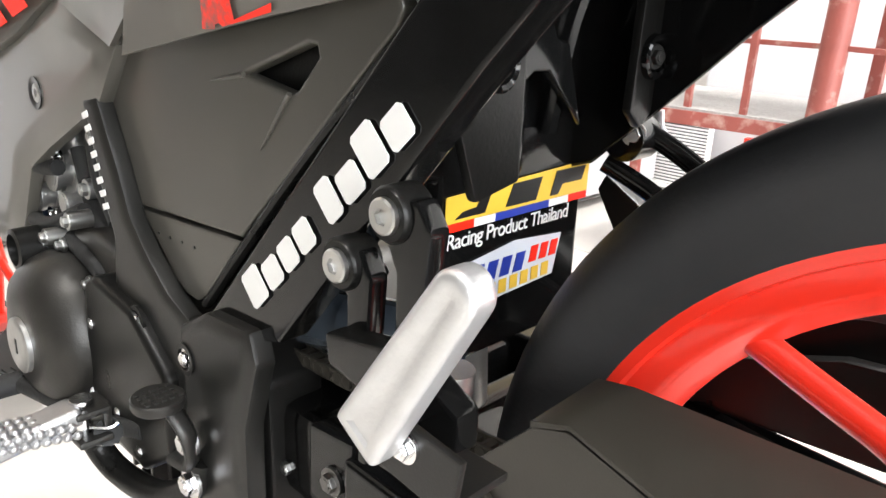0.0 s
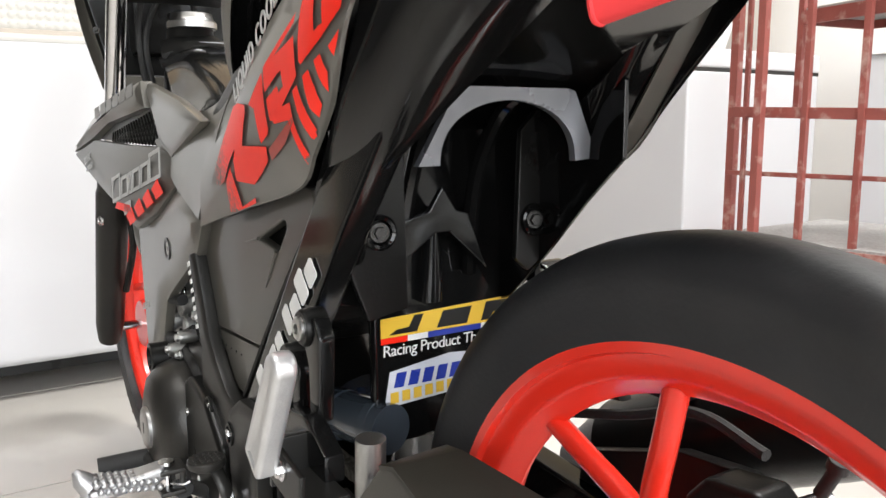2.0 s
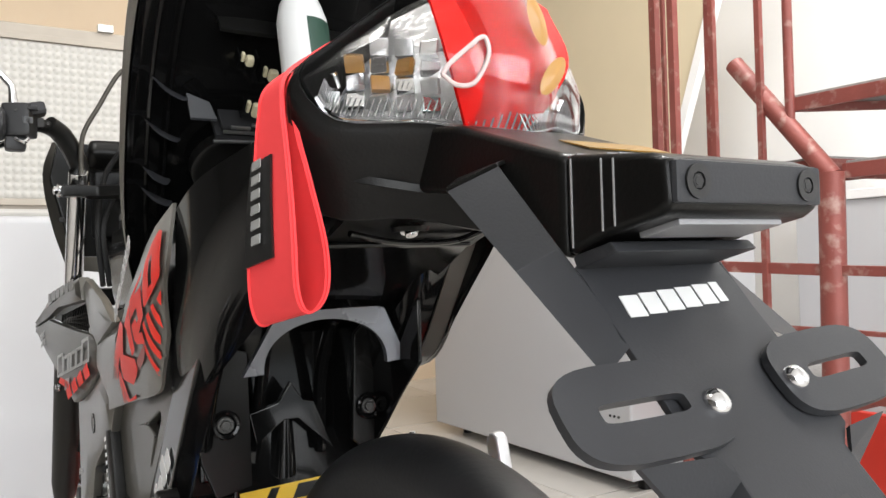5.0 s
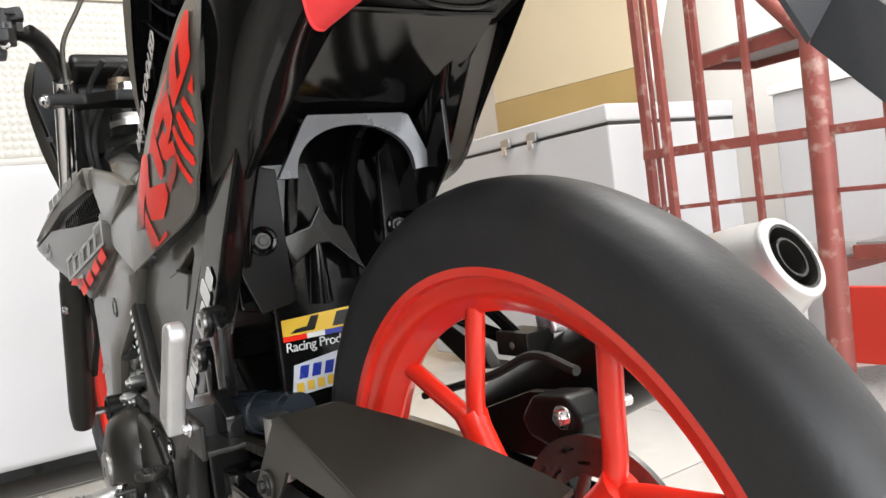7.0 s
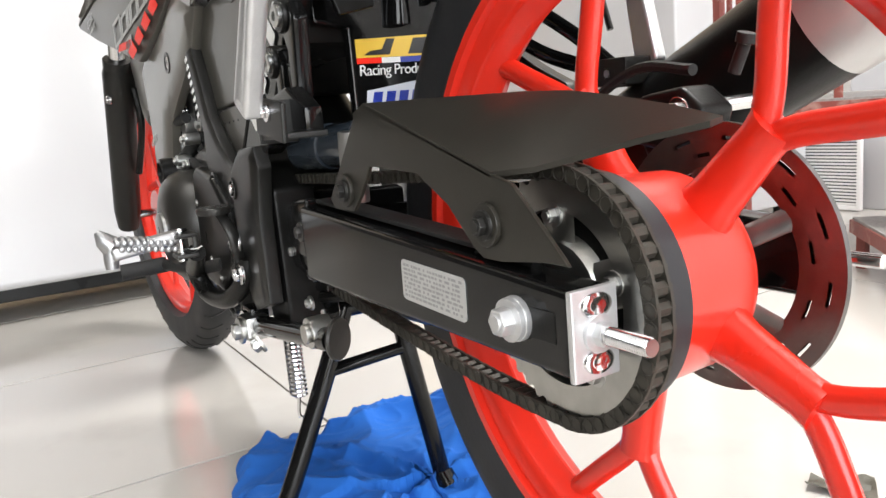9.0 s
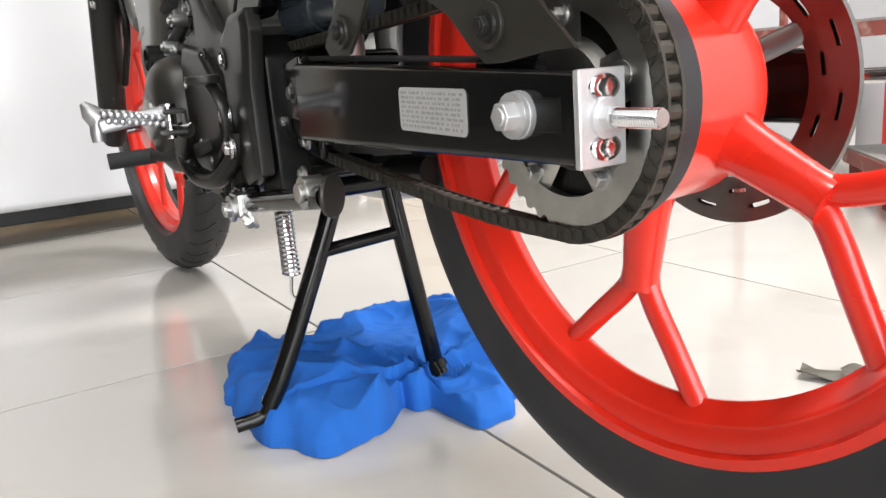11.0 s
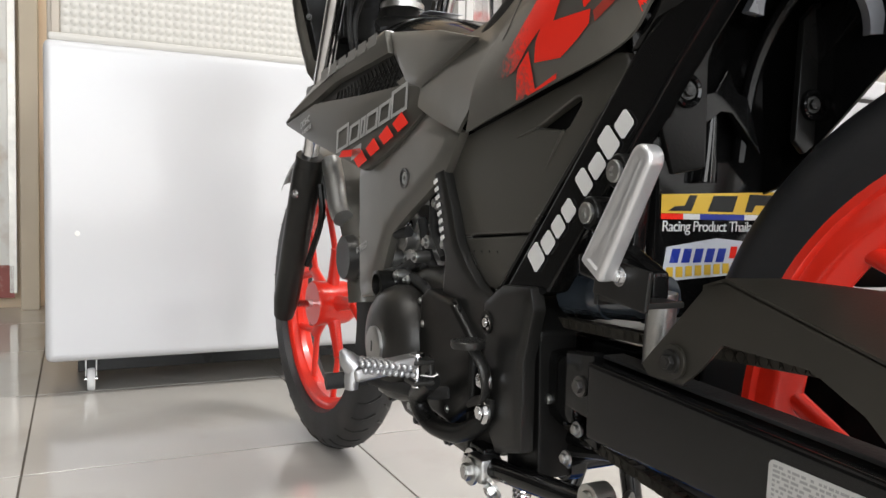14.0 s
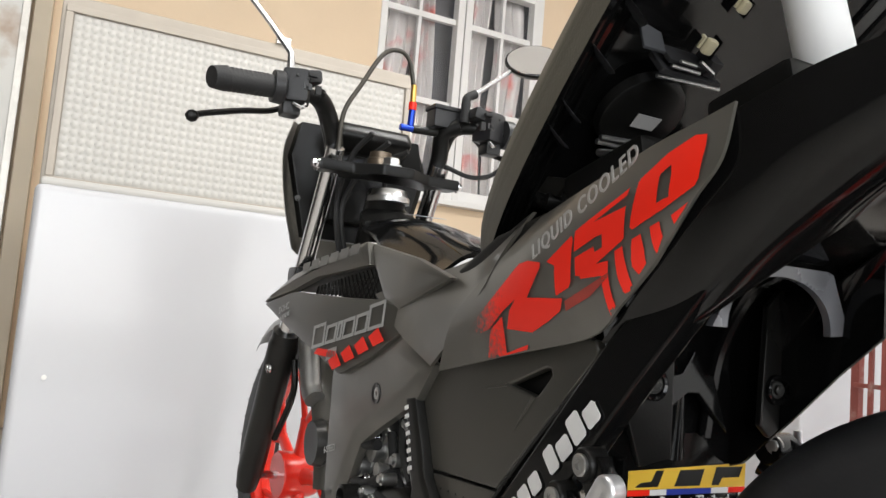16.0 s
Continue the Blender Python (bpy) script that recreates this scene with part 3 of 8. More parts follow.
# caged side: two corner bars and thinner ones between
for x, y, r, z0 in ((1.53, 1.225, 0.012, 0.34), (1.50, 1.165, 0.006, 0.36), (1.46, 1.095, 0.011, 0.30), (1.56, 1.055, 0.008, 0.68), (1.49, 0.985, 0.008, 0.34), (1.49, 0.842, 0.008, 0.34)):
    steel("baluster", (x, y, z0), (x, y - 0.005, 1.9), r, True)
steel("post", (SX, 0.680, -0.0926), (SX, 0.665, 0.90), 0.030)
steel("post", (SX + 0.01, 0.668, 0.89), (SX + 0.01, 0.93, 1.22), 0.024)
steel("post_pipe", (SX + 0.01, 0.772, 1.04), (SX + 0.01, 0.768, 1.9), 0.012)
steel("rail", (SX + 0.005, 1.215, 0.688), (SX, 0.68, 0.668), 0.014, True)
steel("rail", (SX, 0.68, 0.668), (SX + 0.02, 0.20, 0.652), 0.012, True)
steel("rail", (SX + 0.005, 1.215, 0.522), (SX, 0.68, 0.524), 0.006, True)
steel("rail", (SX, 0.68, 0.524), (SX + 0.02, 0.20, 0.512), 0.006, True)


def tread(corners, z, drop=0.035):
    """A wedge tread: grey top in a red angle-iron frame."""
    t = part("tread", plate(corners, z, 0.02, 0.002, axis="z"), TREAD, stair)
    for a, b in zip(corners, corners[1:] + corners[:1]):
        a, b = Vector((*a, z - 0.004)), Vector((*b, z - 0.004))
        d = b - a
        bm = box((0, 0, 0), (0.012, drop, d.length + 0.012), 0.002)
        bmesh.ops.transform(bm, matrix=Matrix.Translation((a + b) / 2) @ d.to_track_quat("Z", "Y").to_matrix().to_4x4(), verts=bm.verts)
        part("tread_frame", bm, STAIRRED, t)
    return t


tread([(1.49, 0.70), (1.46, 1.10), (1.53, 1.23), (2.02, 1.23), (2.02, 0.70)], 0.335)
tread([(1.55, 0.64), (2.05, 0.62), (2.05, 0.10), (1.55, 0.10)], 0.372)
tread([(1.52, 0.70), (1.56, 1.045), (1.80, 1.02), (1.80, 0.66)], 0.925)
tread([(1.52, 0.64), (1.80, 0.60), (1.80, 0.05), (1.55, 0.05)], 0.905)
tread([(1.52, 0.77), (1.80, 0.60), (1.80, 0.05), (1.55, 0.30)], 1.085)
for x, y in ((1.98, 0.70), (1.475, 1.10)):
    steel("leg", (x, y, -0.0926), (x, y, 0.325), 0.011, True)
steel("leg", (1.98, 0.14, -0.0926), (1.98, 0.14, 0.365), 0.015, True)
for y, z in ((0.66, 0.91), (0.10, 0.895)):
    steel("leg", (1.82, y, 0.37), (1.82, y - 0.01, z + 0.18), 0.015, True)
tread([(1.610, 0.875), (1.800, 0.690), (1.900, 0.10), (1.10, 0.10), (1.235, 0.495)], 0.0184)
for x, y in ((1.60, 0.84), (1.84, 0.14), (1.16, 0.14)):
    steel("leg", (x, y, -0.0926), (x, y, 0.0204), 0.012, True)
red_board = thing("red_board", "bright red painted board standing against the wall", "board")
part("sheet", box((1.96, 0.62, 0.115), (0.03, 0.66, 0.23), 0.004), REDPANEL, red_board)
mp = thing("grille_panel", "white perforated metal panel standing behind the staircase", "grille")
part("frame", merge(box((2.05, 1.10, 0.125), (0.016, 0.014, 0.24), 0.002), box((2.05, 1.33, 0.125), (0.016, 0.014, 0.24), 0.002), box((2.05, 1.215, 0.012), (0.016, 0.216, 0.014), 0.002), box((2.05, 1.215, 0.238), (0.016, 0.216, 0.014), 0.002)), WALLW, mp)
# dark sheet that paints the shade between the slats
part("backing", box((2.058, 1.215, 0.125), (0.006, 0.216, 0.21), 0), SHADE_BACK, mp)
for k in range(20):
    part("slat", box((2.05, 1.215, 0.024 + 0.0107 * k), (0.004, 0.216, 0.006), 0.0005), WALLW, mp)
wb = thing("white_cabinet", "plain white cabinet beside the staircase", "cabinet")
part("body", box((2.34, 0.62, 0.43), (0.46, 1.1, 0.86), 0.006), FREEZER, wb)
part("top", box((2.34, 0.62, 0.875), (0.48, 1.12, 0.03), 0.004), WALLW, wb)

# blue cloth under the stand: a rumpled sheet with lobes and sharp folds
CC = (0.055, 0.505)
LOBES = [(-180, 0.195), (-150, 0.212), (-137, 0.218), (-122, 0.178), (-110, 0.118), (-98, 0.132), (-92, 0.205), (-82, 0.208), (-70, 0.180), (-45, 0.158), (-15, 0.165), (15, 0.185), (40, 0.210), (62, 0.185), (80, 0.195), (98, 0.160), (118, 0.180), (140, 0.205), (160, 0.195), (180, 0.200)]


def cloth_reach(a):
    d = math.degrees(a)
    for (a0, r0), (a1, r1) in zip(LOBES, LOBES[1:]):
        if a0 <= d <= a1:
            t = (d - a0) / (a1 - a0)
            return r0 + (r1 - r0) * t * t * (3 - 2 * t)
    return LOBES[0][1]


def ridge(x, y, z, sharp):
    return (1 - min(1.0, 2.4 * abs(noise.noise((x, y, z))))) ** sharp


def cloth_height(x, y):
    w = 0.05 * noise.noise((x * 7, y * 7, 2.2))
    soft = 0.5 + 0.5 * noise.noise((x * 5, y * 5, 3.1))
    lobe = 0.034 * math.exp(-((x - 0.165) ** 2 / 0.004 + (y - 0.45) ** 2 / 0.014)) + 0.022 * math.exp(-((x + 0.09) ** 2 / 0.004 + (y - 0.42) ** 2 / 0.004))
    fan = math.atan2(y - 0.41, x - 0.06)
    pull = 0.012 * ridge(fan * 1.5 + w * 6, 0.4, 1.1, 2.0) * math.exp(-((x - 0.06) ** 2 + (y - 0.45) ** 2) / 0.016)
    return 0.005 + 0.016 * soft + lobe + 1.6 * pull + 0.016 * ridge((x + w) * 6, (y - w) * 5, 7.7, 1.9) + 0.012 * ridge((x - w) * 13 + y * 5, (y + w) * 6, 4.4, 2.2) + 0.008 * ridge((x + w) * 9, (y - w) * 19 + x * 9, 8.8, 2.2) + 0.003 * ridge(x * 34 + y * 12, y * 30, 1.7, 2.0)


cl = bmesh.new()
n = 150
cg = {}
for i in range(n + 1):
    for j in range(n + 1):
        u, v = -1 + 2 * i / n, -1 + 2 * j / n
        a, rr = math.atan2(v, u), max(abs(u), abs(v))
        s = rr * (cloth_reach(a) * (1 + 0.05 * noise.noise((math.cos(a) * 5, math.sin(a) * 5, 1.3))))
        x = CC[0] + s * math.cos(a) + 0.008 * noise.noise((u * 6, v * 6, 9)) * rr
        y = CC[1] + s * math.sin(a) + 0.008 * noise.noise((u * 6, v * 6, 4)) * rr
        fall = min(1.0, (1 - rr) / 0.10)
        z = 0.004 + cloth_height(x, y) * (0.25 + 0.75 * fall * (2 - fall))
        cg[i, j] = cl.verts.new((x, y, z))
for i in range(n):
    for j in range(n):
        cl.faces.new((cg[i, j], cg[i + 1, j], cg[i + 1, j + 1], cg[i, j + 1]))
rim = [e for e in cl.edges if len(e.link_faces) == 1]
ext = bmesh.ops.extrude_edge_only(cl, edges=rim)
for q in ext["geom"]:
    if isinstance(q, bmesh.types.BMVert):
        q.co.z = 0.001
tagged(part("cloth", cl, CLOTH, smooth=180), "crumpled bright blue cotton cloth under the stand", "cloth")


# dry scraps on the floor
def scrap(x, y, turn):
    rows = [[(x + 0.02 * (i - 1.5) * math.cos(turn) - 0.012 * (j - 1) * math.sin(turn), y + 0.02 * (i - 1.5) * math.sin(turn) + 0.012 * (j - 1) * math.cos(turn), 0.003 + 0.008 * abs(math.sin(i * 2.1 + j * 1.3 + turn))) for j in range(3)] for i in range(4)]
    return tagged(part("paper_scrap", patch(rows, 0.001, 3, 3, (0, 0, -1)), SEATFOAM), "small crumpled dark scrap lying on the floor tiles", "scrap", "scraps on the floor")


for x, y, turn in ((0.415, 0.129, 0.6), (0.402, 0.150, 1.9)):
    scrap(x, y, turn)

# ---- the motorcycle ----
moto = thing("motorcycle", "dark grey underbone motorcycle with red wheels on a centre stand", "motorcycle")
RC = (0.0, 0.0155, 0.3345)
FC = (0.0, 1.283, 0.288)


def wheel(name, c, r_lip, half, r_in, hub_r, hub0, hub1, spokes, turn, spread, w, label):
    """A cast wheel: channel rim, hub drum and forked spokes."""
    rim = lathe([(-half, r_lip), (-half + 0.004, r_lip + 0.002), (-half + 0.009, r_lip - 0.012), (-half + 0.022, r_lip - 0.018), (0, r_lip - 0.024), (half - 0.022, r_lip - 0.018), (half - 0.009, r_lip - 0.012), (half - 0.004, r_lip + 0.002), (half, r_lip),
                 (half - 0.001, r_lip - 0.006), (half - 0.006, r_lip - 0.0075), (half - 0.008, r_lip - 0.018), (half - 0.012, r_lip - 0.022), (half - 0.020, r_in + 0.004), (half - 0.024, r_in), (-half + 0.024, r_in), (-half + 0.020, r_in + 0.004), (-half + 0.012, r_lip - 0.022), (-half + 0.008, r_lip - 0.018), (-half + 0.006, r_lip - 0.0075), (-half + 0.001, r_lip - 0.006)], c, "x", 112, closed=True)
    root = part(name, rim, RED, moto, label)
    part("hub", lathe([(hub0, hub_r * 0.55), (hub0, hub_r * 0.94), (hub0 + 0.004, hub_r), (hub0 + 0.02, hub_r * 0.97), (hub1 - 0.016, hub_r * 0.95), (hub1 - 0.008, hub_r * 0.9), (hub1, hub_r * 0.8), (hub1, hub_r * 0.4)], c, "x", 64), RED, root)
    for k in range(spokes):
        a = turn + 2 * math.pi * k / spokes

        def pol(r, da, x=0.0):
            return Vector((c[0] + x, c[1] + r * math.cos(a + da), c[2] + r * math.sin(a + da)))
        mid = hub_r + (r_in - hub_r) * 0.42
        stem = tube([pol(hub_r * 0.8, 0), pol(hub_r * 1.1, 0), pol(mid * 0.97, 0), pol(mid * 1.06, 0)], [w * 1.5, w * 1.2, w, w * 1.1], 12, straight=True, flat=0.8, up=(1, 0, 0))
        arms = [tube([pol(mid * 0.93, 0), pol(mid * 1.12, sgn * spread * 0.30), pol((mid + r_in) * 0.53, sgn * spread * 0.72), pol(r_in + 0.006, sgn * spread)], w * 0.62, 10, 5, flat=0.8, up=(1, 0, 0)) for sgn in (-1, 1)]
        part("spoke", merge(stem, *arms), RED, root)
    return root


def tyre_mesh(c, r_out, half, r_bead, pinch=0.12):
    prof = []
    N = 22
    for i in range(N + 1):
        a = math.pi * (i / N)
        s = -math.cos(a)
        rr = r_bead + (r_out - r_bead) * (math.sin(a) ** 0.70)
        prof.append((half * (abs(s) ** 0.9) * (1 if s > 0 else -1) * (1.0 - pinch * (abs(s) ** 8)), rr))
    prof += [(half * 0.55, r_bead - 0.006), (-half * 0.55, r_bead - 0.006)]
    bm = lathe(prof, c, "x", 128, closed=True)
    return bm


rw = wheel("rear_wheel", RC, 0.2080, 0.0250, 0.177, 0.062, -0.041, 0.028, 5, radians(62), radians(17), 0.0125, "glossy red cast rear wheel")
part("tyre", tyre_mesh(RC, 0.2595, 0.0345, 0.2078, 0.27), RUBBER, rw, "smooth black tyre")
part("cush_drum", lathe([(-0.0405, 0.058), (-0.0405, 0.0645), (-0.042, 0.066), (-0.057, 0.066), (-0.0585, 0.0645), (-0.060, 0.060), (-0.060, 0.02)], RC, "x", 72), PLATE, rw, "dark grey sprocket carrier drum")
part("cush_rib", lathe([(-0.0600, 0.060), (-0.0600, 0.0655), (-0.0615, 0.067), (-0.0630, 0.0655), (-0.0630, 0.060)], RC, "x", 72), BLACK, rw)
# sprocket: toothed ring with lightening holes
sp = bmesh.new()
teeth = 40
rows = []
for x in (-0.0700, -0.0640):
    ro = []
    for i in range(teeth * 4):
        a = 2 * math.pi * i / (teeth * 4)
        r = 0.0665 if i % 4 in (1, 2) else 0.0635
        ro.append(sp.verts.new((x, RC[1] + r * math.cos(a), RC[2] + r * math.sin(a))))
    ri = [sp.verts.new((x, RC[1] + 0.0480 * math.cos(2 * math.pi * i / (teeth * 4)), RC[2] + 0.0480 * math.sin(2 * math.pi * i / (teeth * 4)))) for i in range(teeth * 4)]
    rows.append((ro, ri))
for i in range(teeth * 4):
    j = (i + 1) % (teeth * 4)
    (a, b), (c2, d2) = rows
    sp.faces.new((a[i], a[j], b[j], b[i]))
    sp.faces.new((c2[i], c2[j], d2[j], d2[i]))
    sp.faces.new((a[i], a[j], c2[j], c2[i]))
    sp.faces.new((b[i], b[j], d2[j], d2[i]))
arms = [sp]
for k in range(5):
    a = 2 * math.pi * k / 5 + 0.3
    arms.append(tube([(-0.0668, RC[1] + 0.028 * math.cos(a), RC[2] + 0.028 * math.sin(a)), (-0.0668, RC[1] + 0.055 * math.cos(a), RC[2] + 0.055 * math.sin(a))], 0.0125, 8, straight=True, flat=0.20, up=(1, 0, 0)))
hubplate = (lathe([(-0.0705, 0.012), (-0.0705, 0.031), (-0.0635, 0.035), (-0.0635, 0.012)], RC, "x", 40))
part("sprocket", arms[0], SPROCKET, rw, "steel sprocket with wide openings")
for a in arms[1:]:
    part("sprocket_arm", a, SPROCKET, rw)
part("sprocket_boss", hubplate, SPROCKET, rw)
for k in range(5):
    a = 2 * math.pi * k / 5 + 0.3
    part("sprocket_nut", bolt((-0.0690, RC[1] + 0.045 * math.cos(a), RC[2] + 0.045 * math.sin(a)), (-1, 0, 0), 0.0045, 0.006), STEEL, rw)
# drilled brake disc
bd = bmesh.new()
NA, RD = 96, (0.083, 0.075, 0.0725, 0.065, 0.0625, 0.055)


def disc_pt(x, k, r):
    a = 2 * math.pi * k / NA
    return (x, RC[1] + r * math.cos(a), RC[2] + r * math.sin(a))


dv = {(x, k, i): bd.verts.new(disc_pt(x, k, r)) for x in (0.056, 0.060) for k in range(NA) for i, r in enumerate(RD)}
for k in range(NA):
    j = (k + 1) % NA
    for i in range(len(RD) - 1):
        gap = (i == 1 and k % 8 in (1, 2, 3)) or (i == 3 and k % 8 in (4, 5, 6))
        if gap:
            continue
        for x in (0.056, 0.060):
            bd.faces.new((dv[x, k, i], dv[x, j, i], dv[x, j, i + 1], dv[x, k, i + 1]))
    for i in (0, len(RD) - 1):
        bd.faces.new((dv[0.056, k, i], dv[0.056, j, i], dv[0.060, j, i], dv[0.060, k, i]))
bars = [bd]
for k in range(5):
    a = 2 * math.pi * k / 5 + 0.1
    bars.append(tube([(0.040, RC[1] + 0.03 * math.cos(a), RC[2] + 0.03 * math.sin(a)), (0.058, RC[1] + 0.057 * math.cos(a), RC[2] + 0.056 * math.sin(a))], 0.007, 8, straight=True, flat=0.3, up=(1, 0, 0)))
part("brake_disc", bars[0], DISC, rw, "slotted steel brake disc")
for a in bars[1:]:
    part("disc_arm", a, DISC, rw)
part("axle", merge(rod((-0.10, RC[1], RC[2]), (0.11, RC[1], RC[2]), 0.008), rod((0.090, -0.02, 0.336), (0.089, -0.068, 0.3365), 0.0042)), CHROME, moto)

# chain loop
upper = [(0.08, 0.400), (0.17, 0.395), (0.28, 0.390), (0.40, 0.386), (0.485, 0.382)]
front = [(0.515, 0.372), (0.528, 0.352), (0.516, 0.333), (0.485, 0.326)]
lower = [(0.446, 0.317), (0.416, 0.309), (0.378, 0.300), (0.33, 0.291), (0.23, 0.280), (0.14, 0.2715), (0.07, 0.2668)]
path = [V(-0.0670, y, z) for y, z in ([(RC[1] + 0.0685 * math.cos(radians(a)), RC[2] + 0.0685 * math.sin(radians(a))) for a in range(-85, -276, -9)] + upper + front + lower)]
fine = curve_points(path + [path[0]], 8)
dist = [0.0]
for a, b in zip(fine, fine[1:]):
    dist.append(dist[-1] + (b - a).length)
pitch = 0.0092
count = int(dist[-1] / pitch)


def along(s):
    for i in range(len(dist) - 1):
        if dist[i + 1] >= s:
            t = (s - dist[i]) / max(1e-9, dist[i + 1] - dist[i])
            return fine[i].lerp(fine[i + 1], t)
    return fine[-1]


verts, faces = [], []
for k in range(count):
    a, b = along(k * pitch), along((k + 1) * pitch)
    d = (b - a).normalized()
    nrm = Vector((1, 0, 0)).cross(d)
    off = 0.0041 if k % 2 else 0.0037
    for sx in (-1, 1):
        i0 = len(verts)
        for x in (off, off + 0.0018):
            for (u, h) in ((-0.0026, 0.0036), (-0.0026, -0.0036), (0.0, -0.0044), (pitch * 0.5, -0.0044), (pitch, -0.0044), (pitch + 0.0026, -0.0036), (pitch + 0.0026, 0.0036), (pitch, 0.0044), (pitch * 0.5, 0.0044), (0.0, 0.0044)):
                q = a + d * u + nrm * h
                verts.append((q.x + sx * x, q.y, q.z))
        faces.append(tuple(range(i0, i0 + 10)))
        faces.append(tuple(range(i0 + 19, i0 + 9, -1)))
        for q in range(10):
            faces.append((i0 + q, i0 + (q + 1) % 10, i0 + 10 + (q + 1) % 10, i0 + 10 + q))
    i0 = len(verts)
    for x in (-0.0065, 0.0065):
        for q in range(8):
            aa = 2 * math.pi * q / 8
            p = a + d * (0.0043 * math.cos(aa)) + nrm * (0.0042 * math.sin(aa))
            verts.append((p.x + x, p.y, p.z))
    for q in range(8):
        faces.append((i0 + q, i0 + (q + 1) % 8, i0 + 8 + (q + 1) % 8, i0 + 8 + q))
me = bpy.data.meshes.new("chain")
me.from_pydata(verts, [], faces)
me.materials.append(CHAIN)
chain = new("chain", me)
chain.parent = moto
tagged(chain, kind="stuff", label="oily dark steel drive chain")

# swingarm
arm = part("swingarm", soften(plate([(0.302, 0.3700), (-0.034, 0.352), (-0.033, 0.3095), (0.302, 0.309)], -0.104, 0.026, 0), 0.004, 3), GLOSS, moto, "gloss black box-section swingarm")
part("arm_root", soften(plate([(0.44, 0.372), (0.300, 0.378), (0.295, 0.300), (0.44, 0.300)], -0.052, 0.05, 0), 0.006, 3), GLOSS, arm)
part("arm_lug", soften(plate([(0.338, 0.372), (0.300, 0.376), (0.300, 0.322), (0.338, 0.326)], -0.099, 0.012, 0), 0.003), GLOSS, arm)
part("arm_web", soften(plate([(0.345, 0.365), (0.300, 0.365), (0.300, 0.320), (0.345, 0.320)], -0.084, 0.012, 0), 0.003), BLACK, arm)
part("chain_slider", soften(plate([(0.30, 0.3745), (0.06, 0.3620), (0.06, 0.3590), (0.30, 0.3715)], -0.090, 0.020, 0), 0.001), GRIP, arm)
part("right_arm", soften(plate([(0.44, 0.372), (0.285, 0.3695), (-0.034, 0.352), (-0.033, 0.3095), (0.285, 0.309), (0.44, 0.300)], 0.086, 0.026, 0), 0.004, 3), GLOSS, arm)
part("cross_tube", box((0, 0.37, 0.335), (0.18, 0.06, 0.06), 0.01), GLOSS, arm)
part("cross_plate", box((0, 0.305, 0.34), (0.19, 0.02, 0.045), 0.006), GLOSS, arm)
part("pivot_bolt", bolt((-0.100, 0.315, 0.347), (-1, 0, 0), 0.0058, 0.005), DISC, arm)
part("axle_nut", merge(bolt((-0.108, 0.006, 0.333), (-1, 0, 0), 0.0078, 0.010), rod((-0.104, 0.006, 0.333), (-0.108, 0.006, 0.333), 0.0118)), SATIN, arm)
slot = tube([(-0.1045, 0.012, 0.333), (-0.1045, -0.014, 0.333)], 0.0085, 12, straight=True, up=(1, 0, 0))
part("axle_slot", merge(soften(box((-0.1035, -0.008, 0.333), (0.002, 0.03, 0.016), 0.0005), 0)), BLACK, arm)
slot.free()
part("chain_adjuster", soften(plate([(-0.1055, 0.3085), (-0.077, 0.3085), (-0.077, 0.353), (-0.1055, 0.353)], -0.0365, 0.004, 0.0015, axis="y"), 0), SATIN, arm, "bright zinc chain adjuster plate")
part("adjuster_screw", tube([(-0.090, -0.034, 0.331), (-0.090, -0.070, 0.331)], [0.0040, 0.0040], 14, straight=True), STEEL, arm)
part("adjuster_nut", bolt((-0.090, -0.037, 0.331), (0, -1, 0), 0.0065, 0.006), SATIN, arm)
for z in (0.3445, 0.3175):
    boss = lathe([(0.0, 0.0075), (0.0012, 0.0070), (0.0020, 0.0050), (0.0014, 0.0030), (0.0012, 0.0005)], (0, 0, 0), "z", 28)
    bmesh.ops.scale(boss, vec=(1.25, 0.85, 1), verts=boss.verts)
    bmesh.ops.transform(boss, matrix=Matrix.Translation((-0.0905, -0.0364, z)) @ V(0, -1, 0).to_track_quat("Z", "Y").to_matrix().to_4x4(), verts=boss.verts)
    part("dimple", boss, CHROME, arm)
thread = [V(-0.090 + 0.0043 * math.cos(k * 0.9), -0.042 - 0.0002 * k, 0.331 + 0.0043 * math.sin(k * 0.9)) for k in range(138)]
part("screw_thread", tube(thread, 0.0005, 5, straight=True), CHROME, arm)
part("adjuster_lug", merge(tube([(-0.088, 0.060, 0.3580), (-0.088, 0.035, 0.3585), (-0.086, 0.012, 0.3555)], 0.0045, 10, flat=0.7), rod((-0.092, 0.046, 0.3585), (-0.080, 0.046, 0.3600), 0.0065)), GLOSS, arm)
part("sticker", flat_shape([(0.003, 0), (0.071, 0), (0.073, 0.001), (0.074, 0.003), (0.074, 0.023), (0.073, 0.025), (0.071, 0.026), (0.003, 0.026), (0.001, 0.025), (0, 0.023), (0, 0.003), (0.001, 0.001)], side_frame(0.128, 0.3225, -0.1042, -1.8)), LABEL, arm, "silver foil data label")
ink = []
for r in range(8):
    x = 0.003
    random.seed(r)
    while x < 0.069:
        w = random.choice((0.002, 0.003, 0.005))
        z0 = 0.0025 + 0.0028 * r
        ink.append(flat_shape([(x, z0), (min(0.071, x + w), z0), (min(0.071, x + w), z0 + 0.0016), (x, z0 + 0.0016)], side_frame(0.128, 0.3225, -0.1046, -1.8), 0.0003))
        x += w + random.choice((0.0009, 0.0012, 0.003))
part("print_line", merge(*ink), LABEL_INK, arm, kind="stuff")

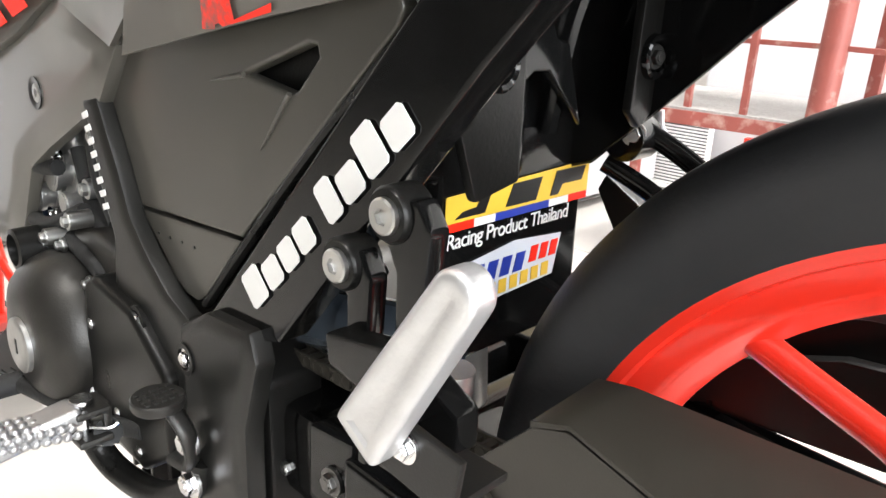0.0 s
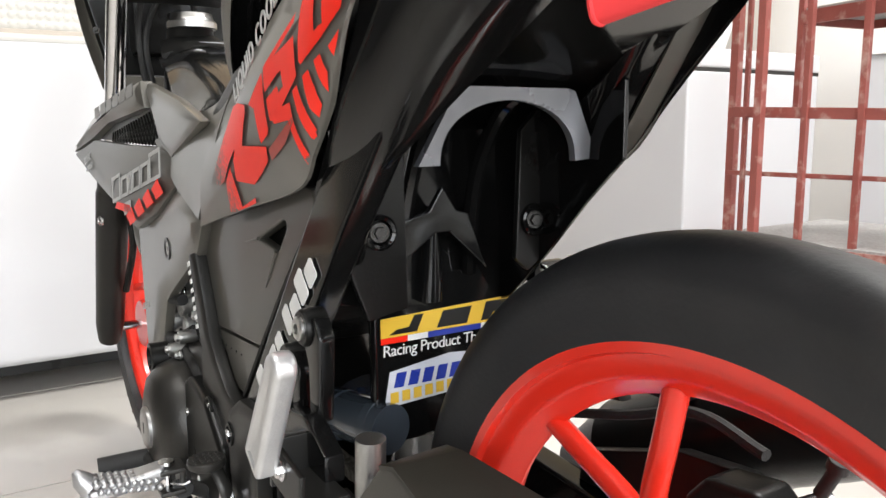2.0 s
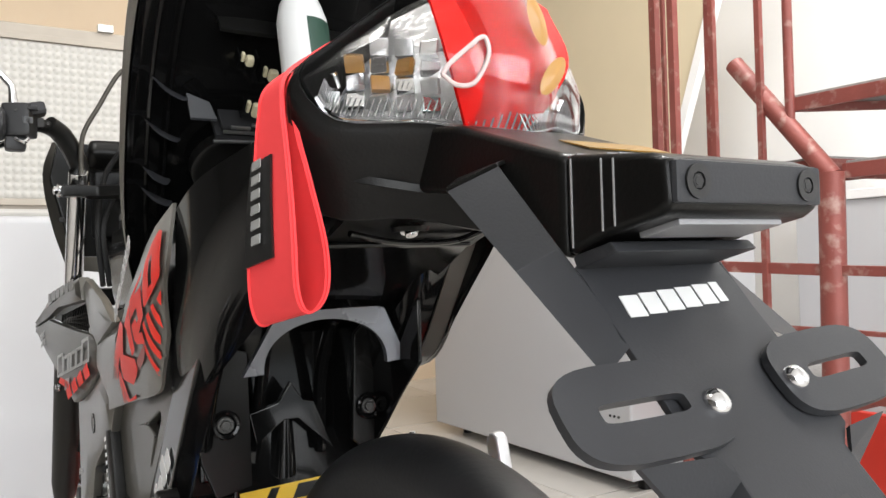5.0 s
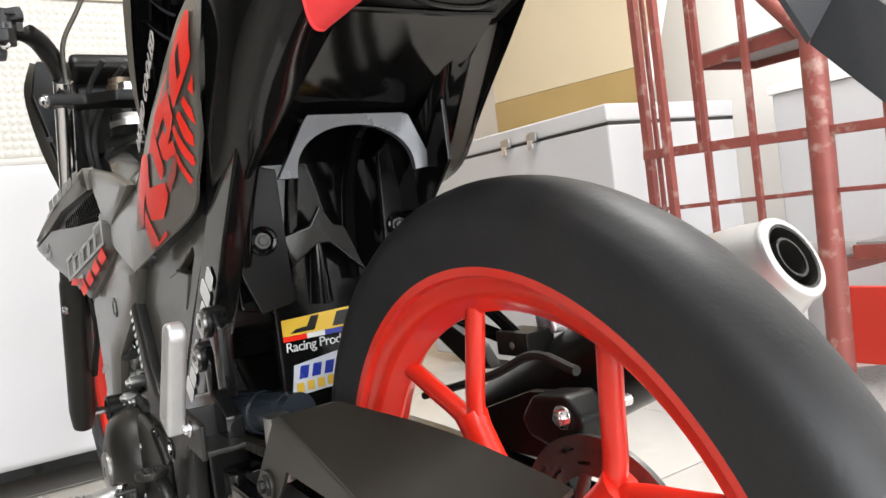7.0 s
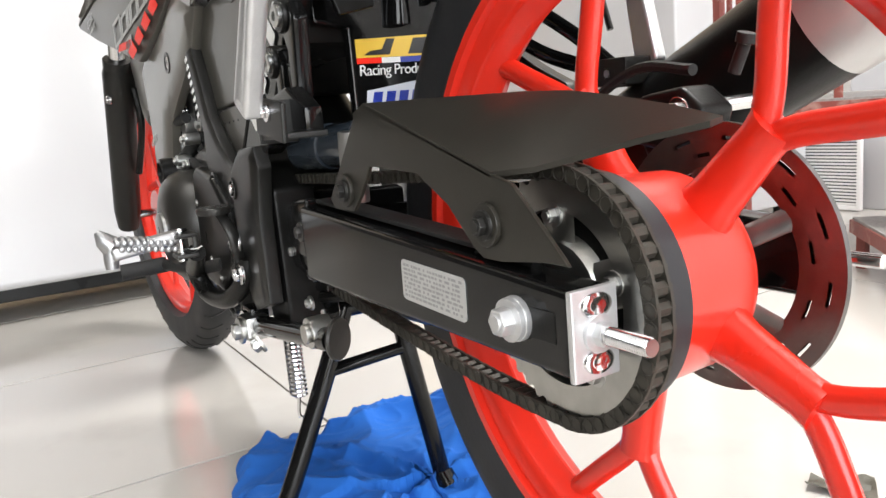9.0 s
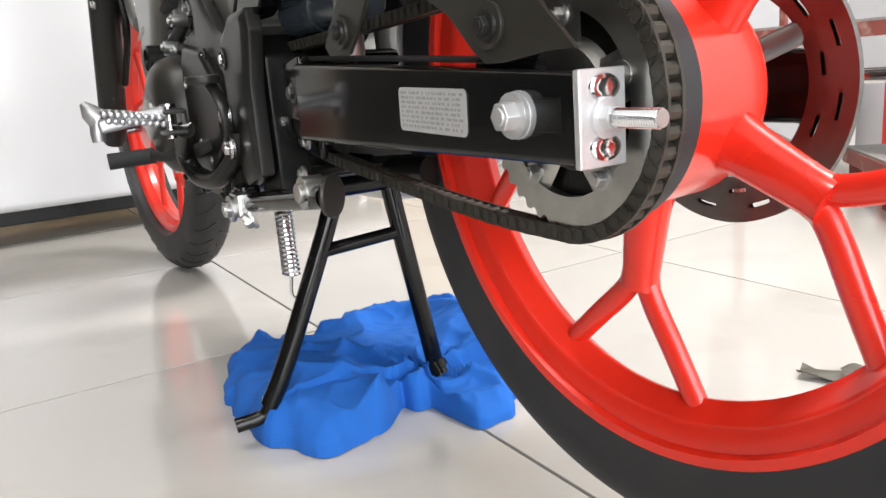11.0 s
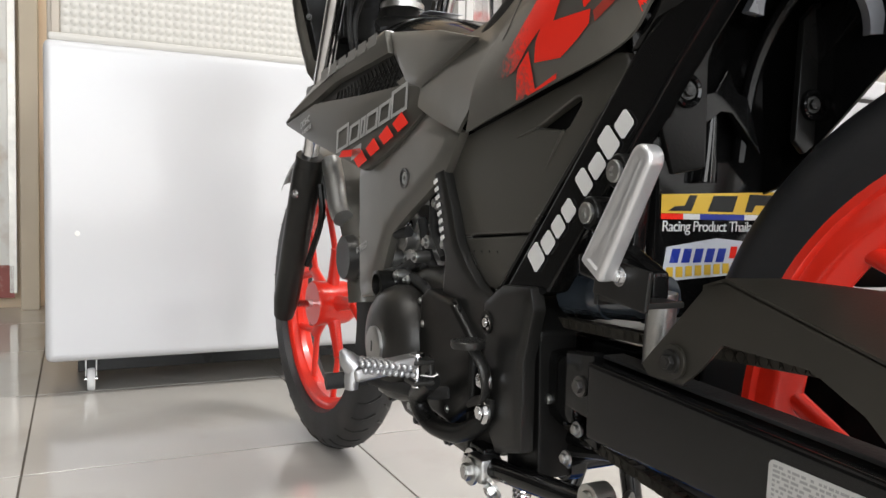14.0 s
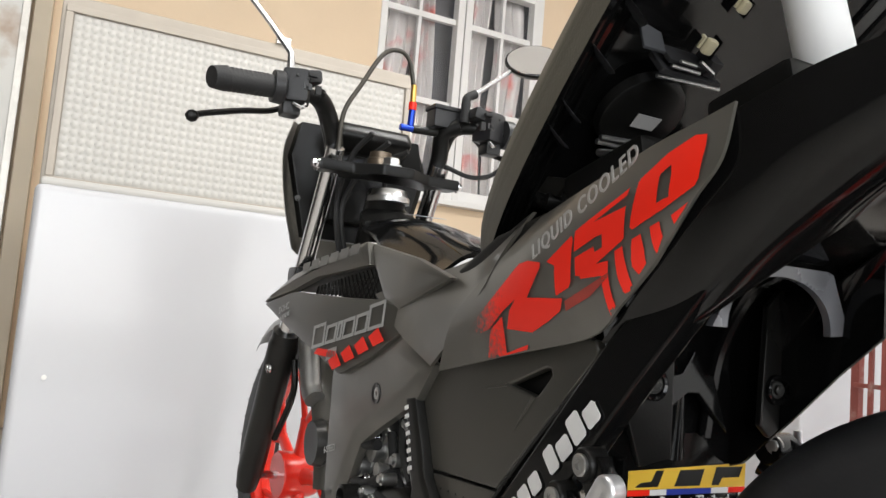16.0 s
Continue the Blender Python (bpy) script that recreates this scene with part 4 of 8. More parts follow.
# chain guard
gd = part("chain_guard", merge(
    plate([(0.246, 0.379), (0.238, 0.372), (0.205, 0.372), (0.190, 0.385), (0.172, 0.405), (0.108, 0.402), (0.075, 0.385), (0.052, 0.364), (0.042, 0.358), (0.026, 0.358), (-0.010, 0.362), (-0.028, 0.362), (-0.022, 0.368), (0.012, 0.399), (0.172, 0.446), (0.188, 0.440)], -0.0985, 0.003, 0.001),
    patch([[(-0.0985, 0.190, 0.441), (-0.0985, 0.172, 0.447), (-0.0985, 0.070, 0.4170), (-0.0985, 0.030, 0.4050), (-0.0860, 0.010, 0.4065), (-0.0700, -0.012, 0.4120), (-0.0560, -0.037, 0.4185), (-0.0410, -0.062, 0.4235)],
           [(-0.050, 0.190, 0.443), (-0.050, 0.172, 0.446), (-0.045, 0.070, 0.4450), (-0.043, 0.030, 0.4430), (-0.040, 0.010, 0.4400), (-0.037, -0.012, 0.4360), (-0.034, -0.037, 0.4310), (-0.030, -0.060, 0.4250)]], 0.003, 1, 1, (0, 0, -1))), GUARD, moto, "warm black sheet metal chain guard")
for (y, z) in ((0.213, 0.387), (0.035, 0.377)):
    part("guard_collar", rod((-0.0985, y, z), (-0.1015, y, z), 0.0120), GUARD, gd)
    part("guard_bolt", merge(bolt((-0.102, y, z), (-1, 0, 0), 0.0056, 0.005), rod((-0.1012, y, z), (-0.1025, y, z), 0.0085)), DUSTY, gd)

# front wheel
fw = wheel("front_wheel", FC, 0.216, 0.030, 0.188, 0.045, -0.040, 0.040, 5, radians(30), radians(20), 0.012, "glossy red cast front wheel")
part("tyre", tyre_mesh(FC, 0.284, 0.042, 0.213), RUBBER, fw, "black road tyre with curved grooves")
part("axle", merge(rod((-0.112, FC[1], FC[2]), (0.10, FC[1], FC[2]), 0.008), bolt((-0.100, FC[1], FC[2]), (-1, 0, 0), 0.009, 0.012)), CHROME, moto)
gr = []
for k in range(40):
    a0 = 2 * math.pi * k / 40
    for sgn in (-1, 1):
        pts = []
        for i in range(6):
            t = i / 5
            xx = sgn * (0.006 + 0.028 * t)
            rr = 0.213 + 0.071 * (math.sqrt(max(0.0, 1 - (abs(xx) / 0.042) ** 2)) ** 0.70) + 0.0006
            aa = a0 + t * 0.13 + (0.08 if sgn > 0 else 0)
            pts.append((xx, FC[1] + rr * math.cos(aa), FC[2] + rr * math.sin(aa)))
        gr.append(tube(pts, 0.0018, 5, 2))
part("tread_groove", merge(*gr), BLACK_DECAL, fw)

steer = Matrix.Translation(FC) @ Matrix.Rotation(radians(4), 4, "Z") @ Matrix.Translation(-Vector(FC))
fw.matrix_local = steer

# fork
fdir = (V(0, 0.962, 0.86) - V(0, 1.283, 0.30)).normalized()
for sx, s in ((-1, "left"), (1, "right")):
    b = V(sx * 0.092 - 0.004, 1.272, 0.285)
    lower = part("fork_slider", merge(tube([b - fdir * 0.02, b + fdir * 0.02, b + fdir * 0.30, b + fdir * 0.315], [0.019, 0.024, 0.026, 0.022], 24, straight=True), rod(b + fdir * 0.31, b + fdir * 0.325, 0.024)), MATTE, moto, "matte black fork slider")
    part("fork_tube", rod(b + fdir * 0.30, b + fdir * 0.665, 0.0145), CHROME, moto, "chromed fork tube")
    part("fender_stay", tube([b + fdir * 0.27 + V(-sx * 0.02, -0.02, 0), b + fdir * 0.20 + V(-sx * 0.025, -0.05, 0.0), b + fdir * 0.10 + V(-sx * 0.02, -0.03, 0)], 0.006, 8), BLACK, lower)
    part("fender_bolt", bolt(b + fdir * 0.25 + V(sx * 0.02, -0.02, 0), (sx, -0.3, 0), 0.006, 0.006), CHROME, lower)
# front mudguard over the wheel
mg = []
for i in range(17):
    a = radians(52 + i * 7.5)
    row = []
    for x, rr in ((-0.060, 0.283), (-0.052, 0.300), (-0.030, 0.309), (0, 0.312), (0.030, 0.309), (0.052, 0.300), (0.060, 0.283)):
        row.append((x, FC[1] + rr * math.cos(a), FC[2] + rr * math.sin(a)))
    mg.append(row)
part("front_mudguard", patch(mg, 0.002, 2, 1, (0, 0, -1)), GREY, moto, "satin grey front mudguard")
# radiator hose and pale inner fork cover
part("pale_side_tube", tube([(-0.062, 1.10, 0.56), (-0.062, 1.075, 0.52), (-0.062, 1.055, 0.478), (-0.060, 1.035, 0.462)], 0.017, 14), CASTALU, moto)
part("horn", lathe([(-0.02, 0.012), (-0.02, 0.034), (-0.005, 0.038), (0.01, 0.03), (0.02, 0.015)], (-0.055, 0.99, 0.40), "x", 28), DUSTY, moto)

# triple clamp, stem and bars
tc = part("top_clamp", soften(plate([(-0.122, 0.955), (-0.085, 0.985), (-0.04, 0.965), (0.03, 0.965), (0.080, 0.985), (0.118, 0.955), (0.118, 0.925), (0.06, 0.925), (0.02, 0.895), (-0.03, 0.895), (-0.07, 0.925), (-0.122, 0.925)], 0.822, 0.018, 0, axis="z"), 0.004), BLACK, moto)
part("stem_nut", lathe([(0, 0.019), (0.005, 0.019), (0.007, 0.014), (0.016, 0.014), (0.018, 0.010)], (-0.005, 0.93, 0.840), "z", 6), STEEL, tc)
part("ignition_lock", lathe([(0, 0.022), (0.02, 0.022), (0.022, 0.019), (0.032, 0.018)], (-0.005, 0.98, 0.842), "z", 24), BRONZE, tc)
part("steering_ring", lathe([(0, 0.034), (0.008, 0.034), (0.012, 0.03), (0.02, 0.028)], (-0.005, 0.93, 0.785), "z", 28), STEEL, moto)
for sx in (-1, 1):
    part("clamp_bolt", bolt((sx * 0.122 - 0.002, 0.94, 0.831), (sx, -0.2, 0), 0.007, 0.008), CHROME, tc)
    part("fork_cap", lathe([(0, 0.017), (0.01, 0.017), (0.014, 0.012)], (sx * 0.092, 0.968, 0.838), "z", 20), CHROME, tc)
part("head_tube", rod((-0.005, 0.935, 0.80), (-0.005, 1.02, 0.62), 0.032), BLACK, moto)
part("lower_clamp", box((-0.002, 1.03, 0.66), (0.24, 0.05, 0.03), 0.008), BLACK, moto)


def hx(side, v):
    """Distance out along the bars, which are turned a little to the left."""
    return v - 0.038 if side > 0 else 0.012 - v


for sx in (-1, 1):
    bar = part("handlebar", tube([(sx * 0.088, 0.975, 0.845), (sx * 0.100, 0.970, 0.885), (hx(sx, 0.145), 0.935, 0.925), (hx(sx, 0.20), 0.900, 0.925), (hx(sx, 0.305), 0.862, 0.909)], 0.0105, 12), BLACK, moto, "black handlebar half")
    part("grip", merge(tube([(hx(sx, 0.215), 0.894, 0.923), (hx(sx, 0.30), 0.864, 0.910)], [0.0165, 0.0165], 18, straight=True), rod((hx(sx, 0.298), 0.8645, 0.9105), (hx(sx, 0.318), 0.857, 0.907), 0.018, 0.015)), GRIP, bar)
    part("switch_box", soften(merge(box((hx(sx, 0.190), 0.902, 0.930), (0.040, 0.042, 0.050), 0.007, Matrix.Rotation(radians(sx * 20), 4, "Z")), box((hx(sx, 0.172), 0.906, 0.948), (0.034, 0.038, 0.020), 0.006, Matrix.Rotation(radians(sx * 12), 4, "Y")), box((hx(sx, 0.196), 0.905, 0.896), (0.028, 0.030, 0.022), 0.006)), 0), CONTROL, bar)
    part("collar", lathe([(-0.009, 0.018), (-0.008, 0.0235), (0.006, 0.0245), (0.010, 0.020)], (hx(sx, 0.219), 0.893, 0.9225), "x", 28), CONTROL, bar)
    part("switch_recess", box((hx(sx, 0.180), 0.8785, 0.928), (0.013, 0.004, 0.010), 0.001), BLACK_DECAL, bar)
    for du, dz, w, h in ((-0.004, 0.000, 0.005, 0.006), (-0.020, -0.003, 0.009, 0.014), (-0.010, 0.018, 0.014, 0.006)):
        part("switch_button", box((hx(sx, 0.184 + du), 0.8775, 0.928 + dz), (w, 0.007, h), 0.0015), GRIP, bar)
    for du, dz in ((0.012, 0.014), (-0.004, 0.012), (-0.030, -0.003)):
        part("switch_screw", bolt((hx(sx, 0.184 + du), 0.8785, 0.928 + dz), (0, -1, 0), 0.0022, 0.0018, False), DUSTY, bar)
    part("choke_lever", tube([(hx(sx, 0.196), 0.886, 0.902), (hx(sx, 0.186), 0.878, 0.896), (hx(sx, 0.180), 0.880, 0.902)], 0.003, 8), CHROME, bar)
    part("riser", tube([(sx * 0.090, 0.968, 0.842), (sx * 0.094, 0.962, 0.880), (hx(sx, 0.128), 0.946, 0.918), (hx(sx, 0.150), 0.928, 0.932)], 0.0145, 12), BLACK, bar)
    for k in range(9):
        part("grip_rib", lathe([(-0.0022, 0.0160), (-0.0014, 0.0172), (0.0014, 0.0172), (0.0022, 0.0160)], (hx(sx, 0.238 + 0.0066 * k), 0.8862 - 0.00233 * k, 0.9195 - 0.00101 * k), "x", 20), GRIP, bar)
    part("lever", tube([(hx(sx, 0.18), 0.930, 0.915), (hx(sx, 0.215), 0.938, 0.898), (hx(sx, 0.26), 0.920, 0.885), (hx(sx, 0.31), 0.902, 0.868), (hx(sx, 0.33), 0.895, 0.860)], 0.0062, 10, flat=0.7), BLACK, bar)
    part("lever_ball", lathe([(-0.009, 0.002), (-0.006, 0.007), (0, 0.009), (0.006, 0.007), (0.009, 0.002)], (hx(sx, 0.332), 0.894, 0.858), "x", 16), BLACK, bar)
    if sx > 0:
        continue
    part("mirror_stem", merge(tube([(hx(sx, 0.196), 0.915, 0.945), (hx(sx, 0.199), 0.918, 0.985), (hx(sx, 0.232), 0.925, 1.025), (hx(sx, 0.285), 0.94, 1.085)], [0.008, 0.005, 0.0042, 0.0042], 10, straight=True)), ALU, bar, "silver mirror stem")
    part("mirror_head", soften(lathe([(-0.012, 0.02), (-0.010, 0.040), (0.0, 0.046), (0.006, 0.046)], (hx(sx, 0.285) - 0.012, 0.94, 1.098), "y", 32), 0), BLACK, bar)
    part("mirror_glass", lathe([(-0.0135, 0.001), (-0.0130, 0.038), (-0.011, 0.038)], (hx(sx, 0.285) - 0.012, 0.94, 1.098), "y", 32), MIRROR, bar)
# right mirror, tilted down, on a straight stem with a rubber boot
part("mirror_boot", merge(rod((0.112, 0.915, 0.935), (0.112, 0.915, 0.968), 0.008), tube([(0.112, 0.915, 0.966), (0.114, 0.915, 0.978), (0.129, 0.915, 0.988)], 0.0075, 12)), GRIP, bar)
part("mirror_stem", rod((0.126, 0.915, 0.986), (0.196, 0.912, 1.044), 0.0042), ALU, bar, "silver mirror stem")
MM = Matrix.Translation((0.234, 0.905, 1.067)) @ V(0.41, 0.64, -0.65).to_track_quat("Z", "Y").to_matrix().to_4x4()
for nm, prof, mt in (("mirror_head", [(-0.001, 0.0485), (-0.001, 0.051), (0.002, 0.052), (0.010, 0.046), (0.018, 0.030), (0.021, 0.001)], BLACK), ("mirror_glass", [(-0.0025, 0.001), (-0.0025, 0.0475), (-0.0008, 0.048)], MIRROR)):
    bm = lathe(prof, (0, 0, 0), "z", 40)
    bmesh.ops.transform(bm, matrix=MM, verts=bm.verts)
    part(nm, bm, mt, bar)
# brake fluid reservoir and hose on the right half
part("brake_reservoir", merge(box((0.088, 0.945, 0.940), (0.050, 0.036, 0.032), 0.005), box((0.088, 0.945, 0.958), (0.054, 0.040, 0.008), 0.003)), CONTROL, moto)
part("brake_hose", tube([(-0.092, 0.942, 0.855), (-0.089, 0.940, 0.918), (-0.064, 0.940, 0.969), (-0.033, 0.940, 1.024), (-0.007, 0.940, 1.038), (0.014, 0.940, 1.027), (0.026, 0.940, 0.985)], 0.0038, 10), CHAIN, moto, "braided steel brake hose")
hf = part("hose_fitting", rod((0.0265, 0.940, 0.987), (0.027, 0.940, 0.958), 0.005), BRASS, moto)
part("red_collar", rod((0.027, 0.940, 0.958), (0.027, 0.940, 0.945), 0.0065), RED_DECAL, hf)
part("blue_collar", merge(rod((0.027, 0.940, 0.945), (0.026, 0.940, 0.918), 0.0055), rod((0.008, 0.940, 0.914), (0.030, 0.940, 0.914), 0.0055)), BLUE_ANOD, hf)
part("banjo_arm", rod((0.030, 0.940, 0.914), (0.075, 0.940, 0.916), 0.0065), BLACK, hf)
part("cable", tube([(0.09, 0.93, 0.86), (0.14, 0.93, 0.85), (0.18, 0.93, 0.86), (0.20, 0.91, 0.885)], 0.004, 8), GRIP, moto)
for k, (ax, bx) in enumerate(((-0.03, -0.06), (0.0, -0.05), (0.035, 0.03))):
    part("cable", tube([(ax, 0.96, 0.90 - 0.01 * k), (ax - 0.02, 1.0, 0.86), (bx, 1.02, 0.78), (bx, 0.97, 0.68)], 0.0045, 8), GRIP, moto)
# headlight cowl and meter
cowl = part("headlight_cowl", merge(
    patch([[(-0.118, 1.125, 0.935), (-0.135, 1.11, 0.875), (-0.122, 1.12, 0.79), (-0.098, 1.13, 0.71)],
           [(-0.075, 1.20, 0.945), (-0.082, 1.205, 0.88), (-0.08, 1.21, 0.79), (-0.06, 1.20, 0.705)],
           [(0, 1.225, 0.95), (0, 1.24, 0.88), (0, 1.24, 0.79), (0, 1.22, 0.70)],
           [(0.075, 1.20, 0.945), (0.082, 1.205, 0.88), (0.08, 1.21, 0.79), (0.06, 1.20, 0.705)],
           [(0.118, 1.125, 0.935), (0.135, 1.11, 0.875), (0.122, 1.12, 0.79), (0.098, 1.13, 0.71)]], 0.004, 6, 6, (0, -1, 0))), GREY, moto, "satin grey headlight cowl")
part("cowl_inner", merge(plate([(-0.112, 0.930), (0.112, 0.930), (0.125, 0.87), (0.09, 0.73), (-0.09, 0.73), (-0.125, 0.87)], 1.09, 0.03, 0.004, axis="y"), box((0, 1.08, 0.82), (0.12, 0.05, 0.12), 0.01)), BLACK, cowl)
part("cowl_screw", bolt((-0.108, 1.085, 0.795), (-0.4, -1, 0), 0.0035, 0.004), DUSTY, cowl)
part("meter", merge(box((0.0, 1.045, 0.905), (0.14, 0.05, 0.036), 0.014, Matrix.Rotation(radians(-30), 4, "X"), 3)), BLACK, moto, "black instrument pod")

# engine
eng = part("crankcase", merge(
    soften(plate([(0.43, 0.36), (0.47, 0.40), (0.60, 0.42), (0.70, 0.40), (0.735, 0.34), (0.72, 0.27), (0.66, 0.235), (0.50, 0.232), (0.44, 0.26)], -0.105, 0.21, 0), 0.012, 3),
    box((0, 0.60, 0.24), (0.13, 0.20, 0.03), 0.008)), ENGINE, moto, "dark cast engine case")
part("generator_cover", lathe([(-0.100, 0.068), (-0.120, 0.068), (-0.134, 0.063), (-0.144, 0.052), (-0.149, 0.036), (-0.150, 0.024)], (0, 0.640, 0.327), "x", 48), ENGINE, eng, "round dark engine side cover")
part("cover_cap", lathe([(-0.149, 0.0225), (-0.1535, 0.0225), (-0.155, 0.020), (-0.155, 0.001)], (0, 0.640, 0.325), "x", 32), CASTALU, eng)
part("filler_plug", lathe([(-0.118, 0.017), (-0.138, 0.017), (-0.139, 0.013), (-0.130, 0.012)], (0, 0.672, 0.392), "x", 20), BLACK, eng)
part("cover_slot", box((-0.1552, 0.640, 0.325), (0.0008, 0.003, 0.012), 0), BLACK_DECAL, eng)
for k in range(9):
    a = 2 * math.pi * k / 9 + 0.2
    part("case_bolt", bolt((-0.112, 0.640 + 0.073 * math.cos(a), 0.327 + 0.073 * math.sin(a)), (-1, 0, 0), 0.004, 0.006), STEEL, eng)
for (y, z) in ((0.599, 0.430), (0.662, 0.397), (0.504, 0.283), (0.568, 0.360), (0.650, 0.405), (0.580, 0.300), (0.536, 0.300), (0.690, 0.262), (0.600, 0.262)):
    part("case_bolt", merge(rod((-0.104, y, z), (-0.120, y, z), 0.0068), bolt((-0.120, y, z), (-1, 0, 0), 0.0046, 0.005)), STEEL, eng)
part("case_rib", merge(*[box((-0.108, 0.475 + 0.03 * k, 0.272 + 0.004 * k), (0.016, 0.004, 0.055), 0.001) for k in range(4)]), ENGINE, eng)
part("shift_shaft", merge(rod((-0.10, 0.277, 0.270), (-0.118, 0.277, 0.270), 0.013), rod((-0.118, 0.277, 0.270), (-0.122, 0.277, 0.270), 0.008)), SPROCKET, eng)
part("stand_bracket", merge(box((-0.115, 0.439, 0.243), (0.024, 0.030, 0.024), 0.004), bolt((-0.128, 0.442, 0.240), (-1, 0, 0), 0.009, 0.008), bolt((-0.118, 0.416, 0.231), (-1, 0, -0.5), 0.007, 0.008)), STEEL, eng)
part("sprocket_cover", soften(plate([(0.575, 0.39), (0.56, 0.40), (0.50, 0.392), (0.455, 0.36), (0.455, 0.30), (0.50, 0.268), (0.57, 0.272), (0.585, 0.31)], -0.124, 0.03, 0.0, 0), 0.006, 3), BLACK, eng, "black plastic front sprocket cover")
cd = V(0, 0.80, 0.60).normalized()
CR = Matrix.Rotation(radians(-53), 4, "X")
c0 = V(-0.005, 0.665, 0.400)
part("cylinder", box(c0 + cd * 0.04, (0.160, 0.090, 0.13), 0.010, CR, 3), CASTALU, eng, "raw aluminium cylinder and head")
part("cylinder_head", box(c0 + cd * 0.115, (0.172, 0.110, 0.060), 0.012, CR, 3), CASTALU, eng)
for k in range(3):
    part("fin", box(c0 + cd * (0.022 * k), (0.168, 0.098, 0.005), 0.0015, CR), CASTALU, eng)
for (y, z, r) in ((0.688, 0.447, 0.013), (0.726, 0.419, 0.011), (0.740, 0.452, 0.010), (0.665, 0.425, 0.008)):
    part("water_fitting", merge(rod((-0.080, y, z), (-0.100, y, z), r), rod((-0.094, y, z), (-0.099, y, z), r * 1.25)), CASTALU, eng)
for (y, z) in ((0.691, 0.410), (0.705, 0.470), (0.755, 0.425), (0.672, 0.463), (0.722, 0.440)):
    part("case_screw", bolt((-0.096, y, z), (-1, 0, 0), 0.0045, 0.006), CHROME, eng)
for pts in ([(-0.088, 0.78, 0.47), (-0.103, 0.735, 0.462), (-0.105, 0.70, 0.452), (-0.10, 0.665, 0.455)], [(-0.092, 0.76, 0.40), (-0.106, 0.71, 0.402), (-0.108, 0.665, 0.410), (-0.10, 0.62, 0.43)]):
    part("coolant_hose", tube(pts, 0.0065, 10), GRIP, eng)
for (y, z) in ((0.625, 0.445), (0.60, 0.49), (0.575, 0.445), (0.645, 0.42)):
    part("head_bolt", merge(rod((-0.080, y, z), (-0.094, y, z), 0.008), bolt((-0.094, y, z), (-1, 0, 0), 0.0055, 0.006)), CASTALU, eng)
for pts, r in (([(-0.085, 0.66, 0.47), (-0.088, 0.635, 0.43), (-0.09, 0.60, 0.41), (-0.085, 0.56, 0.415)], 0.006), ([(-0.08, 0.70, 0.42), (-0.10, 0.665, 0.405), (-0.105, 0.60, 0.395), (-0.10, 0.56, 0.37)], 0.007), ([(-0.09, 0.62, 0.51), (-0.092, 0.61, 0.46), (-0.096, 0.575, 0.43)], 0.005)):
    part("engine_hose", tube(pts, r, 10), GRIP, eng)
part("radiator", box((0, 0.80, 0.46), (0.16, 0.03, 0.20), 0.006, Matrix.Rotation(radians(20), 4, "X")), BLACK, moto)
part("exhaust_header", tube([(0.01, 0.67, 0.45), (0.03, 0.74, 0.38), (0.06, 0.73, 0.27), (0.09, 0.60, 0.22), (0.11, 0.42, 0.24), (0.13, 0.28, 0.31)], 0.016, 14), STEEL, moto, "steel exhaust header pipe")

# lower frame cover with its strip of pale bars
lc = part("frame_cover", merge(
    plate([(0.572, 0.526), (0.548, 0.526), (0.525, 0.482), (0.512, 0.452), (0.492, 0.431), (0.466, 0.412), (0.442, 0.403), (0.412, 0.416), (0.412, 0.331), (0.446, 0.326), (0.478, 0.329), (0.516, 0.333), (0.542, 0.347), (0.546, 0.387), (0.540, 0.433), (0.551, 0.456), (0.561, 0.490)], -0.113, 0.012, 0.003, 0.002, 0.006),
    plate([(0.448, 0.398), (0.414, 0.418), (0.368, 0.421), (0.362, 0.402), (0.376, 0.356), (0.376, 0.275), (0.420, 0.262), (0.440, 0.285), (0.448, 0.335)], -0.116, 0.014, 0.003, 0.003, 0.008)), MATTE, moto, "matte black frame side cover")
for (y, z) in ((0.499, 0.385), (0.435, 0.381)):
    part("cover_recess", lathe([(-0.1180, 0.0105), (-0.1205, 0.0105), (-0.1205, 0.0075), (-0.118, 0.007)], (0, y, z), "x", 24), BLACK, lc)
    part("cover_bolt", bolt((-0.118, y, z), (-1, 0, 0), 0.0052, 0.004), CHROME, lc)
for k in range(8):
    part("name_bar", flat_shape([(0, 0), (0.0042, 0.0), (0.0048, 0.009), (0.0006, 0.009)], side_frame(0.5640 - 0.0028 * k, 0.5135 - 0.0084 * k, -0.1160, -66)), WHITE_DECAL, lc)

# side panel
def pierced(outline, hole, x, thick):
    """A flank plate with one opening through it."""
    bm = bmesh.new()
    loops = []
    for o in (outline, hole):
        vs = [bm.verts.new((x, y, z)) for y, z in o]
        loops += [bm.edges.new((vs[i], vs[(i + 1) % len(vs)])) for i in range(len(vs))]
    fs = [f for f in bmesh.ops.triangle_fill(bm, edges=loops, use_beauty=True)["geom"] if isinstance(f, bmesh.types.BMFace)]
    r = bmesh.ops.extrude_face_region(bm, geom=fs)
    bmesh.ops.translate(bm, vec=(thick, 0, 0), verts=[q for q in r["geom"] if isinstance(q, bmesh.types.BMVert)])
    bmesh.ops.recalc_face_normals(bm, faces=bm.faces[:])
    return soften(bm, 0.0025, 3, 60)


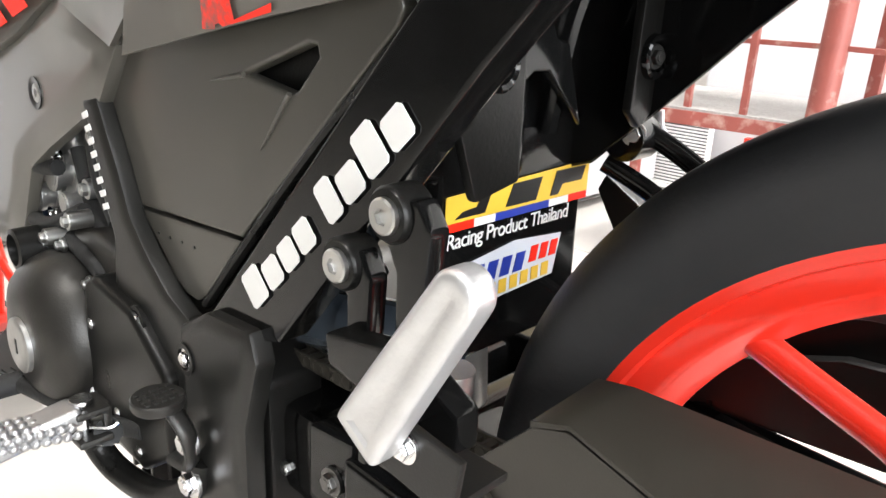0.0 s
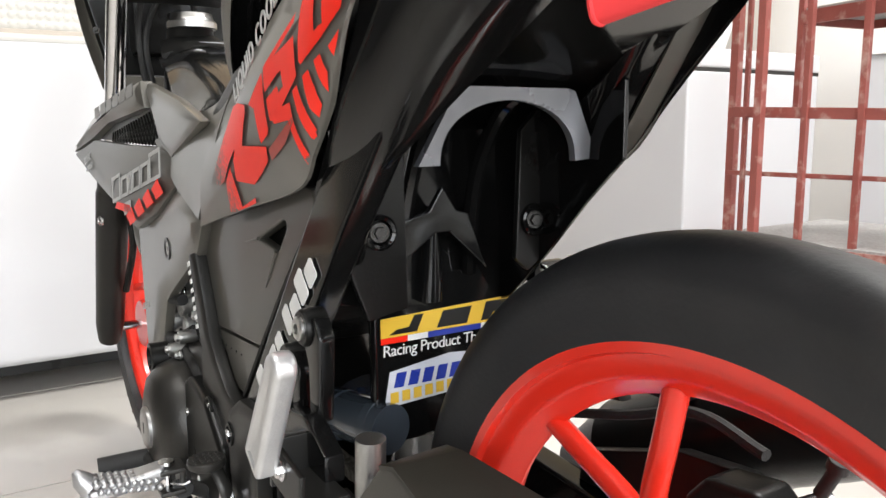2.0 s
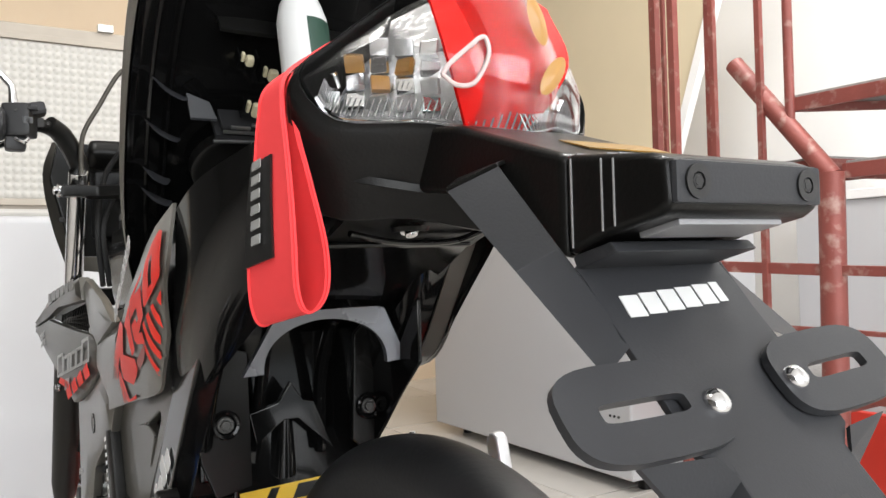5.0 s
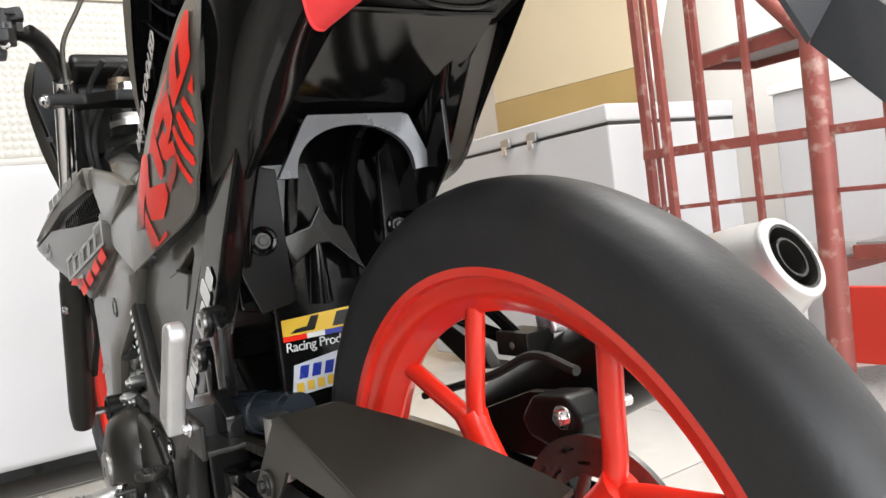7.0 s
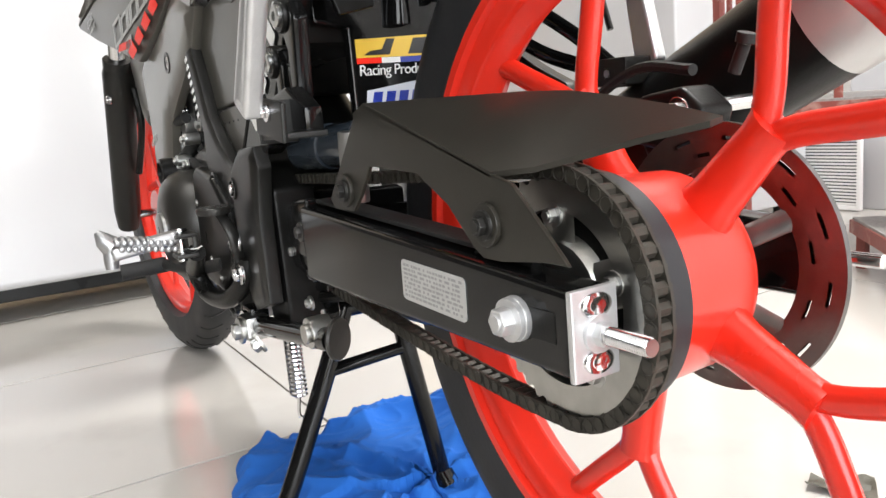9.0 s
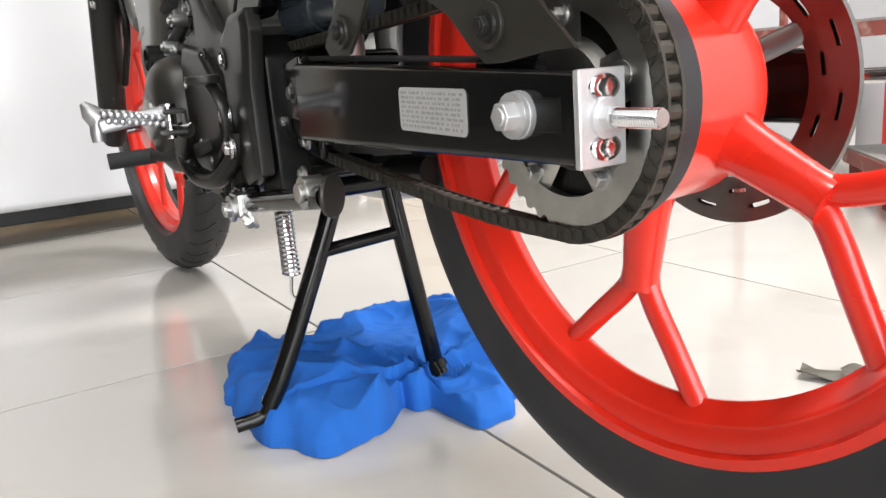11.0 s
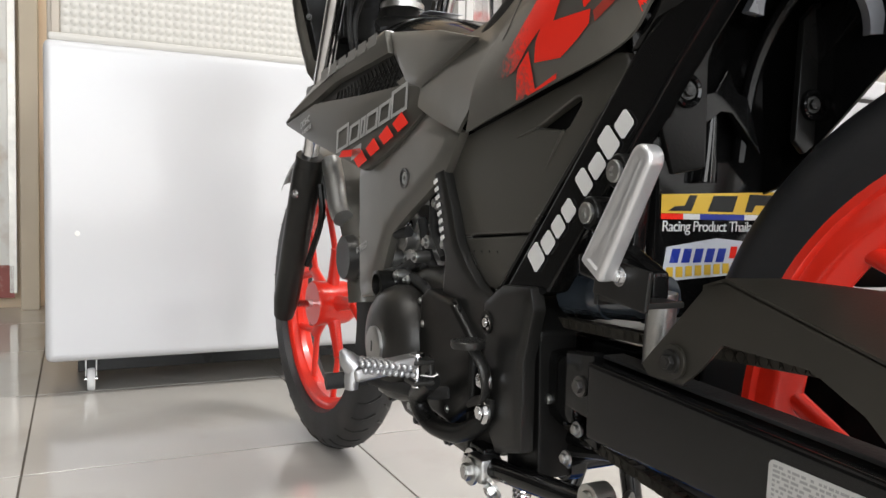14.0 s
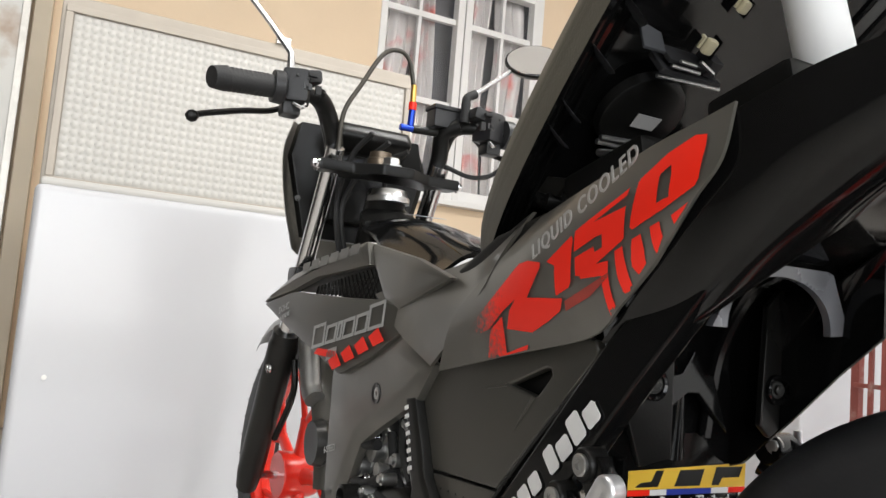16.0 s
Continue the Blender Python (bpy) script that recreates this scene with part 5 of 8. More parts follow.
spn = part("side_panel", pierced([(0.585, 0.514), (0.577, 0.530), (0.548, 0.554), (0.335, 0.592), (0.284, 0.604), (0.272, 0.602), (0.268, 0.596), (0.270, 0.588), (0.395, 0.466), (0.524, 0.457), (0.537, 0.462)],
    [(0.386, 0.5570), (0.331, 0.5765), (0.325, 0.5760), (0.3235, 0.5710), (0.340, 0.5540), (0.346, 0.5515)], -0.1015, 0.010), GREY_DARK, moto, "satin dark grey side panel with an opening")
part("panel_backing", plate([(0.575, 0.520), (0.545, 0.546), (0.290, 0.590), (0.420, 0.425), (0.465, 0.412), (0.537, 0.462)], -0.088, 0.010, 0.002), BLACK, spn)
part("panel_toe", plate([(0.522, 0.4545), (0.397, 0.4635), (0.440, 0.416), (0.452, 0.409), (0.466, 0.410), (0.478, 0.416)], -0.1005, 0.010, 0.0025), GREY_DARK, spn)
part("panel_crease", merge(tube([(-0.1018, 0.386, 0.5568), (-0.1020, 0.420, 0.5500)], [0.0016, 0.0004], 8, straight=True), tube([(-0.1018, 0.346, 0.5515), (-0.1020, 0.362, 0.532), (-0.1020, 0.372, 0.520)], [0.0016, 0.0010, 0.0003], 8, straight=True)), GREY_DARK, spn)
for k in range(5):
    part("panel_dot", rod((-0.1004, 0.513 - 0.0155 * k, 0.4420 + 0.0008 * k), (-0.1012, 0.513 - 0.0155 * k, 0.4420 + 0.0008 * k), 0.0011, seg=10, bev=0), BLACK_DECAL, spn)
part("panel_trim", merge(tube([(-0.102, 0.262, 0.588), (-0.102, 0.330, 0.524), (-0.102, 0.392, 0.460), (-0.102, 0.436, 0.413)], 0.004, 8, flat=0.7)), BLACK, spn)

# frame spar with the row of white bars
spar = part("frame_spar", merge(plate([(0.262, 0.590), (0.170, 0.690), (0.125, 0.677), (0.218, 0.577), (0.352, 0.418), (0.372, 0.412), (0.424, 0.412)], -0.1075, 0.02, 0.003),
    tube([(-0.080, 0.262, 0.545), (-0.086, 0.225, 0.590), (-0.090, 0.170, 0.645), (-0.088, 0.110, 0.695)], 0.0065, 12)), GLOSS, moto, "gloss black frame spar with white bars")
random.seed(5)
s = 0.0
for k, (w, h) in enumerate(((0.019, 0.0205), (0.017, 0.0155), (0.0155, 0.0155), (0.0155, 0.0155), (0, 0), (0.014, 0.0205), (0.0175, 0.0155), (0.017, 0.022), (0.017, 0.0155))):
    if w == 0:
        s += 0.011
        continue
    part("name_bar", flat_shape([(0, 0.002), (0.002, 0), (w - 0.002, 0), (w, 0.002), (w, h - 0.002), (w - 0.002, h), (0.002, h), (0, h - 0.002)], side_frame(0.367, 0.429, -0.1090, 44.2) @ Matrix.Translation((s, 0.0045, 0))), WHITE_DECAL, spar)
    s += w + 0.0035

# body covers, left and right
def both(name, bm, mat, label, parent=None):
    other = mirrored(bm)
    if name == "tail_side_cover":
        bmesh.ops.translate(other, vec=(-0.036, 0, 0), verts=other.verts)
    a = part(name, bm, mat, parent or moto, label)
    part(name, other, mat, parent or moto, label)
    return a


leg = both("leg_shield", plate([(0.812, 0.535), (0.70, 0.562), (0.592, 0.590), (0.512, 0.562), (0.548, 0.520), (0.645, 0.475), (0.690, 0.452), (0.722, 0.40), (0.740, 0.372), (0.800, 0.360), (0.812, 0.45)], -0.112, 0.012, 0.004, 0.006, 0.018), GREY, "satin grey lower side fairing")
part("cover_screw", socket_bolt((-0.1165, 0.640, 0.518), (-1, 0, 0), 0.0072, 0.002), STEEL, leg)
part("screw_well", lathe([(-0.117, 0.0120), (-0.1192, 0.0120), (-0.1192, 0.0100), (-0.1172, 0.0042), (-0.1172, 0.0005)], (0, 0.640, 0.518), "x", 28), BLACK_DECAL, leg)
up = both("upper_cover", patch([[(-0.118, 0.670, 0.632), (-0.118, 0.592, 0.590), (-0.116, 0.512, 0.561)],
                                [(-0.110, 0.60, 0.650), (-0.116, 0.535, 0.618), (-0.120, 0.485, 0.576)],
                                [(-0.100, 0.478, 0.668), (-0.114, 0.455, 0.636), (-0.122, 0.448, 0.602)],
                                [(-0.100, 0.369, 0.708), (-0.116, 0.385, 0.675), (-0.126, 0.400, 0.640)]], 0.004), GREY, "satin grey upper side cover")
rc = both("tail_side_cover", patch([[(-0.122, 0.482, 0.5585), (-0.124, 0.455, 0.612), (-0.118, 0.383, 0.668), (-0.108, 0.345, 0.700)],
                                    [(-0.118, 0.360, 0.584), (-0.129, 0.345, 0.625), (-0.132, 0.300, 0.675), (-0.124, 0.270, 0.712)],
                                    [(-0.115, 0.262, 0.604), (-0.129, 0.236, 0.645), (-0.135, 0.204, 0.690), (-0.130, 0.190, 0.731)],
                                    [(-0.118, 0.226, 0.628), (-0.130, 0.196, 0.664), (-0.135, 0.166, 0.701), (-0.131, 0.156, 0.738)],
                                    [(-0.121, 0.192, 0.655), (-0.131, 0.153, 0.690), (-0.133, 0.130, 0.713), (-0.130, 0.124, 0.746)]], 0.0025), GREY, "satin grey tail cover with red graphic")
rb = part("rear_cover", patch([[(-0.104, 0.262, 0.601), (-0.116, 0.200, 0.650), (-0.124, 0.150, 0.700), (-0.128, 0.125, 0.742)],
                               [(-0.100, 0.190, 0.614), (-0.112, 0.140, 0.660), (-0.121, 0.095, 0.710), (-0.126, 0.075, 0.756)],
                               [(-0.086, 0.118, 0.660), (-0.101, 0.080, 0.690), (-0.110, 0.040, 0.728), (-0.114, 0.022, 0.768)],
                               [(-0.070, 0.050, 0.708), (-0.083, 0.020, 0.724), (-0.092, 0.000, 0.745), (-0.098, -0.008, 0.778)],
                               [(-0.060, -0.005, 0.738), (-0.073, -0.015, 0.744), (-0.083, -0.022, 0.752), (-0.088, -0.026, 0.775)]], 0.004), GLOSS, moto, "gloss black rear side cover")
part("rear_cover", patch([[(0.104, 0.262, 0.601), (0.106, 0.200, 0.650), (0.107, 0.150, 0.700), (0.107, 0.125, 0.742)],
                          [(0.104, 0.192, 0.6205), (0.105, 0.155, 0.664), (0.106, 0.110, 0.712), (0.106, 0.088, 0.756)],
                          [(0.103, 0.148, 0.672), (0.105, 0.115, 0.700), (0.106, 0.080, 0.735), (0.106, 0.050, 0.768)],
                          [(0.104, 0.108, 0.738), (0.105, 0.085, 0.750), (0.105, 0.060, 0.762), (0.104, 0.030, 0.775)],
                          [(0.085, 0.060, 0.755), (0.085, 0.045, 0.763), (0.084, 0.020, 0.770), (0.082, -0.010, 0.778)]], 0.003, 6, 6, (-1, 0, 0)), GLOSS, moto, "gloss black rear side cover")
part("cover_flange", patch([[(0.105, 0.262, 0.600), (0.105, 0.192, 0.6195), (0.104, 0.148, 0.671), (0.105, 0.108, 0.737)], [(0.093, 0.262, 0.603), (0.089, 0.198, 0.6215), (0.087, 0.156, 0.670), (0.086, 0.114, 0.734)]], 0.003, 5, 2, (0, 0, 1)), GREY_DARK, rb, "satin grey lower edge")
part("cover_liner", patch([[(0.064, 0.300, 0.640), (0.064, 0.205, 0.655), (0.062, 0.150, 0.690), (0.060, 0.090, 0.718)], [(0.070, 0.300, 0.560), (0.078, 0.218, 0.612), (0.078, 0.165, 0.668), (0.076, 0.112, 0.722)], [(0.1035, 0.275, 0.600), (0.1025, 0.194, 0.6225), (0.1015, 0.151, 0.674), (0.102, 0.112, 0.738)]], 0.002, 5, 3, (0, 0, 1)), GLOSS, rb)

# tank shroud with vent
def slant(pts, lift=0.0):
    """Flank points on the shroud, which spreads outwards to the front."""
    return [(-0.112 - 0.086 * (y - 0.55) - lift, y, z) for y, z in pts]


sh = both("tank_shroud", plate(slant([(1.051, 0.611), (0.94, 0.578), (0.831, 0.551), (0.747, 0.529), (0.663, 0.556), (0.597, 0.588), (0.600, 0.618), (0.643, 0.626), (0.766, 0.627), (0.925, 0.632)]), 0, 0.01, 0.003, 0.004, 0.02), GREY_DARK, "dark satin grey tank shroud")
both("shroud_brow", plate(slant([(1.054, 0.613), (0.926, 0.634), (0.843, 0.653), (0.76, 0.660), (0.682, 0.667), (0.694, 0.697), (0.799, 0.683), (0.928, 0.658)], 0.001), 0, 0.014, 0.003, 0.004, 0.008), GREY, "satin grey shroud brow", sh)
part("vent_mesh", merge(plate(slant([(0.925, 0.633), (0.64, 0.626), (0.683, 0.667), (0.843, 0.652)], -0.008), 0, 0.004, 0.0), *[tube([slant([(0.650 + 0.013 * k, 0.627 + 0.0002 * k)], -0.0075)[0], slant([(0.684 + 0.0105 * k, 0.664 - 0.0014 * k)], -0.0075)[0]], [0.0011, 0.0011], 6, straight=True) for k in range(17)],
    *[tube([slant([(0.690 + 0.013 * k, 0.627 + 0.0002 * k)], -0.0078)[0], slant([(0.668 + 0.0105 * k, 0.656 - 0.0012 * k)], -0.0078)[0]], [0.0011, 0.0011], 6, straight=True) for k in range(14)]), BLACK, sh)
part("shroud_rear", plate([(0.694, 0.695), (0.681, 0.666), (0.643, 0.628), (0.60, 0.616), (0.478, 0.650), (0.56, 0.672)], -0.118, 0.01, 0.003, 0.003, 0.01), GREY, sh)
tank = part("tank_cover", patch([[(-0.062, 0.885, 0.738), (-0.072, 0.80, 0.715), (-0.082, 0.70, 0.668), (-0.080, 0.575, 0.662)],
                                 [(-0.035, 0.88, 0.752), (-0.042, 0.80, 0.742), (-0.050, 0.70, 0.715), (-0.045, 0.580, 0.686)],
                                 [(0.0, 0.88, 0.756), (0.0, 0.80, 0.748), (0.0, 0.70, 0.724), (0.0, 0.580, 0.692)],
                                 [(0.035, 0.88, 0.752), (0.042, 0.80, 0.742), (0.050, 0.70, 0.715), (0.045, 0.580, 0.686)],
                                 [(0.062, 0.885, 0.738), (0.072, 0.80, 0.715), (0.082, 0.70, 0.668), (0.080, 0.575, 0.662)]], 0.006, 6, 4, (0, 0, -1)), GLOSS, moto, "gloss black centre cover")
part("cover_neck", patch([[(-0.050, 0.93, 0.765), (-0.058, 0.885, 0.745)], [(0, 0.93, 0.785), (0, 0.885, 0.758)], [(0.05, 0.93, 0.765), (0.058, 0.885, 0.745)]], 0.01, 4, 4, (0, 0, -1)), BLACK, tank)
part("warning_label", flat_shape([(-0.02, -0.02), (0.03, -0.02), (0.03, 0.02), (-0.02, 0.02)], pose(-0.005, 0.800, 0.7530, 7, 0, 0)), PALE, tank)
part("frame_backbone", tube([(0, 0.93, 0.70), (0, 0.75, 0.60), (0, 0.55, 0.50), (0, 0.42, 0.40)], 0.03, 14), BLACK, moto)
part("inner_body", merge(plate([(0.84, 0.56), (0.66, 0.655), (0.45, 0.655), (0.30, 0.62), (0.31, 0.50), (0.40, 0.46), (0.50, 0.50), (0.56, 0.545), (0.70, 0.545)], -0.085, 0.17, 0.01)), BLACK, moto)

# centre rear: tray below the seat, fender, tail
tray = part("underseat_tray", merge(plate([(0.50, 0.655), (0.42, 0.690), (0.20, 0.735), (0.0, 0.775), (0.0, 0.757), (0.15, 0.712), (0.42, 0.63)], -0.105, 0.21, 0.006)), BLACK, moto, "black underseat tray")
for (c, sz) in (((-0.04, 0.30, 0.735), (0.09, 0.10, 0.03)), ((0.05, 0.36, 0.715), (0.07, 0.09, 0.04)), ((-0.05, 0.16, 0.765), (0.06, 0.07, 0.03))):
    part("tray_box", box(c, sz, 0.006, Matrix.Rotation(radians(-13), 4, "X")), BLACK, tray)
part("tray_label", flat_shape([(0, 0), (0.040, 0), (0.040, 0.026), (0, 0.026)], pose(-0.058, 0.258, 0.752, 25, 0, -62) @ Matrix.Rotation(radians(8), 4, "X")), PALE, tray)
for k in range(5):
    part("print_bar", flat_shape([(0.004, 0.003 + 0.0045 * k), (0.034 - 0.004 * (k % 2), 0.003 + 0.0045 * k), (0.034 - 0.004 * (k % 2), 0.0052 + 0.0045 * k), (0.004, 0.0052 + 0.0045 * k)], pose(-0.058, 0.258, 0.7528, 25, 0, -62) @ Matrix.Rotation(radians(8), 4, "X")), LABEL_INK, tray)
part("tray_plate", plate([(0.445, 0.757), (0.360, 0.741), (0.378, 0.727), (0.440, 0.742)], -0.070, 0.004, 0.001), ENGINE, tray, "dull grey metal strip")
part("tray_rod", merge(rod((-0.070, 0.475, 0.735), (-0.066, 0.390, 0.722), 0.0055), rod((-0.072, 0.392, 0.724), (-0.060, 0.388, 0.722), 0.008)), BLACK, tray)
part("latch_lever", merge(rod((-0.060, 0.335, 0.762), (-0.060, 0.288, 0.752), 0.0035), rod((-0.062, 0.312, 0.752), (-0.058, 0.296, 0.762), 0.005)), STEEL, tray)
fen = part("inner_fender", merge(
    plate([(-0.075, 0.60), (-0.085, 0.66), (-0.095, 0.70), (0.095, 0.70), (0.080, 0.66), (0.074, 0.60), (0.085, 0.50), (0.088, 0.415), (0.07, 0.400), (-0.035, 0.400), (-0.046, 0.415), (-0.046, 0.51), (-0.075, 0.515)], 0.297, 0.012, 0.004, axis="y"),
    patch([[(-0.092, 0.30, 0.64), (-0.092, 0.20, 0.668), (-0.088, 0.12, 0.702), (-0.082, 0.077, 0.718)], [(0, 0.30, 0.64), (0, 0.20, 0.671), (0, 0.12, 0.705), (0, 0.077, 0.720)], [(0.080, 0.30, 0.64), (0.080, 0.20, 0.668), (0.078, 0.12, 0.702), (0.070, 0.077, 0.718)]], 0.006, 4, 4, (0, 0, 1))), GLOSS, moto, "black inner rear fender")
part("fender_side", plate([(0.30, 0.502), (0.283, 0.508), (0.245, 0.543), (0.229, 0.558), (0.197, 0.590), (0.162, 0.621), (0.162, 0.672), (0.30, 0.66)], 0.074, -0.004, 0.001), GLOSS, fen)
part("fender_flap", soften(plate([(-0.094, 0.612), (-0.080, 0.640), (-0.046, 0.632), (-0.044, 0.520), (-0.074, 0.514), (-0.086, 0.545)], 0.247, 0.006, 0, axis="y"), 0.002), BLACK, fen)
part("fender_flap", soften(plate([(0.072, 0.660), (0.052, 0.640), (0.048, 0.545), (0.060, 0.535), (0.074, 0.545)], 0.247, 0.006, 0, axis="y"), 0.002), BLACK, fen)
for sx in (-1, 1):
    c = (sx * 0.065 - 0.001, 0.2465, 0.574)
    part("screw_well", lathe([(0.002, 0.0125), (-0.003, 0.0120), (-0.004, 0.0105), (-0.003, 0.0085), (0.001, 0.007)], c, "y", 28), GLOSS, fen)
    part("fender_bolt", bolt((c[0], c[1] - 0.001, c[2]), (-0.2, -1, 0), 0.0046, 0.004), DUSTY, fen)
part("fender_ridge", merge(tube([(-0.030, 0.215, 0.668), (-0.028, 0.245, 0.650), (-0.026, 0.275, 0.60), (-0.030, 0.290, 0.53)], 0.006, 8), tube([(0.030, 0.215, 0.668), (0.030, 0.245, 0.650), (0.030, 0.275, 0.60), (0.034, 0.290, 0.53)], 0.006, 8)), GLOSS, fen)
arch = bmesh.new()
N = 28
ring = []
for y in (0.193, 0.199):
    oo, ii = [], []
    for i in range(N + 1):
        a, t = math.pi * i / N, i / N
        ii.append(arch.verts.new((0.005 + 0.054 * math.cos(a), y + 0.003, 0.619 + 0.040 * math.sin(a) ** 0.85)))
        if t < 0.26:
            p = (0.076 - 0.021 * t / 0.26, 0.621 + 0.046 * t / 0.26)
        elif t < 0.72:
            p = (0.055 - 0.092 * (t - 0.26) / 0.46, 0.667)
        else:
            p = (-0.037 - 0.029 * (t - 0.72) / 0.28, 0.667 - 0.048 * (t - 0.72) / 0.28)
        oo.append(arch.verts.new((p[0], y, p[1])))
    ring.append((oo, ii))
(o0, i0), (o1, i1) = ring
for k in range(N):
    arch.faces.new((o0[k], o0[k + 1], i0[k + 1], i0[k]))
    arch.faces.new((o1[k], o1[k + 1], i1[k + 1], i1[k]))
    arch.faces.new((o0[k], o0[k + 1], o1[k + 1], o1[k]))
    arch.faces.new((i0[k], i0[k + 1], i1[k + 1], i1[k]))
for k in (0, N):
    arch.faces.new((o0[k], i0[k], i1[k], o1[k]))
part("arch_plate", arch, ARCH, fen, "glossy arched brace")
part("cross_brace", merge(plate([(-0.038, 0.575), (-0.012, 0.582), (0.0, 0.60), (0.012, 0.582), (0.022, 0.580), (0.040, 0.535), (0.006, 0.566), (-0.006, 0.566), (-0.032, 0.548)], 0.272, 0.006, 0.0015, axis="y"), rod((0, 0.288, 0.57), (0, 0.294, 0.512), 0.006, 0.011)), GLOSS, fen)
# stickers on the fender
fm = Matrix(((1, 0, 0, 0), (0, 0, -1, 0.2965), (0, 1, 0, 0), (0, 0, 0, 1)))


def back_shape(name, outline, mat, parent, lift=0.0, label=""):
    return part(name, flat_shape(outline, Matrix.Translation((0, -0.0004 - lift, 0)) @ fm, 0.0004), mat, parent, label)


back_shape("sticker", [(-0.041, 0.486), (0.090, 0.486), (0.090, 0.506), (-0.041, 0.501)], YELLOW, fen, 0, "yellow and black racing parts sticker")
back_shape("sticker_block", [(-0.034, 0.488), (-0.010, 0.488), (-0.004, 0.501), (-0.012, 0.501), (-0.017, 0.4925), (-0.028, 0.4915)], BLACK_DECAL, fen, 0.0005)
back_shape("sticker_block", [(0.008, 0.488), (0.036, 0.488), (0.041, 0.5015), (0.014, 0.501)], BLACK_DECAL, fen, 0.0005)
back_shape("sticker_block", [(0.050, 0.488), (0.058, 0.488), (0.062, 0.494), (0.082, 0.494), (0.086, 0.503), (0.055, 0.503)], BLACK_DECAL, fen, 0.0005)
for a, b, mt in ((-0.041, -0.018, RED_DECAL), (-0.018, 0.0, WHITE_DECAL), (0.0, 0.05, BLUE_DECAL), (0.05, 0.07, WHITE_DECAL), (0.07, 0.09, RED_DECAL)):
    back_shape("sticker_stripe", [(a, 0.4812), (b, 0.4812), (b, 0.4858), (a, 0.4858)], mt, fen, 0.0)
lettering("sticker_writing", "Racing Product Thailand", 0.0125, Matrix.Translation((-0.040, 0, 0.4715)) @ Matrix.Translation((0, -0.0006, 0)) @ fm, WHITE_DECAL, fen, shear=0.05, spacing=0.92)
back_shape("sticker", [(-0.039, 0.431), (0.060, 0.436), (0.066, 0.462), (0.02, 0.466), (-0.034, 0.459)], PALE, fen, 0, "pale sticker with blue, red and yellow print")
for k in range(5):
    x = -0.031 + 0.0125 * k
    back_shape("sticker_block", [(x, 0.446), (x + 0.0085, 0.446), (x + 0.0115, 0.4575), (x + 0.003, 0.4575)], BLUE_DECAL, fen, 0.0005)
for k in range(3):
    x = 0.034 + 0.010 * k
    back_shape("sticker_block", [(x, 0.449), (x + 0.007, 0.449), (x + 0.009, 0.459), (x + 0.002, 0.459)], RED_DECAL, fen, 0.0005)
for k in range(9):
    x = -0.034 + 0.0102 * k
    back_shape("sticker_block", [(x, 0.434 + 0.0004 * k), (x + 0.007, 0.434 + 0.0004 * k), (x + 0.007, 0.4425 + 0.0004 * k), (x, 0.4425 + 0.0004 * k)], YELLOW, fen, 0.0005)
# rear shock
part("rear_shock", merge(rod((0.0, 0.315, 0.36), (0.0, 0.33, 0.56), 0.018), rod((-0.070, 0.262, 0.372), (-0.070, 0.258, 0.428), 0.011)), CASTALU, moto)
part("starter_housing", merge(rod((-0.062, 0.385, 0.4130), (-0.038, 0.288, 0.4168), 0.0195, seg=28), rod((-0.055, 0.352, 0.4142), (-0.052, 0.340, 0.4146), 0.0207, seg=28), rod((-0.043, 0.308, 0.4160), (-0.040, 0.300, 0.4164), 0.0207, seg=28)), RESERVOIR, moto, "smoky blue-grey plastic container")

# tail: under cover, lamp, plate bracket
TX = -0.0095
tail = part("tail_undercover", merge(
    patch([[(-0.098, -0.020, 0.750), (-0.096, 0.0, 0.744), (-0.090, 0.08, 0.714)], [(-0.06, -0.050, 0.740), (-0.05, -0.01, 0.742), (-0.05, 0.08, 0.718)], [(TX, -0.060, 0.734), (TX, -0.01, 0.736), (TX, 0.08, 0.717)], [(0.035, -0.050, 0.740), (0.032, -0.01, 0.742), (0.032, 0.08, 0.718)], [(0.078, -0.020, 0.750), (0.076, 0.0, 0.744), (0.070, 0.08, 0.714)]], 0.004, 5, 5, (0, 0, 1)),
    soften(plate([(-0.030, 0.774), (-0.090, 0.766), (-0.164, 0.7425), (-0.164, 0.7020), (-0.130, 0.715), (-0.090, 0.7335), (-0.030, 0.741)], TX - 0.0395, 0.079, 0), 0.004, 3)), BLACK, moto, "black plastic tail under cover")
for p in ((-0.0444, 0.0165, 0.7385), (-0.004, 0.0375, 0.7255), (0.034, 0.015, 0.737)):
    part("screw_well", lathe([(0, 0.013), (-0.003, 0.0115), (-0.003, 0.008), (0.002, 0.007)], p, "z", 24), BLACK, tail)
    part("tail_screw", bolt((p[0], p[1], p[2] - 0.001), (0, -0.5, -1), 0.0048, 0.005), CHROME, tail)
part("under_rib", merge(tube([(-0.040, 0.050, 0.722), (0.0, 0.062, 0.7165), (0.045, 0.066, 0.717), (0.062, 0.050, 0.724)], 0.0022, 8), tube([(-0.075, 0.078, 0.7150), (-0.03, 0.080, 0.7160), (0.03, 0.080, 0.7160), (0.066, 0.076, 0.716)], 0.0026, 8)), GLOSS, tail)


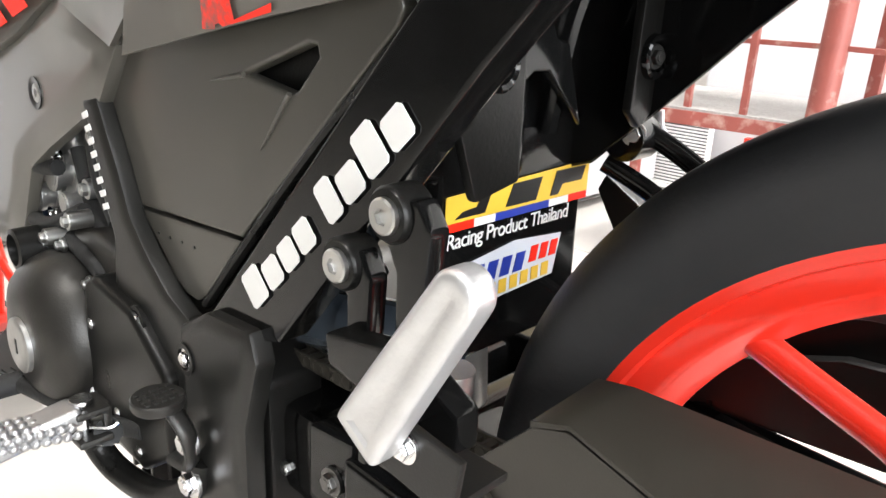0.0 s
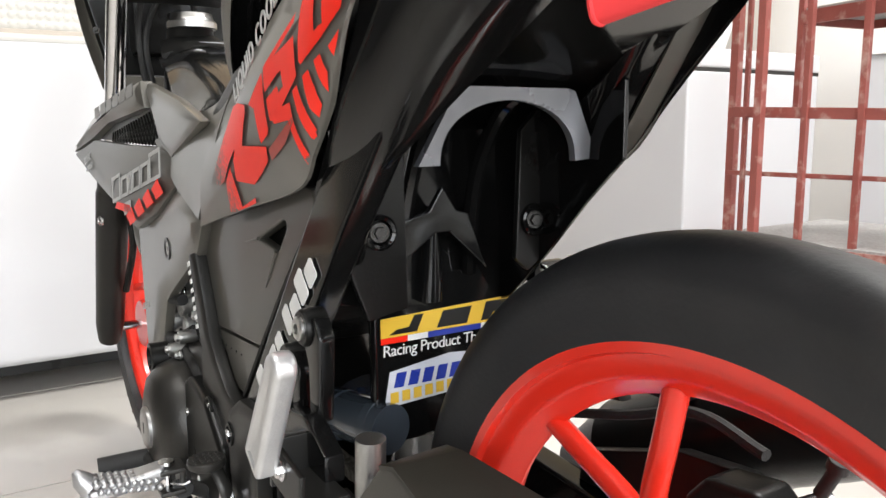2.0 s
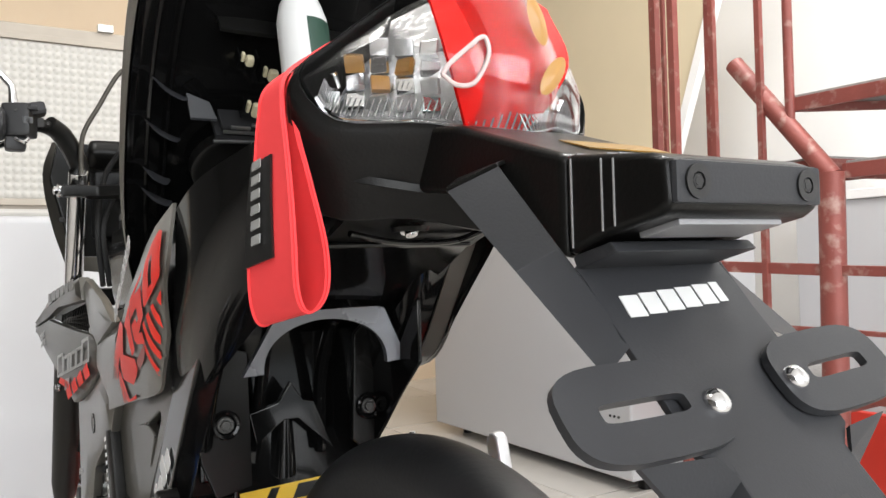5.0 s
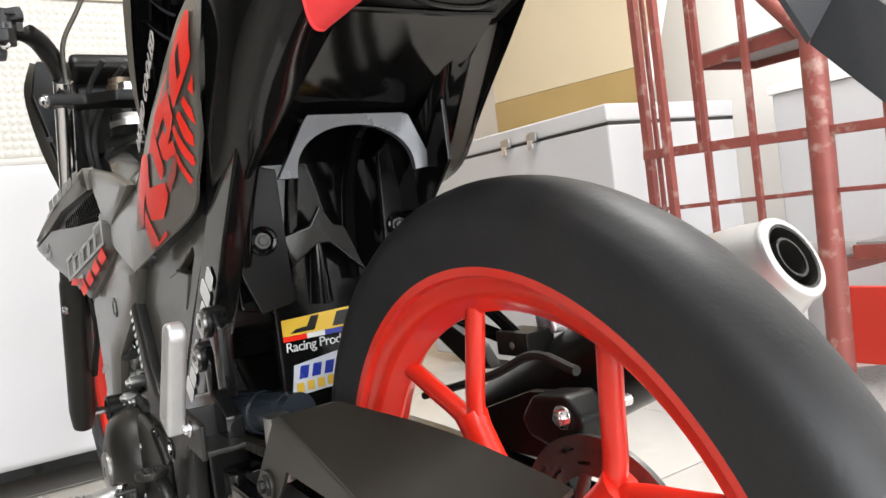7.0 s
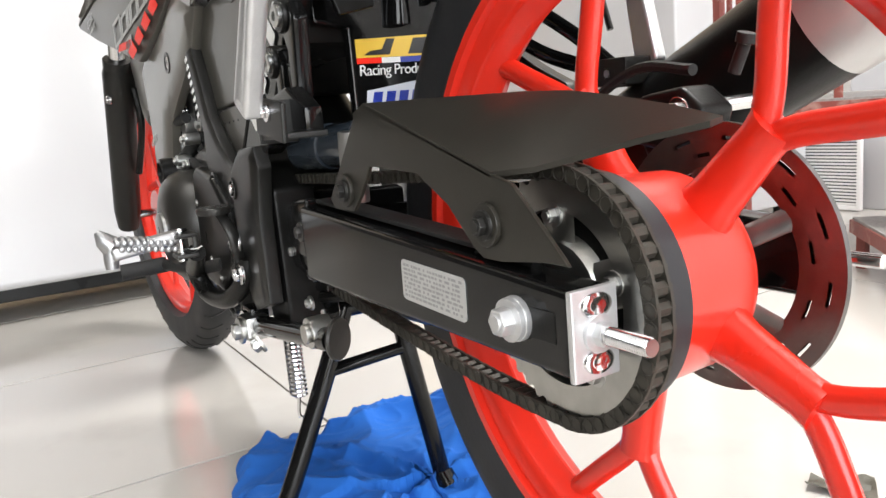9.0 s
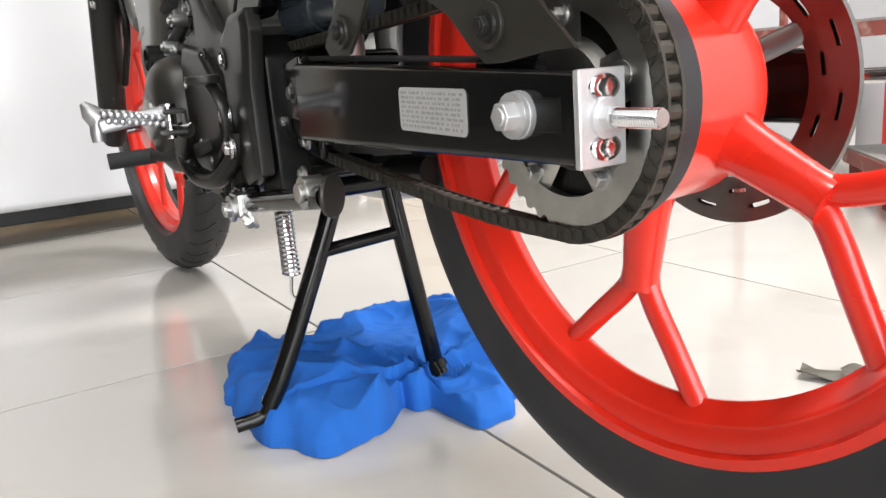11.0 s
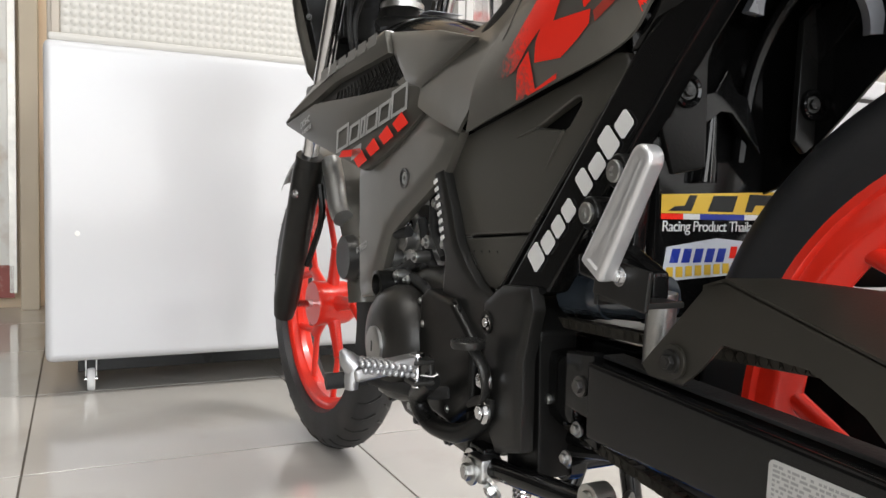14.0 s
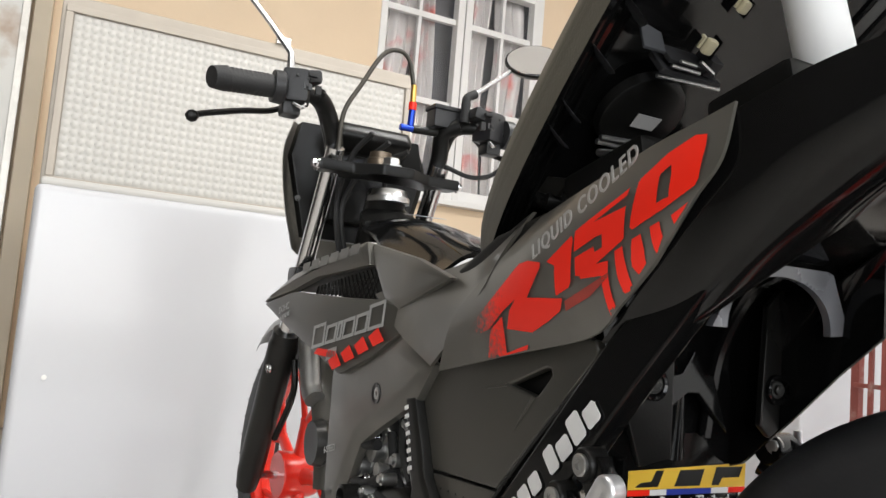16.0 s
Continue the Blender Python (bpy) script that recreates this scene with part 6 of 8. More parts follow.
def lens_rows(d):
    """Three rows of the lamp's face, d inside its outer skin."""
    low = [(0.0880, -0.036, 0.788), (0.0780, -0.045, 0.7745), (0.040, -0.068, 0.7715), (0.0, -0.092, 0.7630)]
    mid = [(0.0905, -0.034, 0.7945), (0.0760, -0.050, 0.800), (0.040, -0.078, 0.803), (0.0, -0.099, 0.801)]
    top = [(0.0885, -0.034, 0.7975), (0.0680, -0.046, 0.814), (0.040, -0.060, 0.833), (0.0, -0.076, 0.847)]
    out = []
    for row in (low, mid, top):
        full = [(TX - x, y, z) for x, y, z in row] + [(TX + x * 0.95, y, z) for x, y, z in row[-2::-1]]
        out.append([(x + (TX - x) * d * 4, y + d, z) for x, y, z in full])
    return out


lamp = part("tail_lamp", patch(lens_rows(0.0), 0.003, 8, 6, (0, 1, 0)), LENS_CLEAR, moto, "clear and red tail lamp")
# red middle section: a kite that narrows to the foot, with a clear drop and amber leaves in it
red_rows = []
for row, left, right in zip(lens_rows(0.004), (-0.026, -0.041, -0.037), (0.010, 0.034, 0.040)):
    y = row[3][1]
    red_rows.append([(TX + left, y + 0.010, row[2][2] * 0.5 + row[3][2] * 0.5), (TX + (left + right) / 2, y + 0.003, row[3][2]), (TX + right, y + 0.010, row[4][2] * 0.5 + row[3][2] * 0.5)])
part("red_lens", patch(red_rows, 0.002, 6, 6, (0, 1, 0)), LENS_RED, lamp, "glossy red middle lens")
part("reflector", patch(lens_rows(0.030), 0.003, 8, 6, (0, 1, 0)), REFLECTOR, lamp)
# stepped facets of the two side reflectors, a few coloured amber as painted glints
for sx in (-1, 1):
    for i in range(5):
        for k in range(4):
            c = V(TX + sx * (0.030 + 0.011 * i), -0.052 + 0.0065 * i, 0.783 + 0.0095 * k + 0.001 * i)
            if c.z > 0.794 + 0.62 * (0.0905 - abs(c.x - TX)):
                continue
            part("facet", box(c, (0.0098, 0.004, 0.0086), 0.001, Matrix.Rotation(radians(sx * (20 + 17 * ((i * 3 + k * 2) % 4))), 4, "Z") @ Matrix.Rotation(radians(24 * ((i + k) % 3) - 20), 4, "X")), AMBER if (i, k) in ((1, 2), (2, 1), (3, 2)) else (MIRROR, REFLECTOR, LAMPGREY)[(i * 2 + k) % 3], lamp)
low = lens_rows(0.0)[0]
line = curve_points(low, 14)
for k, a in enumerate(line[4:-4]):
    a = a + V(0, -0.0006, 0.0015)
    part("lens_flute", tube([a, a + V(0.0042 if k < 38 else -0.0042, 0.0006, 0.0090)], [0.0005, 0.0004], 6, straight=True), LAMPGREY, lamp)
drop = [(-0.055, 0.789), (-0.051, 0.7945), (-0.041, 0.803), (-0.0325, 0.809), (-0.030, 0.802), (-0.034, 0.793), (-0.0405, 0.7855), (-0.050, 0.7838)]
ring = [(x, -0.0885 - 0.0006 * k, z) for k, (x, z) in enumerate(drop)]
part("drop_rim", tube(ring + ring[:1], 0.0012, 8, 5), PALELENS, lamp, "clear rim of a drop-shaped window")
part("clear_drop", patch([[ring[0], ring[1], ring[2], ring[3]], [ring[7], ring[6], ring[5], ring[4]]], 0.0012, 4, 3, (0, 1, 0)), LENS_CLEAR, lamp)
for m, mat in ((Matrix.Translation((TX + 0.012, -0.0985, 0.792)) @ Matrix.Rotation(radians(38), 4, "Y"), AMBER), (Matrix.Translation((TX + 0.004, -0.0975, 0.818)) @ Matrix.Rotation(radians(-20), 4, "Y"), AMBER)):
    leaf = lathe([(-0.002, 0.001), (0, 0.0055), (0.0015, 0.004), (0.002, 0.001)], (0, 0, 0), "y", 20)
    bmesh.ops.scale(leaf, vec=(0.9, 1, 2.2), verts=leaf.verts)
    bmesh.ops.transform(leaf, matrix=m, verts=leaf.verts)
    part("amber_leaf", leaf, mat, lamp)
# housing wall below and beside the lens
hr = [(TX + (x - TX) * 1.05, y + 0.002, z) for x, y, z in lens_rows(0.0)[0]]
hr = [(TX - 0.0450, -0.046, 0.8385), (TX - 0.0745, -0.038, 0.8155), (TX - 0.0965, -0.032, 0.795)] + [(x, y, z - 0.003) for x, y, z in hr[1:-1]] + [(TX + 0.0920, -0.032, 0.795), (TX + 0.0710, -0.038, 0.8155), (TX + 0.0430, -0.046, 0.8385)]
part("lamp_housing", patch([[(TX + (x - TX) * 0.95, y + 0.016, z + 0.003) for x, y, z in hr], [(TX + (x - TX) * 0.97, y - 0.001, z + 0.002) for x, y, z in hr], hr, [(TX + (x - TX) * 1.01, y + 0.004, z - 0.009) for x, y, z in hr], [(TX + (x - TX) * 0.93, y + 0.022, z - 0.033 - 0.010 * (2 < i < 8)) for i, (x, y, z) in enumerate(hr)]], 0.003, 4, 3, (0, 1, 0)), BLACK, moto, "black plastic tail lamp housing")

# number plate bracket: a sloping plate with two slotted wings and two straps up to the tail
BN = V(0, -0.740, 0.673)


def on_strip(x, z, lift=0.0):
    """A point of the sloping plate bracket."""
    return V(x, -0.163 - (0.705 - z) * 0.91, z) + BN * lift


def strip_plate(outline, lift, thick):
    """A flat piece of the bracket from an outline in x, z."""
    bm = bmesh.new()
    f = bm.faces.new([bm.verts.new(on_strip(x, z, lift)) for x, z in outline])
    r = bmesh.ops.extrude_face_region(bm, geom=[f])
    bmesh.ops.translate(bm, vec=-BN * thick, verts=[q for q in r["geom"] if isinstance(q, bmesh.types.BMVert)])
    bmesh.ops.recalc_face_normals(bm, faces=bm.faces[:])
    return bm


BX = -0.008
pb = part("plate_bracket", soften(strip_plate([(BX - 0.040, 0.700), (BX - 0.022, 0.7065), (BX, 0.7085), (BX + 0.022, 0.7085), (BX + 0.0402, 0.7075), (BX + 0.0400, 0.640), (BX + 0.030, 0.634), (BX + 0.030, 0.545), (BX - 0.030, 0.545), (BX - 0.030, 0.634), (BX - 0.040, 0.640)], 0.0, 0.003), 0.0008, 2), PLATE, moto, "grey-black powder coated number plate bracket")
for sx, top_in, top_out in ((-1, V(-0.0550, -0.1300, 0.7415), V(-0.0660, -0.1070, 0.7330)), (1, V(0.0390, -0.1300, 0.7415), V(0.0500, -0.1070, 0.7330))):
    outer, inner = BX + sx * 0.0580, BX + sx * 0.038
    part("bracket_strap", soften(patch([[top_out, top_out.lerp(on_strip(outer, 0.6635), 0.5), on_strip(outer, 0.6635)], [top_in, top_in.lerp(on_strip(inner, 0.672), 0.5), on_strip(inner, 0.672)]], 0.003, 1, 1, (-sx * 0.3, 0.7, 0.4)), 0.0008, 2), PLATE, pb)
    part("strap_fold", soften(patch([[top_in, top_out], [top_in + V(-sx * 0.012, 0.006, 0.004), top_out + V(-sx * 0.014, 0.012, 0.006)]], 0.003, 1, 1, (0, 0.5, 0.6)), 0.0006), BLACK, pb)
    # rounded wing with its slot
    bm = bmesh.new()
    outline, hole = [], []
    for k in range(32):
        a = 2 * math.pi * k / 32
        ca, sa = math.cos(a), math.sin(a)
        outline.append((0.036 * abs(ca) ** 0.55 * (1 if ca > 0 else -1), 0.0130 * abs(sa) ** 0.65 * (1 if sa > 0 else -1)))
        hole.append((0.0190 * abs(ca) ** 0.35 * (1 if ca > 0 else -1) + sx * 0.002, 0.0026 * abs(sa) ** 0.35 * (1 if sa > 0 else -1)))
    cx, cz = BX + sx * 0.0520, 0.6525 + (0.003 if sx > 0 else 0)
    lv = [[bm.verts.new(on_strip(cx + u, cz + v - 0.045 * u * -sx * (sx > 0), lift)) for u, v in o] for lift in (0.0045, 0.0010) for o in (outline, hole)]
    for i in range(32):
        j = (i + 1) % 32
        bm.faces.new((lv[0][i], lv[0][j], lv[1][j], lv[1][i]))
        bm.faces.new((lv[2][i], lv[2][j], lv[3][j], lv[3][i]))
        bm.faces.new((lv[0][i], lv[0][j], lv[2][j], lv[2][i]))
        bm.faces.new((lv[1][i], lv[1][j], lv[3][j], lv[3][i]))
    part("bracket_wing", soften(bm, 0.0008, 2), PLATE, pb)
    part("bracket_bolt", lathe([(0, 0.0050), (0.0018, 0.0048), (0.0034, 0.0034), (0.0040, 0.001)], (0, 0, 0), "z", 24), CHROME, pb).matrix_local = Matrix.Translation(on_strip(BX + sx * 0.0235, 0.652 + 0.0015 * sx, 0.0046)) @ BN.to_track_quat("Z", "Y").to_matrix().to_4x4()
    # side flange folded forward below the wing
    e = BX + sx * 0.030
    part("fold_flange", soften(patch([[on_strip(e, z, 0.0) for z in (0.637, 0.60, 0.546)], [on_strip(e + sx * 0.008, z - 0.004, -0.020) for z in (0.630, 0.60, 0.546)]], 0.002, 1, 1, (-sx, 0, 0)), 0.0006), PLATE, pb)
    part("fold_gusset", patch([[on_strip(BX + sx * 0.066, 0.6405, 0.0), on_strip(e + sx * 0.009, 0.626, -0.018)], [on_strip(BX + sx * 0.036, 0.638, 0.0025), on_strip(e, 0.632, 0.0005)]], 0.002, 1, 1, (0, 0.74, -0.67)), PLATE, pb)
part("bracket_hole", soften(strip_plate([(-0.0075, 0.6218), (0.0035, 0.6225), (0.0035, 0.6160), (-0.0075, 0.6145)], 0.0006, 0.0005), 0), BLACK_DECAL, pb)
# maker's mark as plain blocks
for k in range(6):
    x = -0.0385 + 0.0105 * k
    w = 0.0050 if k == 5 else 0.0092
    part("mark_block", strip_plate([(x, 0.6806 + 0.0006 * k), (x + w, 0.6806 + 0.0006 * k), (x + w + 0.0008, 0.6880 + 0.0006 * k), (x + 0.0008, 0.6880 + 0.0006 * k)], 0.0006, 0.0004), WHITE_DECAL, pb)

pl = part("plate_lamp", soften(plate([(-0.1655, 0.7420), (-0.207, 0.7372), (-0.2145, 0.7345), (-0.2155, 0.7190), (-0.2100, 0.7155), (-0.186, 0.7105), (-0.1655, 0.7035)], TX - 0.0405, 0.081, 0), 0.0032, 3), BLACK, moto, "black number plate lamp box")
part("lamp_front", soften(box((TX, -0.2155, 0.7268), (0.0780, 0.004, 0.0145), 0.0018), 0), PLATE, pl)
part("lamp_window", box((TX, -0.1990, 0.7125), (0.056, 0.019, 0.003), 0.001, Matrix.Rotation(radians(-12), 4, "X")), FROST, pl, "frosted lamp window")
part("lamp_lip", soften(plate([(-0.1655, 0.7035), (-0.186, 0.7085), (-0.190, 0.7045), (-0.168, 0.6985)], TX - 0.0385, 0.077, 0), 0.0012), PLATE, pl)
part("lamp_label", flat_shape([(0, 0), (0.050, 0), (0.050, 0.020), (0, 0.020)], pose(TX - 0.010, -0.146, 0.7486, 17.6, 0, 0)), AMBERLABEL, pl, "worn amber warning label")
for x in (-0.0295, 0.0295):
    part("lamp_screw", merge(lathe([(-0.0012, 0.0030), (-0.0012, 0.0058), (0.0004, 0.0058), (0.0004, 0.0030)], (TX + x, -0.2172, 0.7268), "y", 24, closed=True), bolt((TX + x, -0.2168, 0.7268), (0, -1, 0), 0.0030, 0.0014, False)), BLACK_DECAL, pl)
for y, z0, z1 in ((-0.1690, 0.7045, 0.7418), (-0.1850, 0.7100, 0.7400), (-0.1910, 0.7115, 0.7393)):
    w = 0.0815
    part("lamp_seam", merge(box((TX - w / 2, y, (z0 + z1) / 2), (0.0005, 0.0006, z1 - z0 - 0.004), 0), box((TX, y, z1), (w - 0.006, 0.0006, 0.0005), 0)), LABEL_INK, pl)

# coral red pull strap: one band from the grab point down, round the bottom and up again
band = [(-0.0600, 0.030, 0.832), (-0.0830, 0.010, 0.816), (-0.1065, -0.008, 0.7975), (-0.1120, -0.0145, 0.780), (-0.1145, -0.0205, 0.7605), (-0.1178, -0.0285, 0.733), (-0.1205, -0.0345, 0.7085), (-0.1200, -0.0345, 0.690), (-0.1160, -0.0325, 0.6790), (-0.1085, -0.0300, 0.6785), (-0.1020, -0.0275, 0.689), (-0.1010, -0.0255, 0.710), (-0.1045, -0.0210, 0.742), (-0.1065, -0.0150, 0.770), (-0.1040, -0.0085, 0.7955), (-0.0815, 0.010, 0.8145), (-0.0590, 0.030, 0.830)]
wv = V(0.009, -0.047, 0.009).normalized()
un = V(0.95, 0.18, 0.0).normalized()
grow = [0.40, 0.42, 0.48, 0.56, 0.70, 0.88, 1.0, 1.0, 1.0, 1.0, 1.0, 0.94, 0.80, 0.64, 0.50, 0.42, 0.40]
rows = [[V(*p) + wv * (0.0225 * e * g) for p, g in zip(band, grow)] for e in (-1, -0.5, 0, 0.5, 1)]
strap = part("pull_strap", patch(rows, 0.0014, 5, 2, tuple(un)), STRAP, moto, "coral red woven pull strap")
for e in (-0.93, 0.93):
    part("strap_hem", tube([V(*p) + wv * (0.0225 * e * g) - un * 0.0002 for p, g in zip(band, grow)], 0.0008, 6, 5), STRAP, strap)
lt, lb = V(*band[4]), V(*band[6])
lab = [[lt.lerp(lb, k) - un * (0.0016 + 0.0006 * math.sin(math.pi * k)) + wv * (0.0225 * e * (0.72 + 0.28 * k)) for k in (0.06, 0.5, 1.04)] for e in (-1.0, -0.4, 0.22)]
part("strap_label", patch(lab, 0.0012, 4, 2, tuple(un)), BLACK_DECAL, strap, "black woven label with pale bars")
ux = wv.cross(lb - lt).normalized()
uz = ux.cross(wv).normalized()
SB = Matrix(((ux.x, wv.x, uz.x, 0), (ux.y, wv.y, uz.y, 0), (ux.z, wv.z, uz.z, 0), (0, 0, 0, 1)))
for k in range(6):
    h = 0.10 + 0.145 * k
    part("label_bar", box(lt.lerp(lb, h) - un * (0.0026 + 0.0007 * math.sin(math.pi * h)) - wv * 0.0085, (0.0006, 0.0084, 0.0046), 0.0, SB), SILVER_DECAL, strap)

# raised seat
sd = V(0, -0.779, 0.627).normalized()
sn = V(0, -0.627, -0.779).normalized()
s0 = V(0, 0.4736, 0.6524)


def on_seat(x, s, h):
    """A point of the raised seat: across, along from its front edge, and up from its underside."""
    return s0 + V(x, 0, 0) + sd * s - sn * h


WS = ((-0.030, 0.042, 0.030), (-0.012, 0.066, 0.016), (0.03, 0.094, 0.004), (0.12, 0.118, 0.0), (0.25, 0.1337, 0.0), (0.38, 0.140, 0.0), (0.48, 0.130, 0.0), (0.56, 0.105, 0.0))
rows = []
for s, w, b in WS:
    rows.append([on_seat(-w, s, b), on_seat(-w, s, 0.016 + b * 0.5), on_seat(-w * 0.985, s, 0.032), on_seat(-w * 0.8, s, 0.058), on_seat(0, s, 0.070), on_seat(w * 0.8, s, 0.058), on_seat(w * 0.985, s, 0.032), on_seat(w, s, 0.016 + b * 0.5), on_seat(w, s, b)])
seat = part("seat", patch(rows, 0.004, 4, 4, tuple(sn)), SEATFOAM, moto, "raised seat with olive grey cover and black pan")
rows = [[on_seat(-w + 0.003, s, 0.003 + b), on_seat(-w + 0.016, s, 0.012 + b), on_seat(-w * 0.55, s, 0.026), on_seat(0, s, 0.030), on_seat(w * 0.55, s, 0.026), on_seat(w - 0.016, s, 0.012 + b), on_seat(w - 0.003, s, 0.003 + b)] for s, w, b in WS]
pan = part("seat_pan", patch(rows, 0.004, 4, 4, tuple(-sn)), GLOSS, seat, "black ribbed plastic seat pan")
rm = Matrix(((1, 0, 0, 0), (0, sd.y, sn.y, 0), (0, sd.z, sn.z, 0), (0, 0, 0, 1)))
# long grooves moulded beside the rim, and cross ribs
for w in (0.020, 0.036):
    for sx in (-1, 1):
        part("pan_rib", tube([on_seat(sx * (k[1] - w), k[0], 0.010 + w * 0.2) for k in WS[2:7]], 0.0022, 6), GLOSS, pan)
for s in (0.10, 0.36, 0.44, 0.50):
    part("pan_rib", box(on_seat(0, s, 0.020), (0.15, 0.004, 0.018), 0.001, rm), BLACK, pan)
# crescent hooks along the rim
for x, s, u in ((-0.103, 0.300, 0.016), (-0.102, 0.255, 0.016), (-0.100, 0.203, 0.013), (-0.096, 0.176, 0.015), (0.100, 0.300, 0.016), (0.098, 0.203, 0.013)):
    part("pan_hook", patch([[on_seat(x - u, s + u * 0.55, 0.012), on_seat(x - u * 0.4, s + u * 0.3, 0.000), on_seat(x + u * 0.5, s - u * 0.2, 0.000), on_seat(x + u, s - u * 0.7, 0.012)], [on_seat(x - u, s + u * 0.5, 0.013), on_seat(x - u * 0.3, s - u * 0.1, 0.013), on_seat(x + u * 0.5, s - u * 0.6, 0.013), on_seat(x + u, s - u * 0.8, 0.013)]], 0.003, 3, 2, tuple(-sn)), PLATE, pan)
# catch plate, bracket rails and clips
part("catch_plate", soften(patch([[on_seat(-0.088, 0.288, 0.019), on_seat(-0.086, 0.278, -0.001)], [on_seat(-0.070, 0.287, 0.010), on_seat(-0.064, 0.278, -0.001)]], 0.0025, 2, 2, tuple(sd)), 0.0006), PLATE, pan)
for (x0, a0), (x1, a1) in [((-0.066, 0.264), (-0.0019, 0.267)), ((-0.0599, 0.2754), (-0.0302, 0.2754)), ((-0.0543, 0.2807), (-0.038, 0.2804)), ((-0.0371, 0.285), (-0.0183, 0.2786))]:
    part("pan_rail", tube([on_seat(x0, a0, -0.010), on_seat(x1, a1, -0.010)], 0.0016, 8, straight=True), STEEL, pan)
part("pan_bracket", merge(box(on_seat(-0.034, 0.269, 0.002), (0.062, 0.005, 0.024), 0.001, rm), box(on_seat(-0.040, 0.277, 0.004), (0.042, 0.004, 0.022), 0.001, rm), box(on_seat(-0.018, 0.280, 0.003), (0.012, 0.014, 0.022), 0.001, rm)), CONTROL, pan)
for x, s, u in ((-0.034, 0.296, 0.0075), (-0.030, 0.333, 0.006), (-0.052, 0.345, 0.005)):
    part("pale_clip", soften(merge(box(on_seat(x, s, -0.004), (u * 1.3, u * 1.7, 0.007), 0.0025, rm), box(on_seat(x - u, s + 0.001, -0.001), (0.003, u * 1.4, 0.005), 0.001, rm)), 0), CLIP, pan)
    part("clip_wing", merge(box(on_seat(x + u * 1.3, s - 0.002, 0.002), (0.0016, u * 2.2, 0.012), 0.0005, rm), box(on_seat(x - u * 1.6, s - 0.002, 0.002), (0.0016, u * 2.0, 0.012), 0.0005, rm)), GLOSS, pan)
# round boss with a printed paper label, and two steel bars beside it
boss = part("pan_boss", lathe([(0.0, 0.040), (0.010, 0.039), (0.014, 0.034), (0.015, 0.001)], (0, 0, 0), "z", 40), BLACK, pan)
boss.matrix_local = Matrix.Translation(on_seat(-0.0328, 0.2135, 0.020)) @ rm @ Matrix.Scale(1, 4)
part("paper_label", patch([[on_seat(-0.0452, 0.2067, 0.003), on_seat(-0.0214, 0.2068, 0.003)], [on_seat(-0.0453, 0.2204, 0.003), on_seat(-0.0194, 0.2201, 0.003)]], 0.0006, 2, 2, tuple(sn)), LABEL, pan, "pale printed paper label")
for (x0, a0), (x1, a1) in [((-0.0645, 0.1839), (-0.0306, 0.1834)), ((-0.064, 0.1885), (-0.0256, 0.1906))]:
    part("pan_rail", tube([on_seat(x0, a0, 0.004), on_seat(x1, a1, 0.004)], 0.0026, 8, straight=True), STEEL, pan)
part("seat_hinge", merge(rod((-0.06, 0.50, 0.668), (0.06, 0.50, 0.668), 0.006), box((-0.057, 0.505, 0.662), (0.012, 0.03, 0.02), 0.002), box((0.057, 0.505, 0.662), (0.012, 0.03, 0.02), 0.002)), STEEL, moto)

# bottle lying back in the tray
bt = thing("bottle", "white plastic bottle with a dark green label in the tray", "bottle")
BM = Matrix.Translation((-0.020, 0.146, 0.789)) @ Matrix.Rotation(radians(-14), 4, "X")


def bottle_piece(name, prof, mat, seg=32):
    bm = lathe(prof, (0, 0, 0), "z", seg)
    bmesh.ops.transform(bm, matrix=BM, verts=bm.verts)
    return part(name, bm, mat, bt)


bottle_piece("body", [(0, 0.017), (0.004, 0.0195), (0.105, 0.0195), (0.12, 0.016), (0.128, 0.011), (0.14, 0.011)], BOTTLE)
bottle_piece("cap", [(0.138, 0.014), (0.158, 0.014), (0.160, 0.012)], BOTTLE, 24)
sleeve = lathe([(0.052, 0.0197), (0.052, 0.0201), (0.100, 0.0201), (0.100, 0.0197)], (0, 0, 0), "z", 32)
bmesh.ops.delete(sleeve, geom=[v for v in sleeve.verts if v.co.x - 0.6 * v.co.y < 0.006], context="VERTS")
bmesh.ops.transform(sleeve, matrix=BM, verts=sleeve.verts)
part("label_sleeve", sleeve, GREEN, bt)

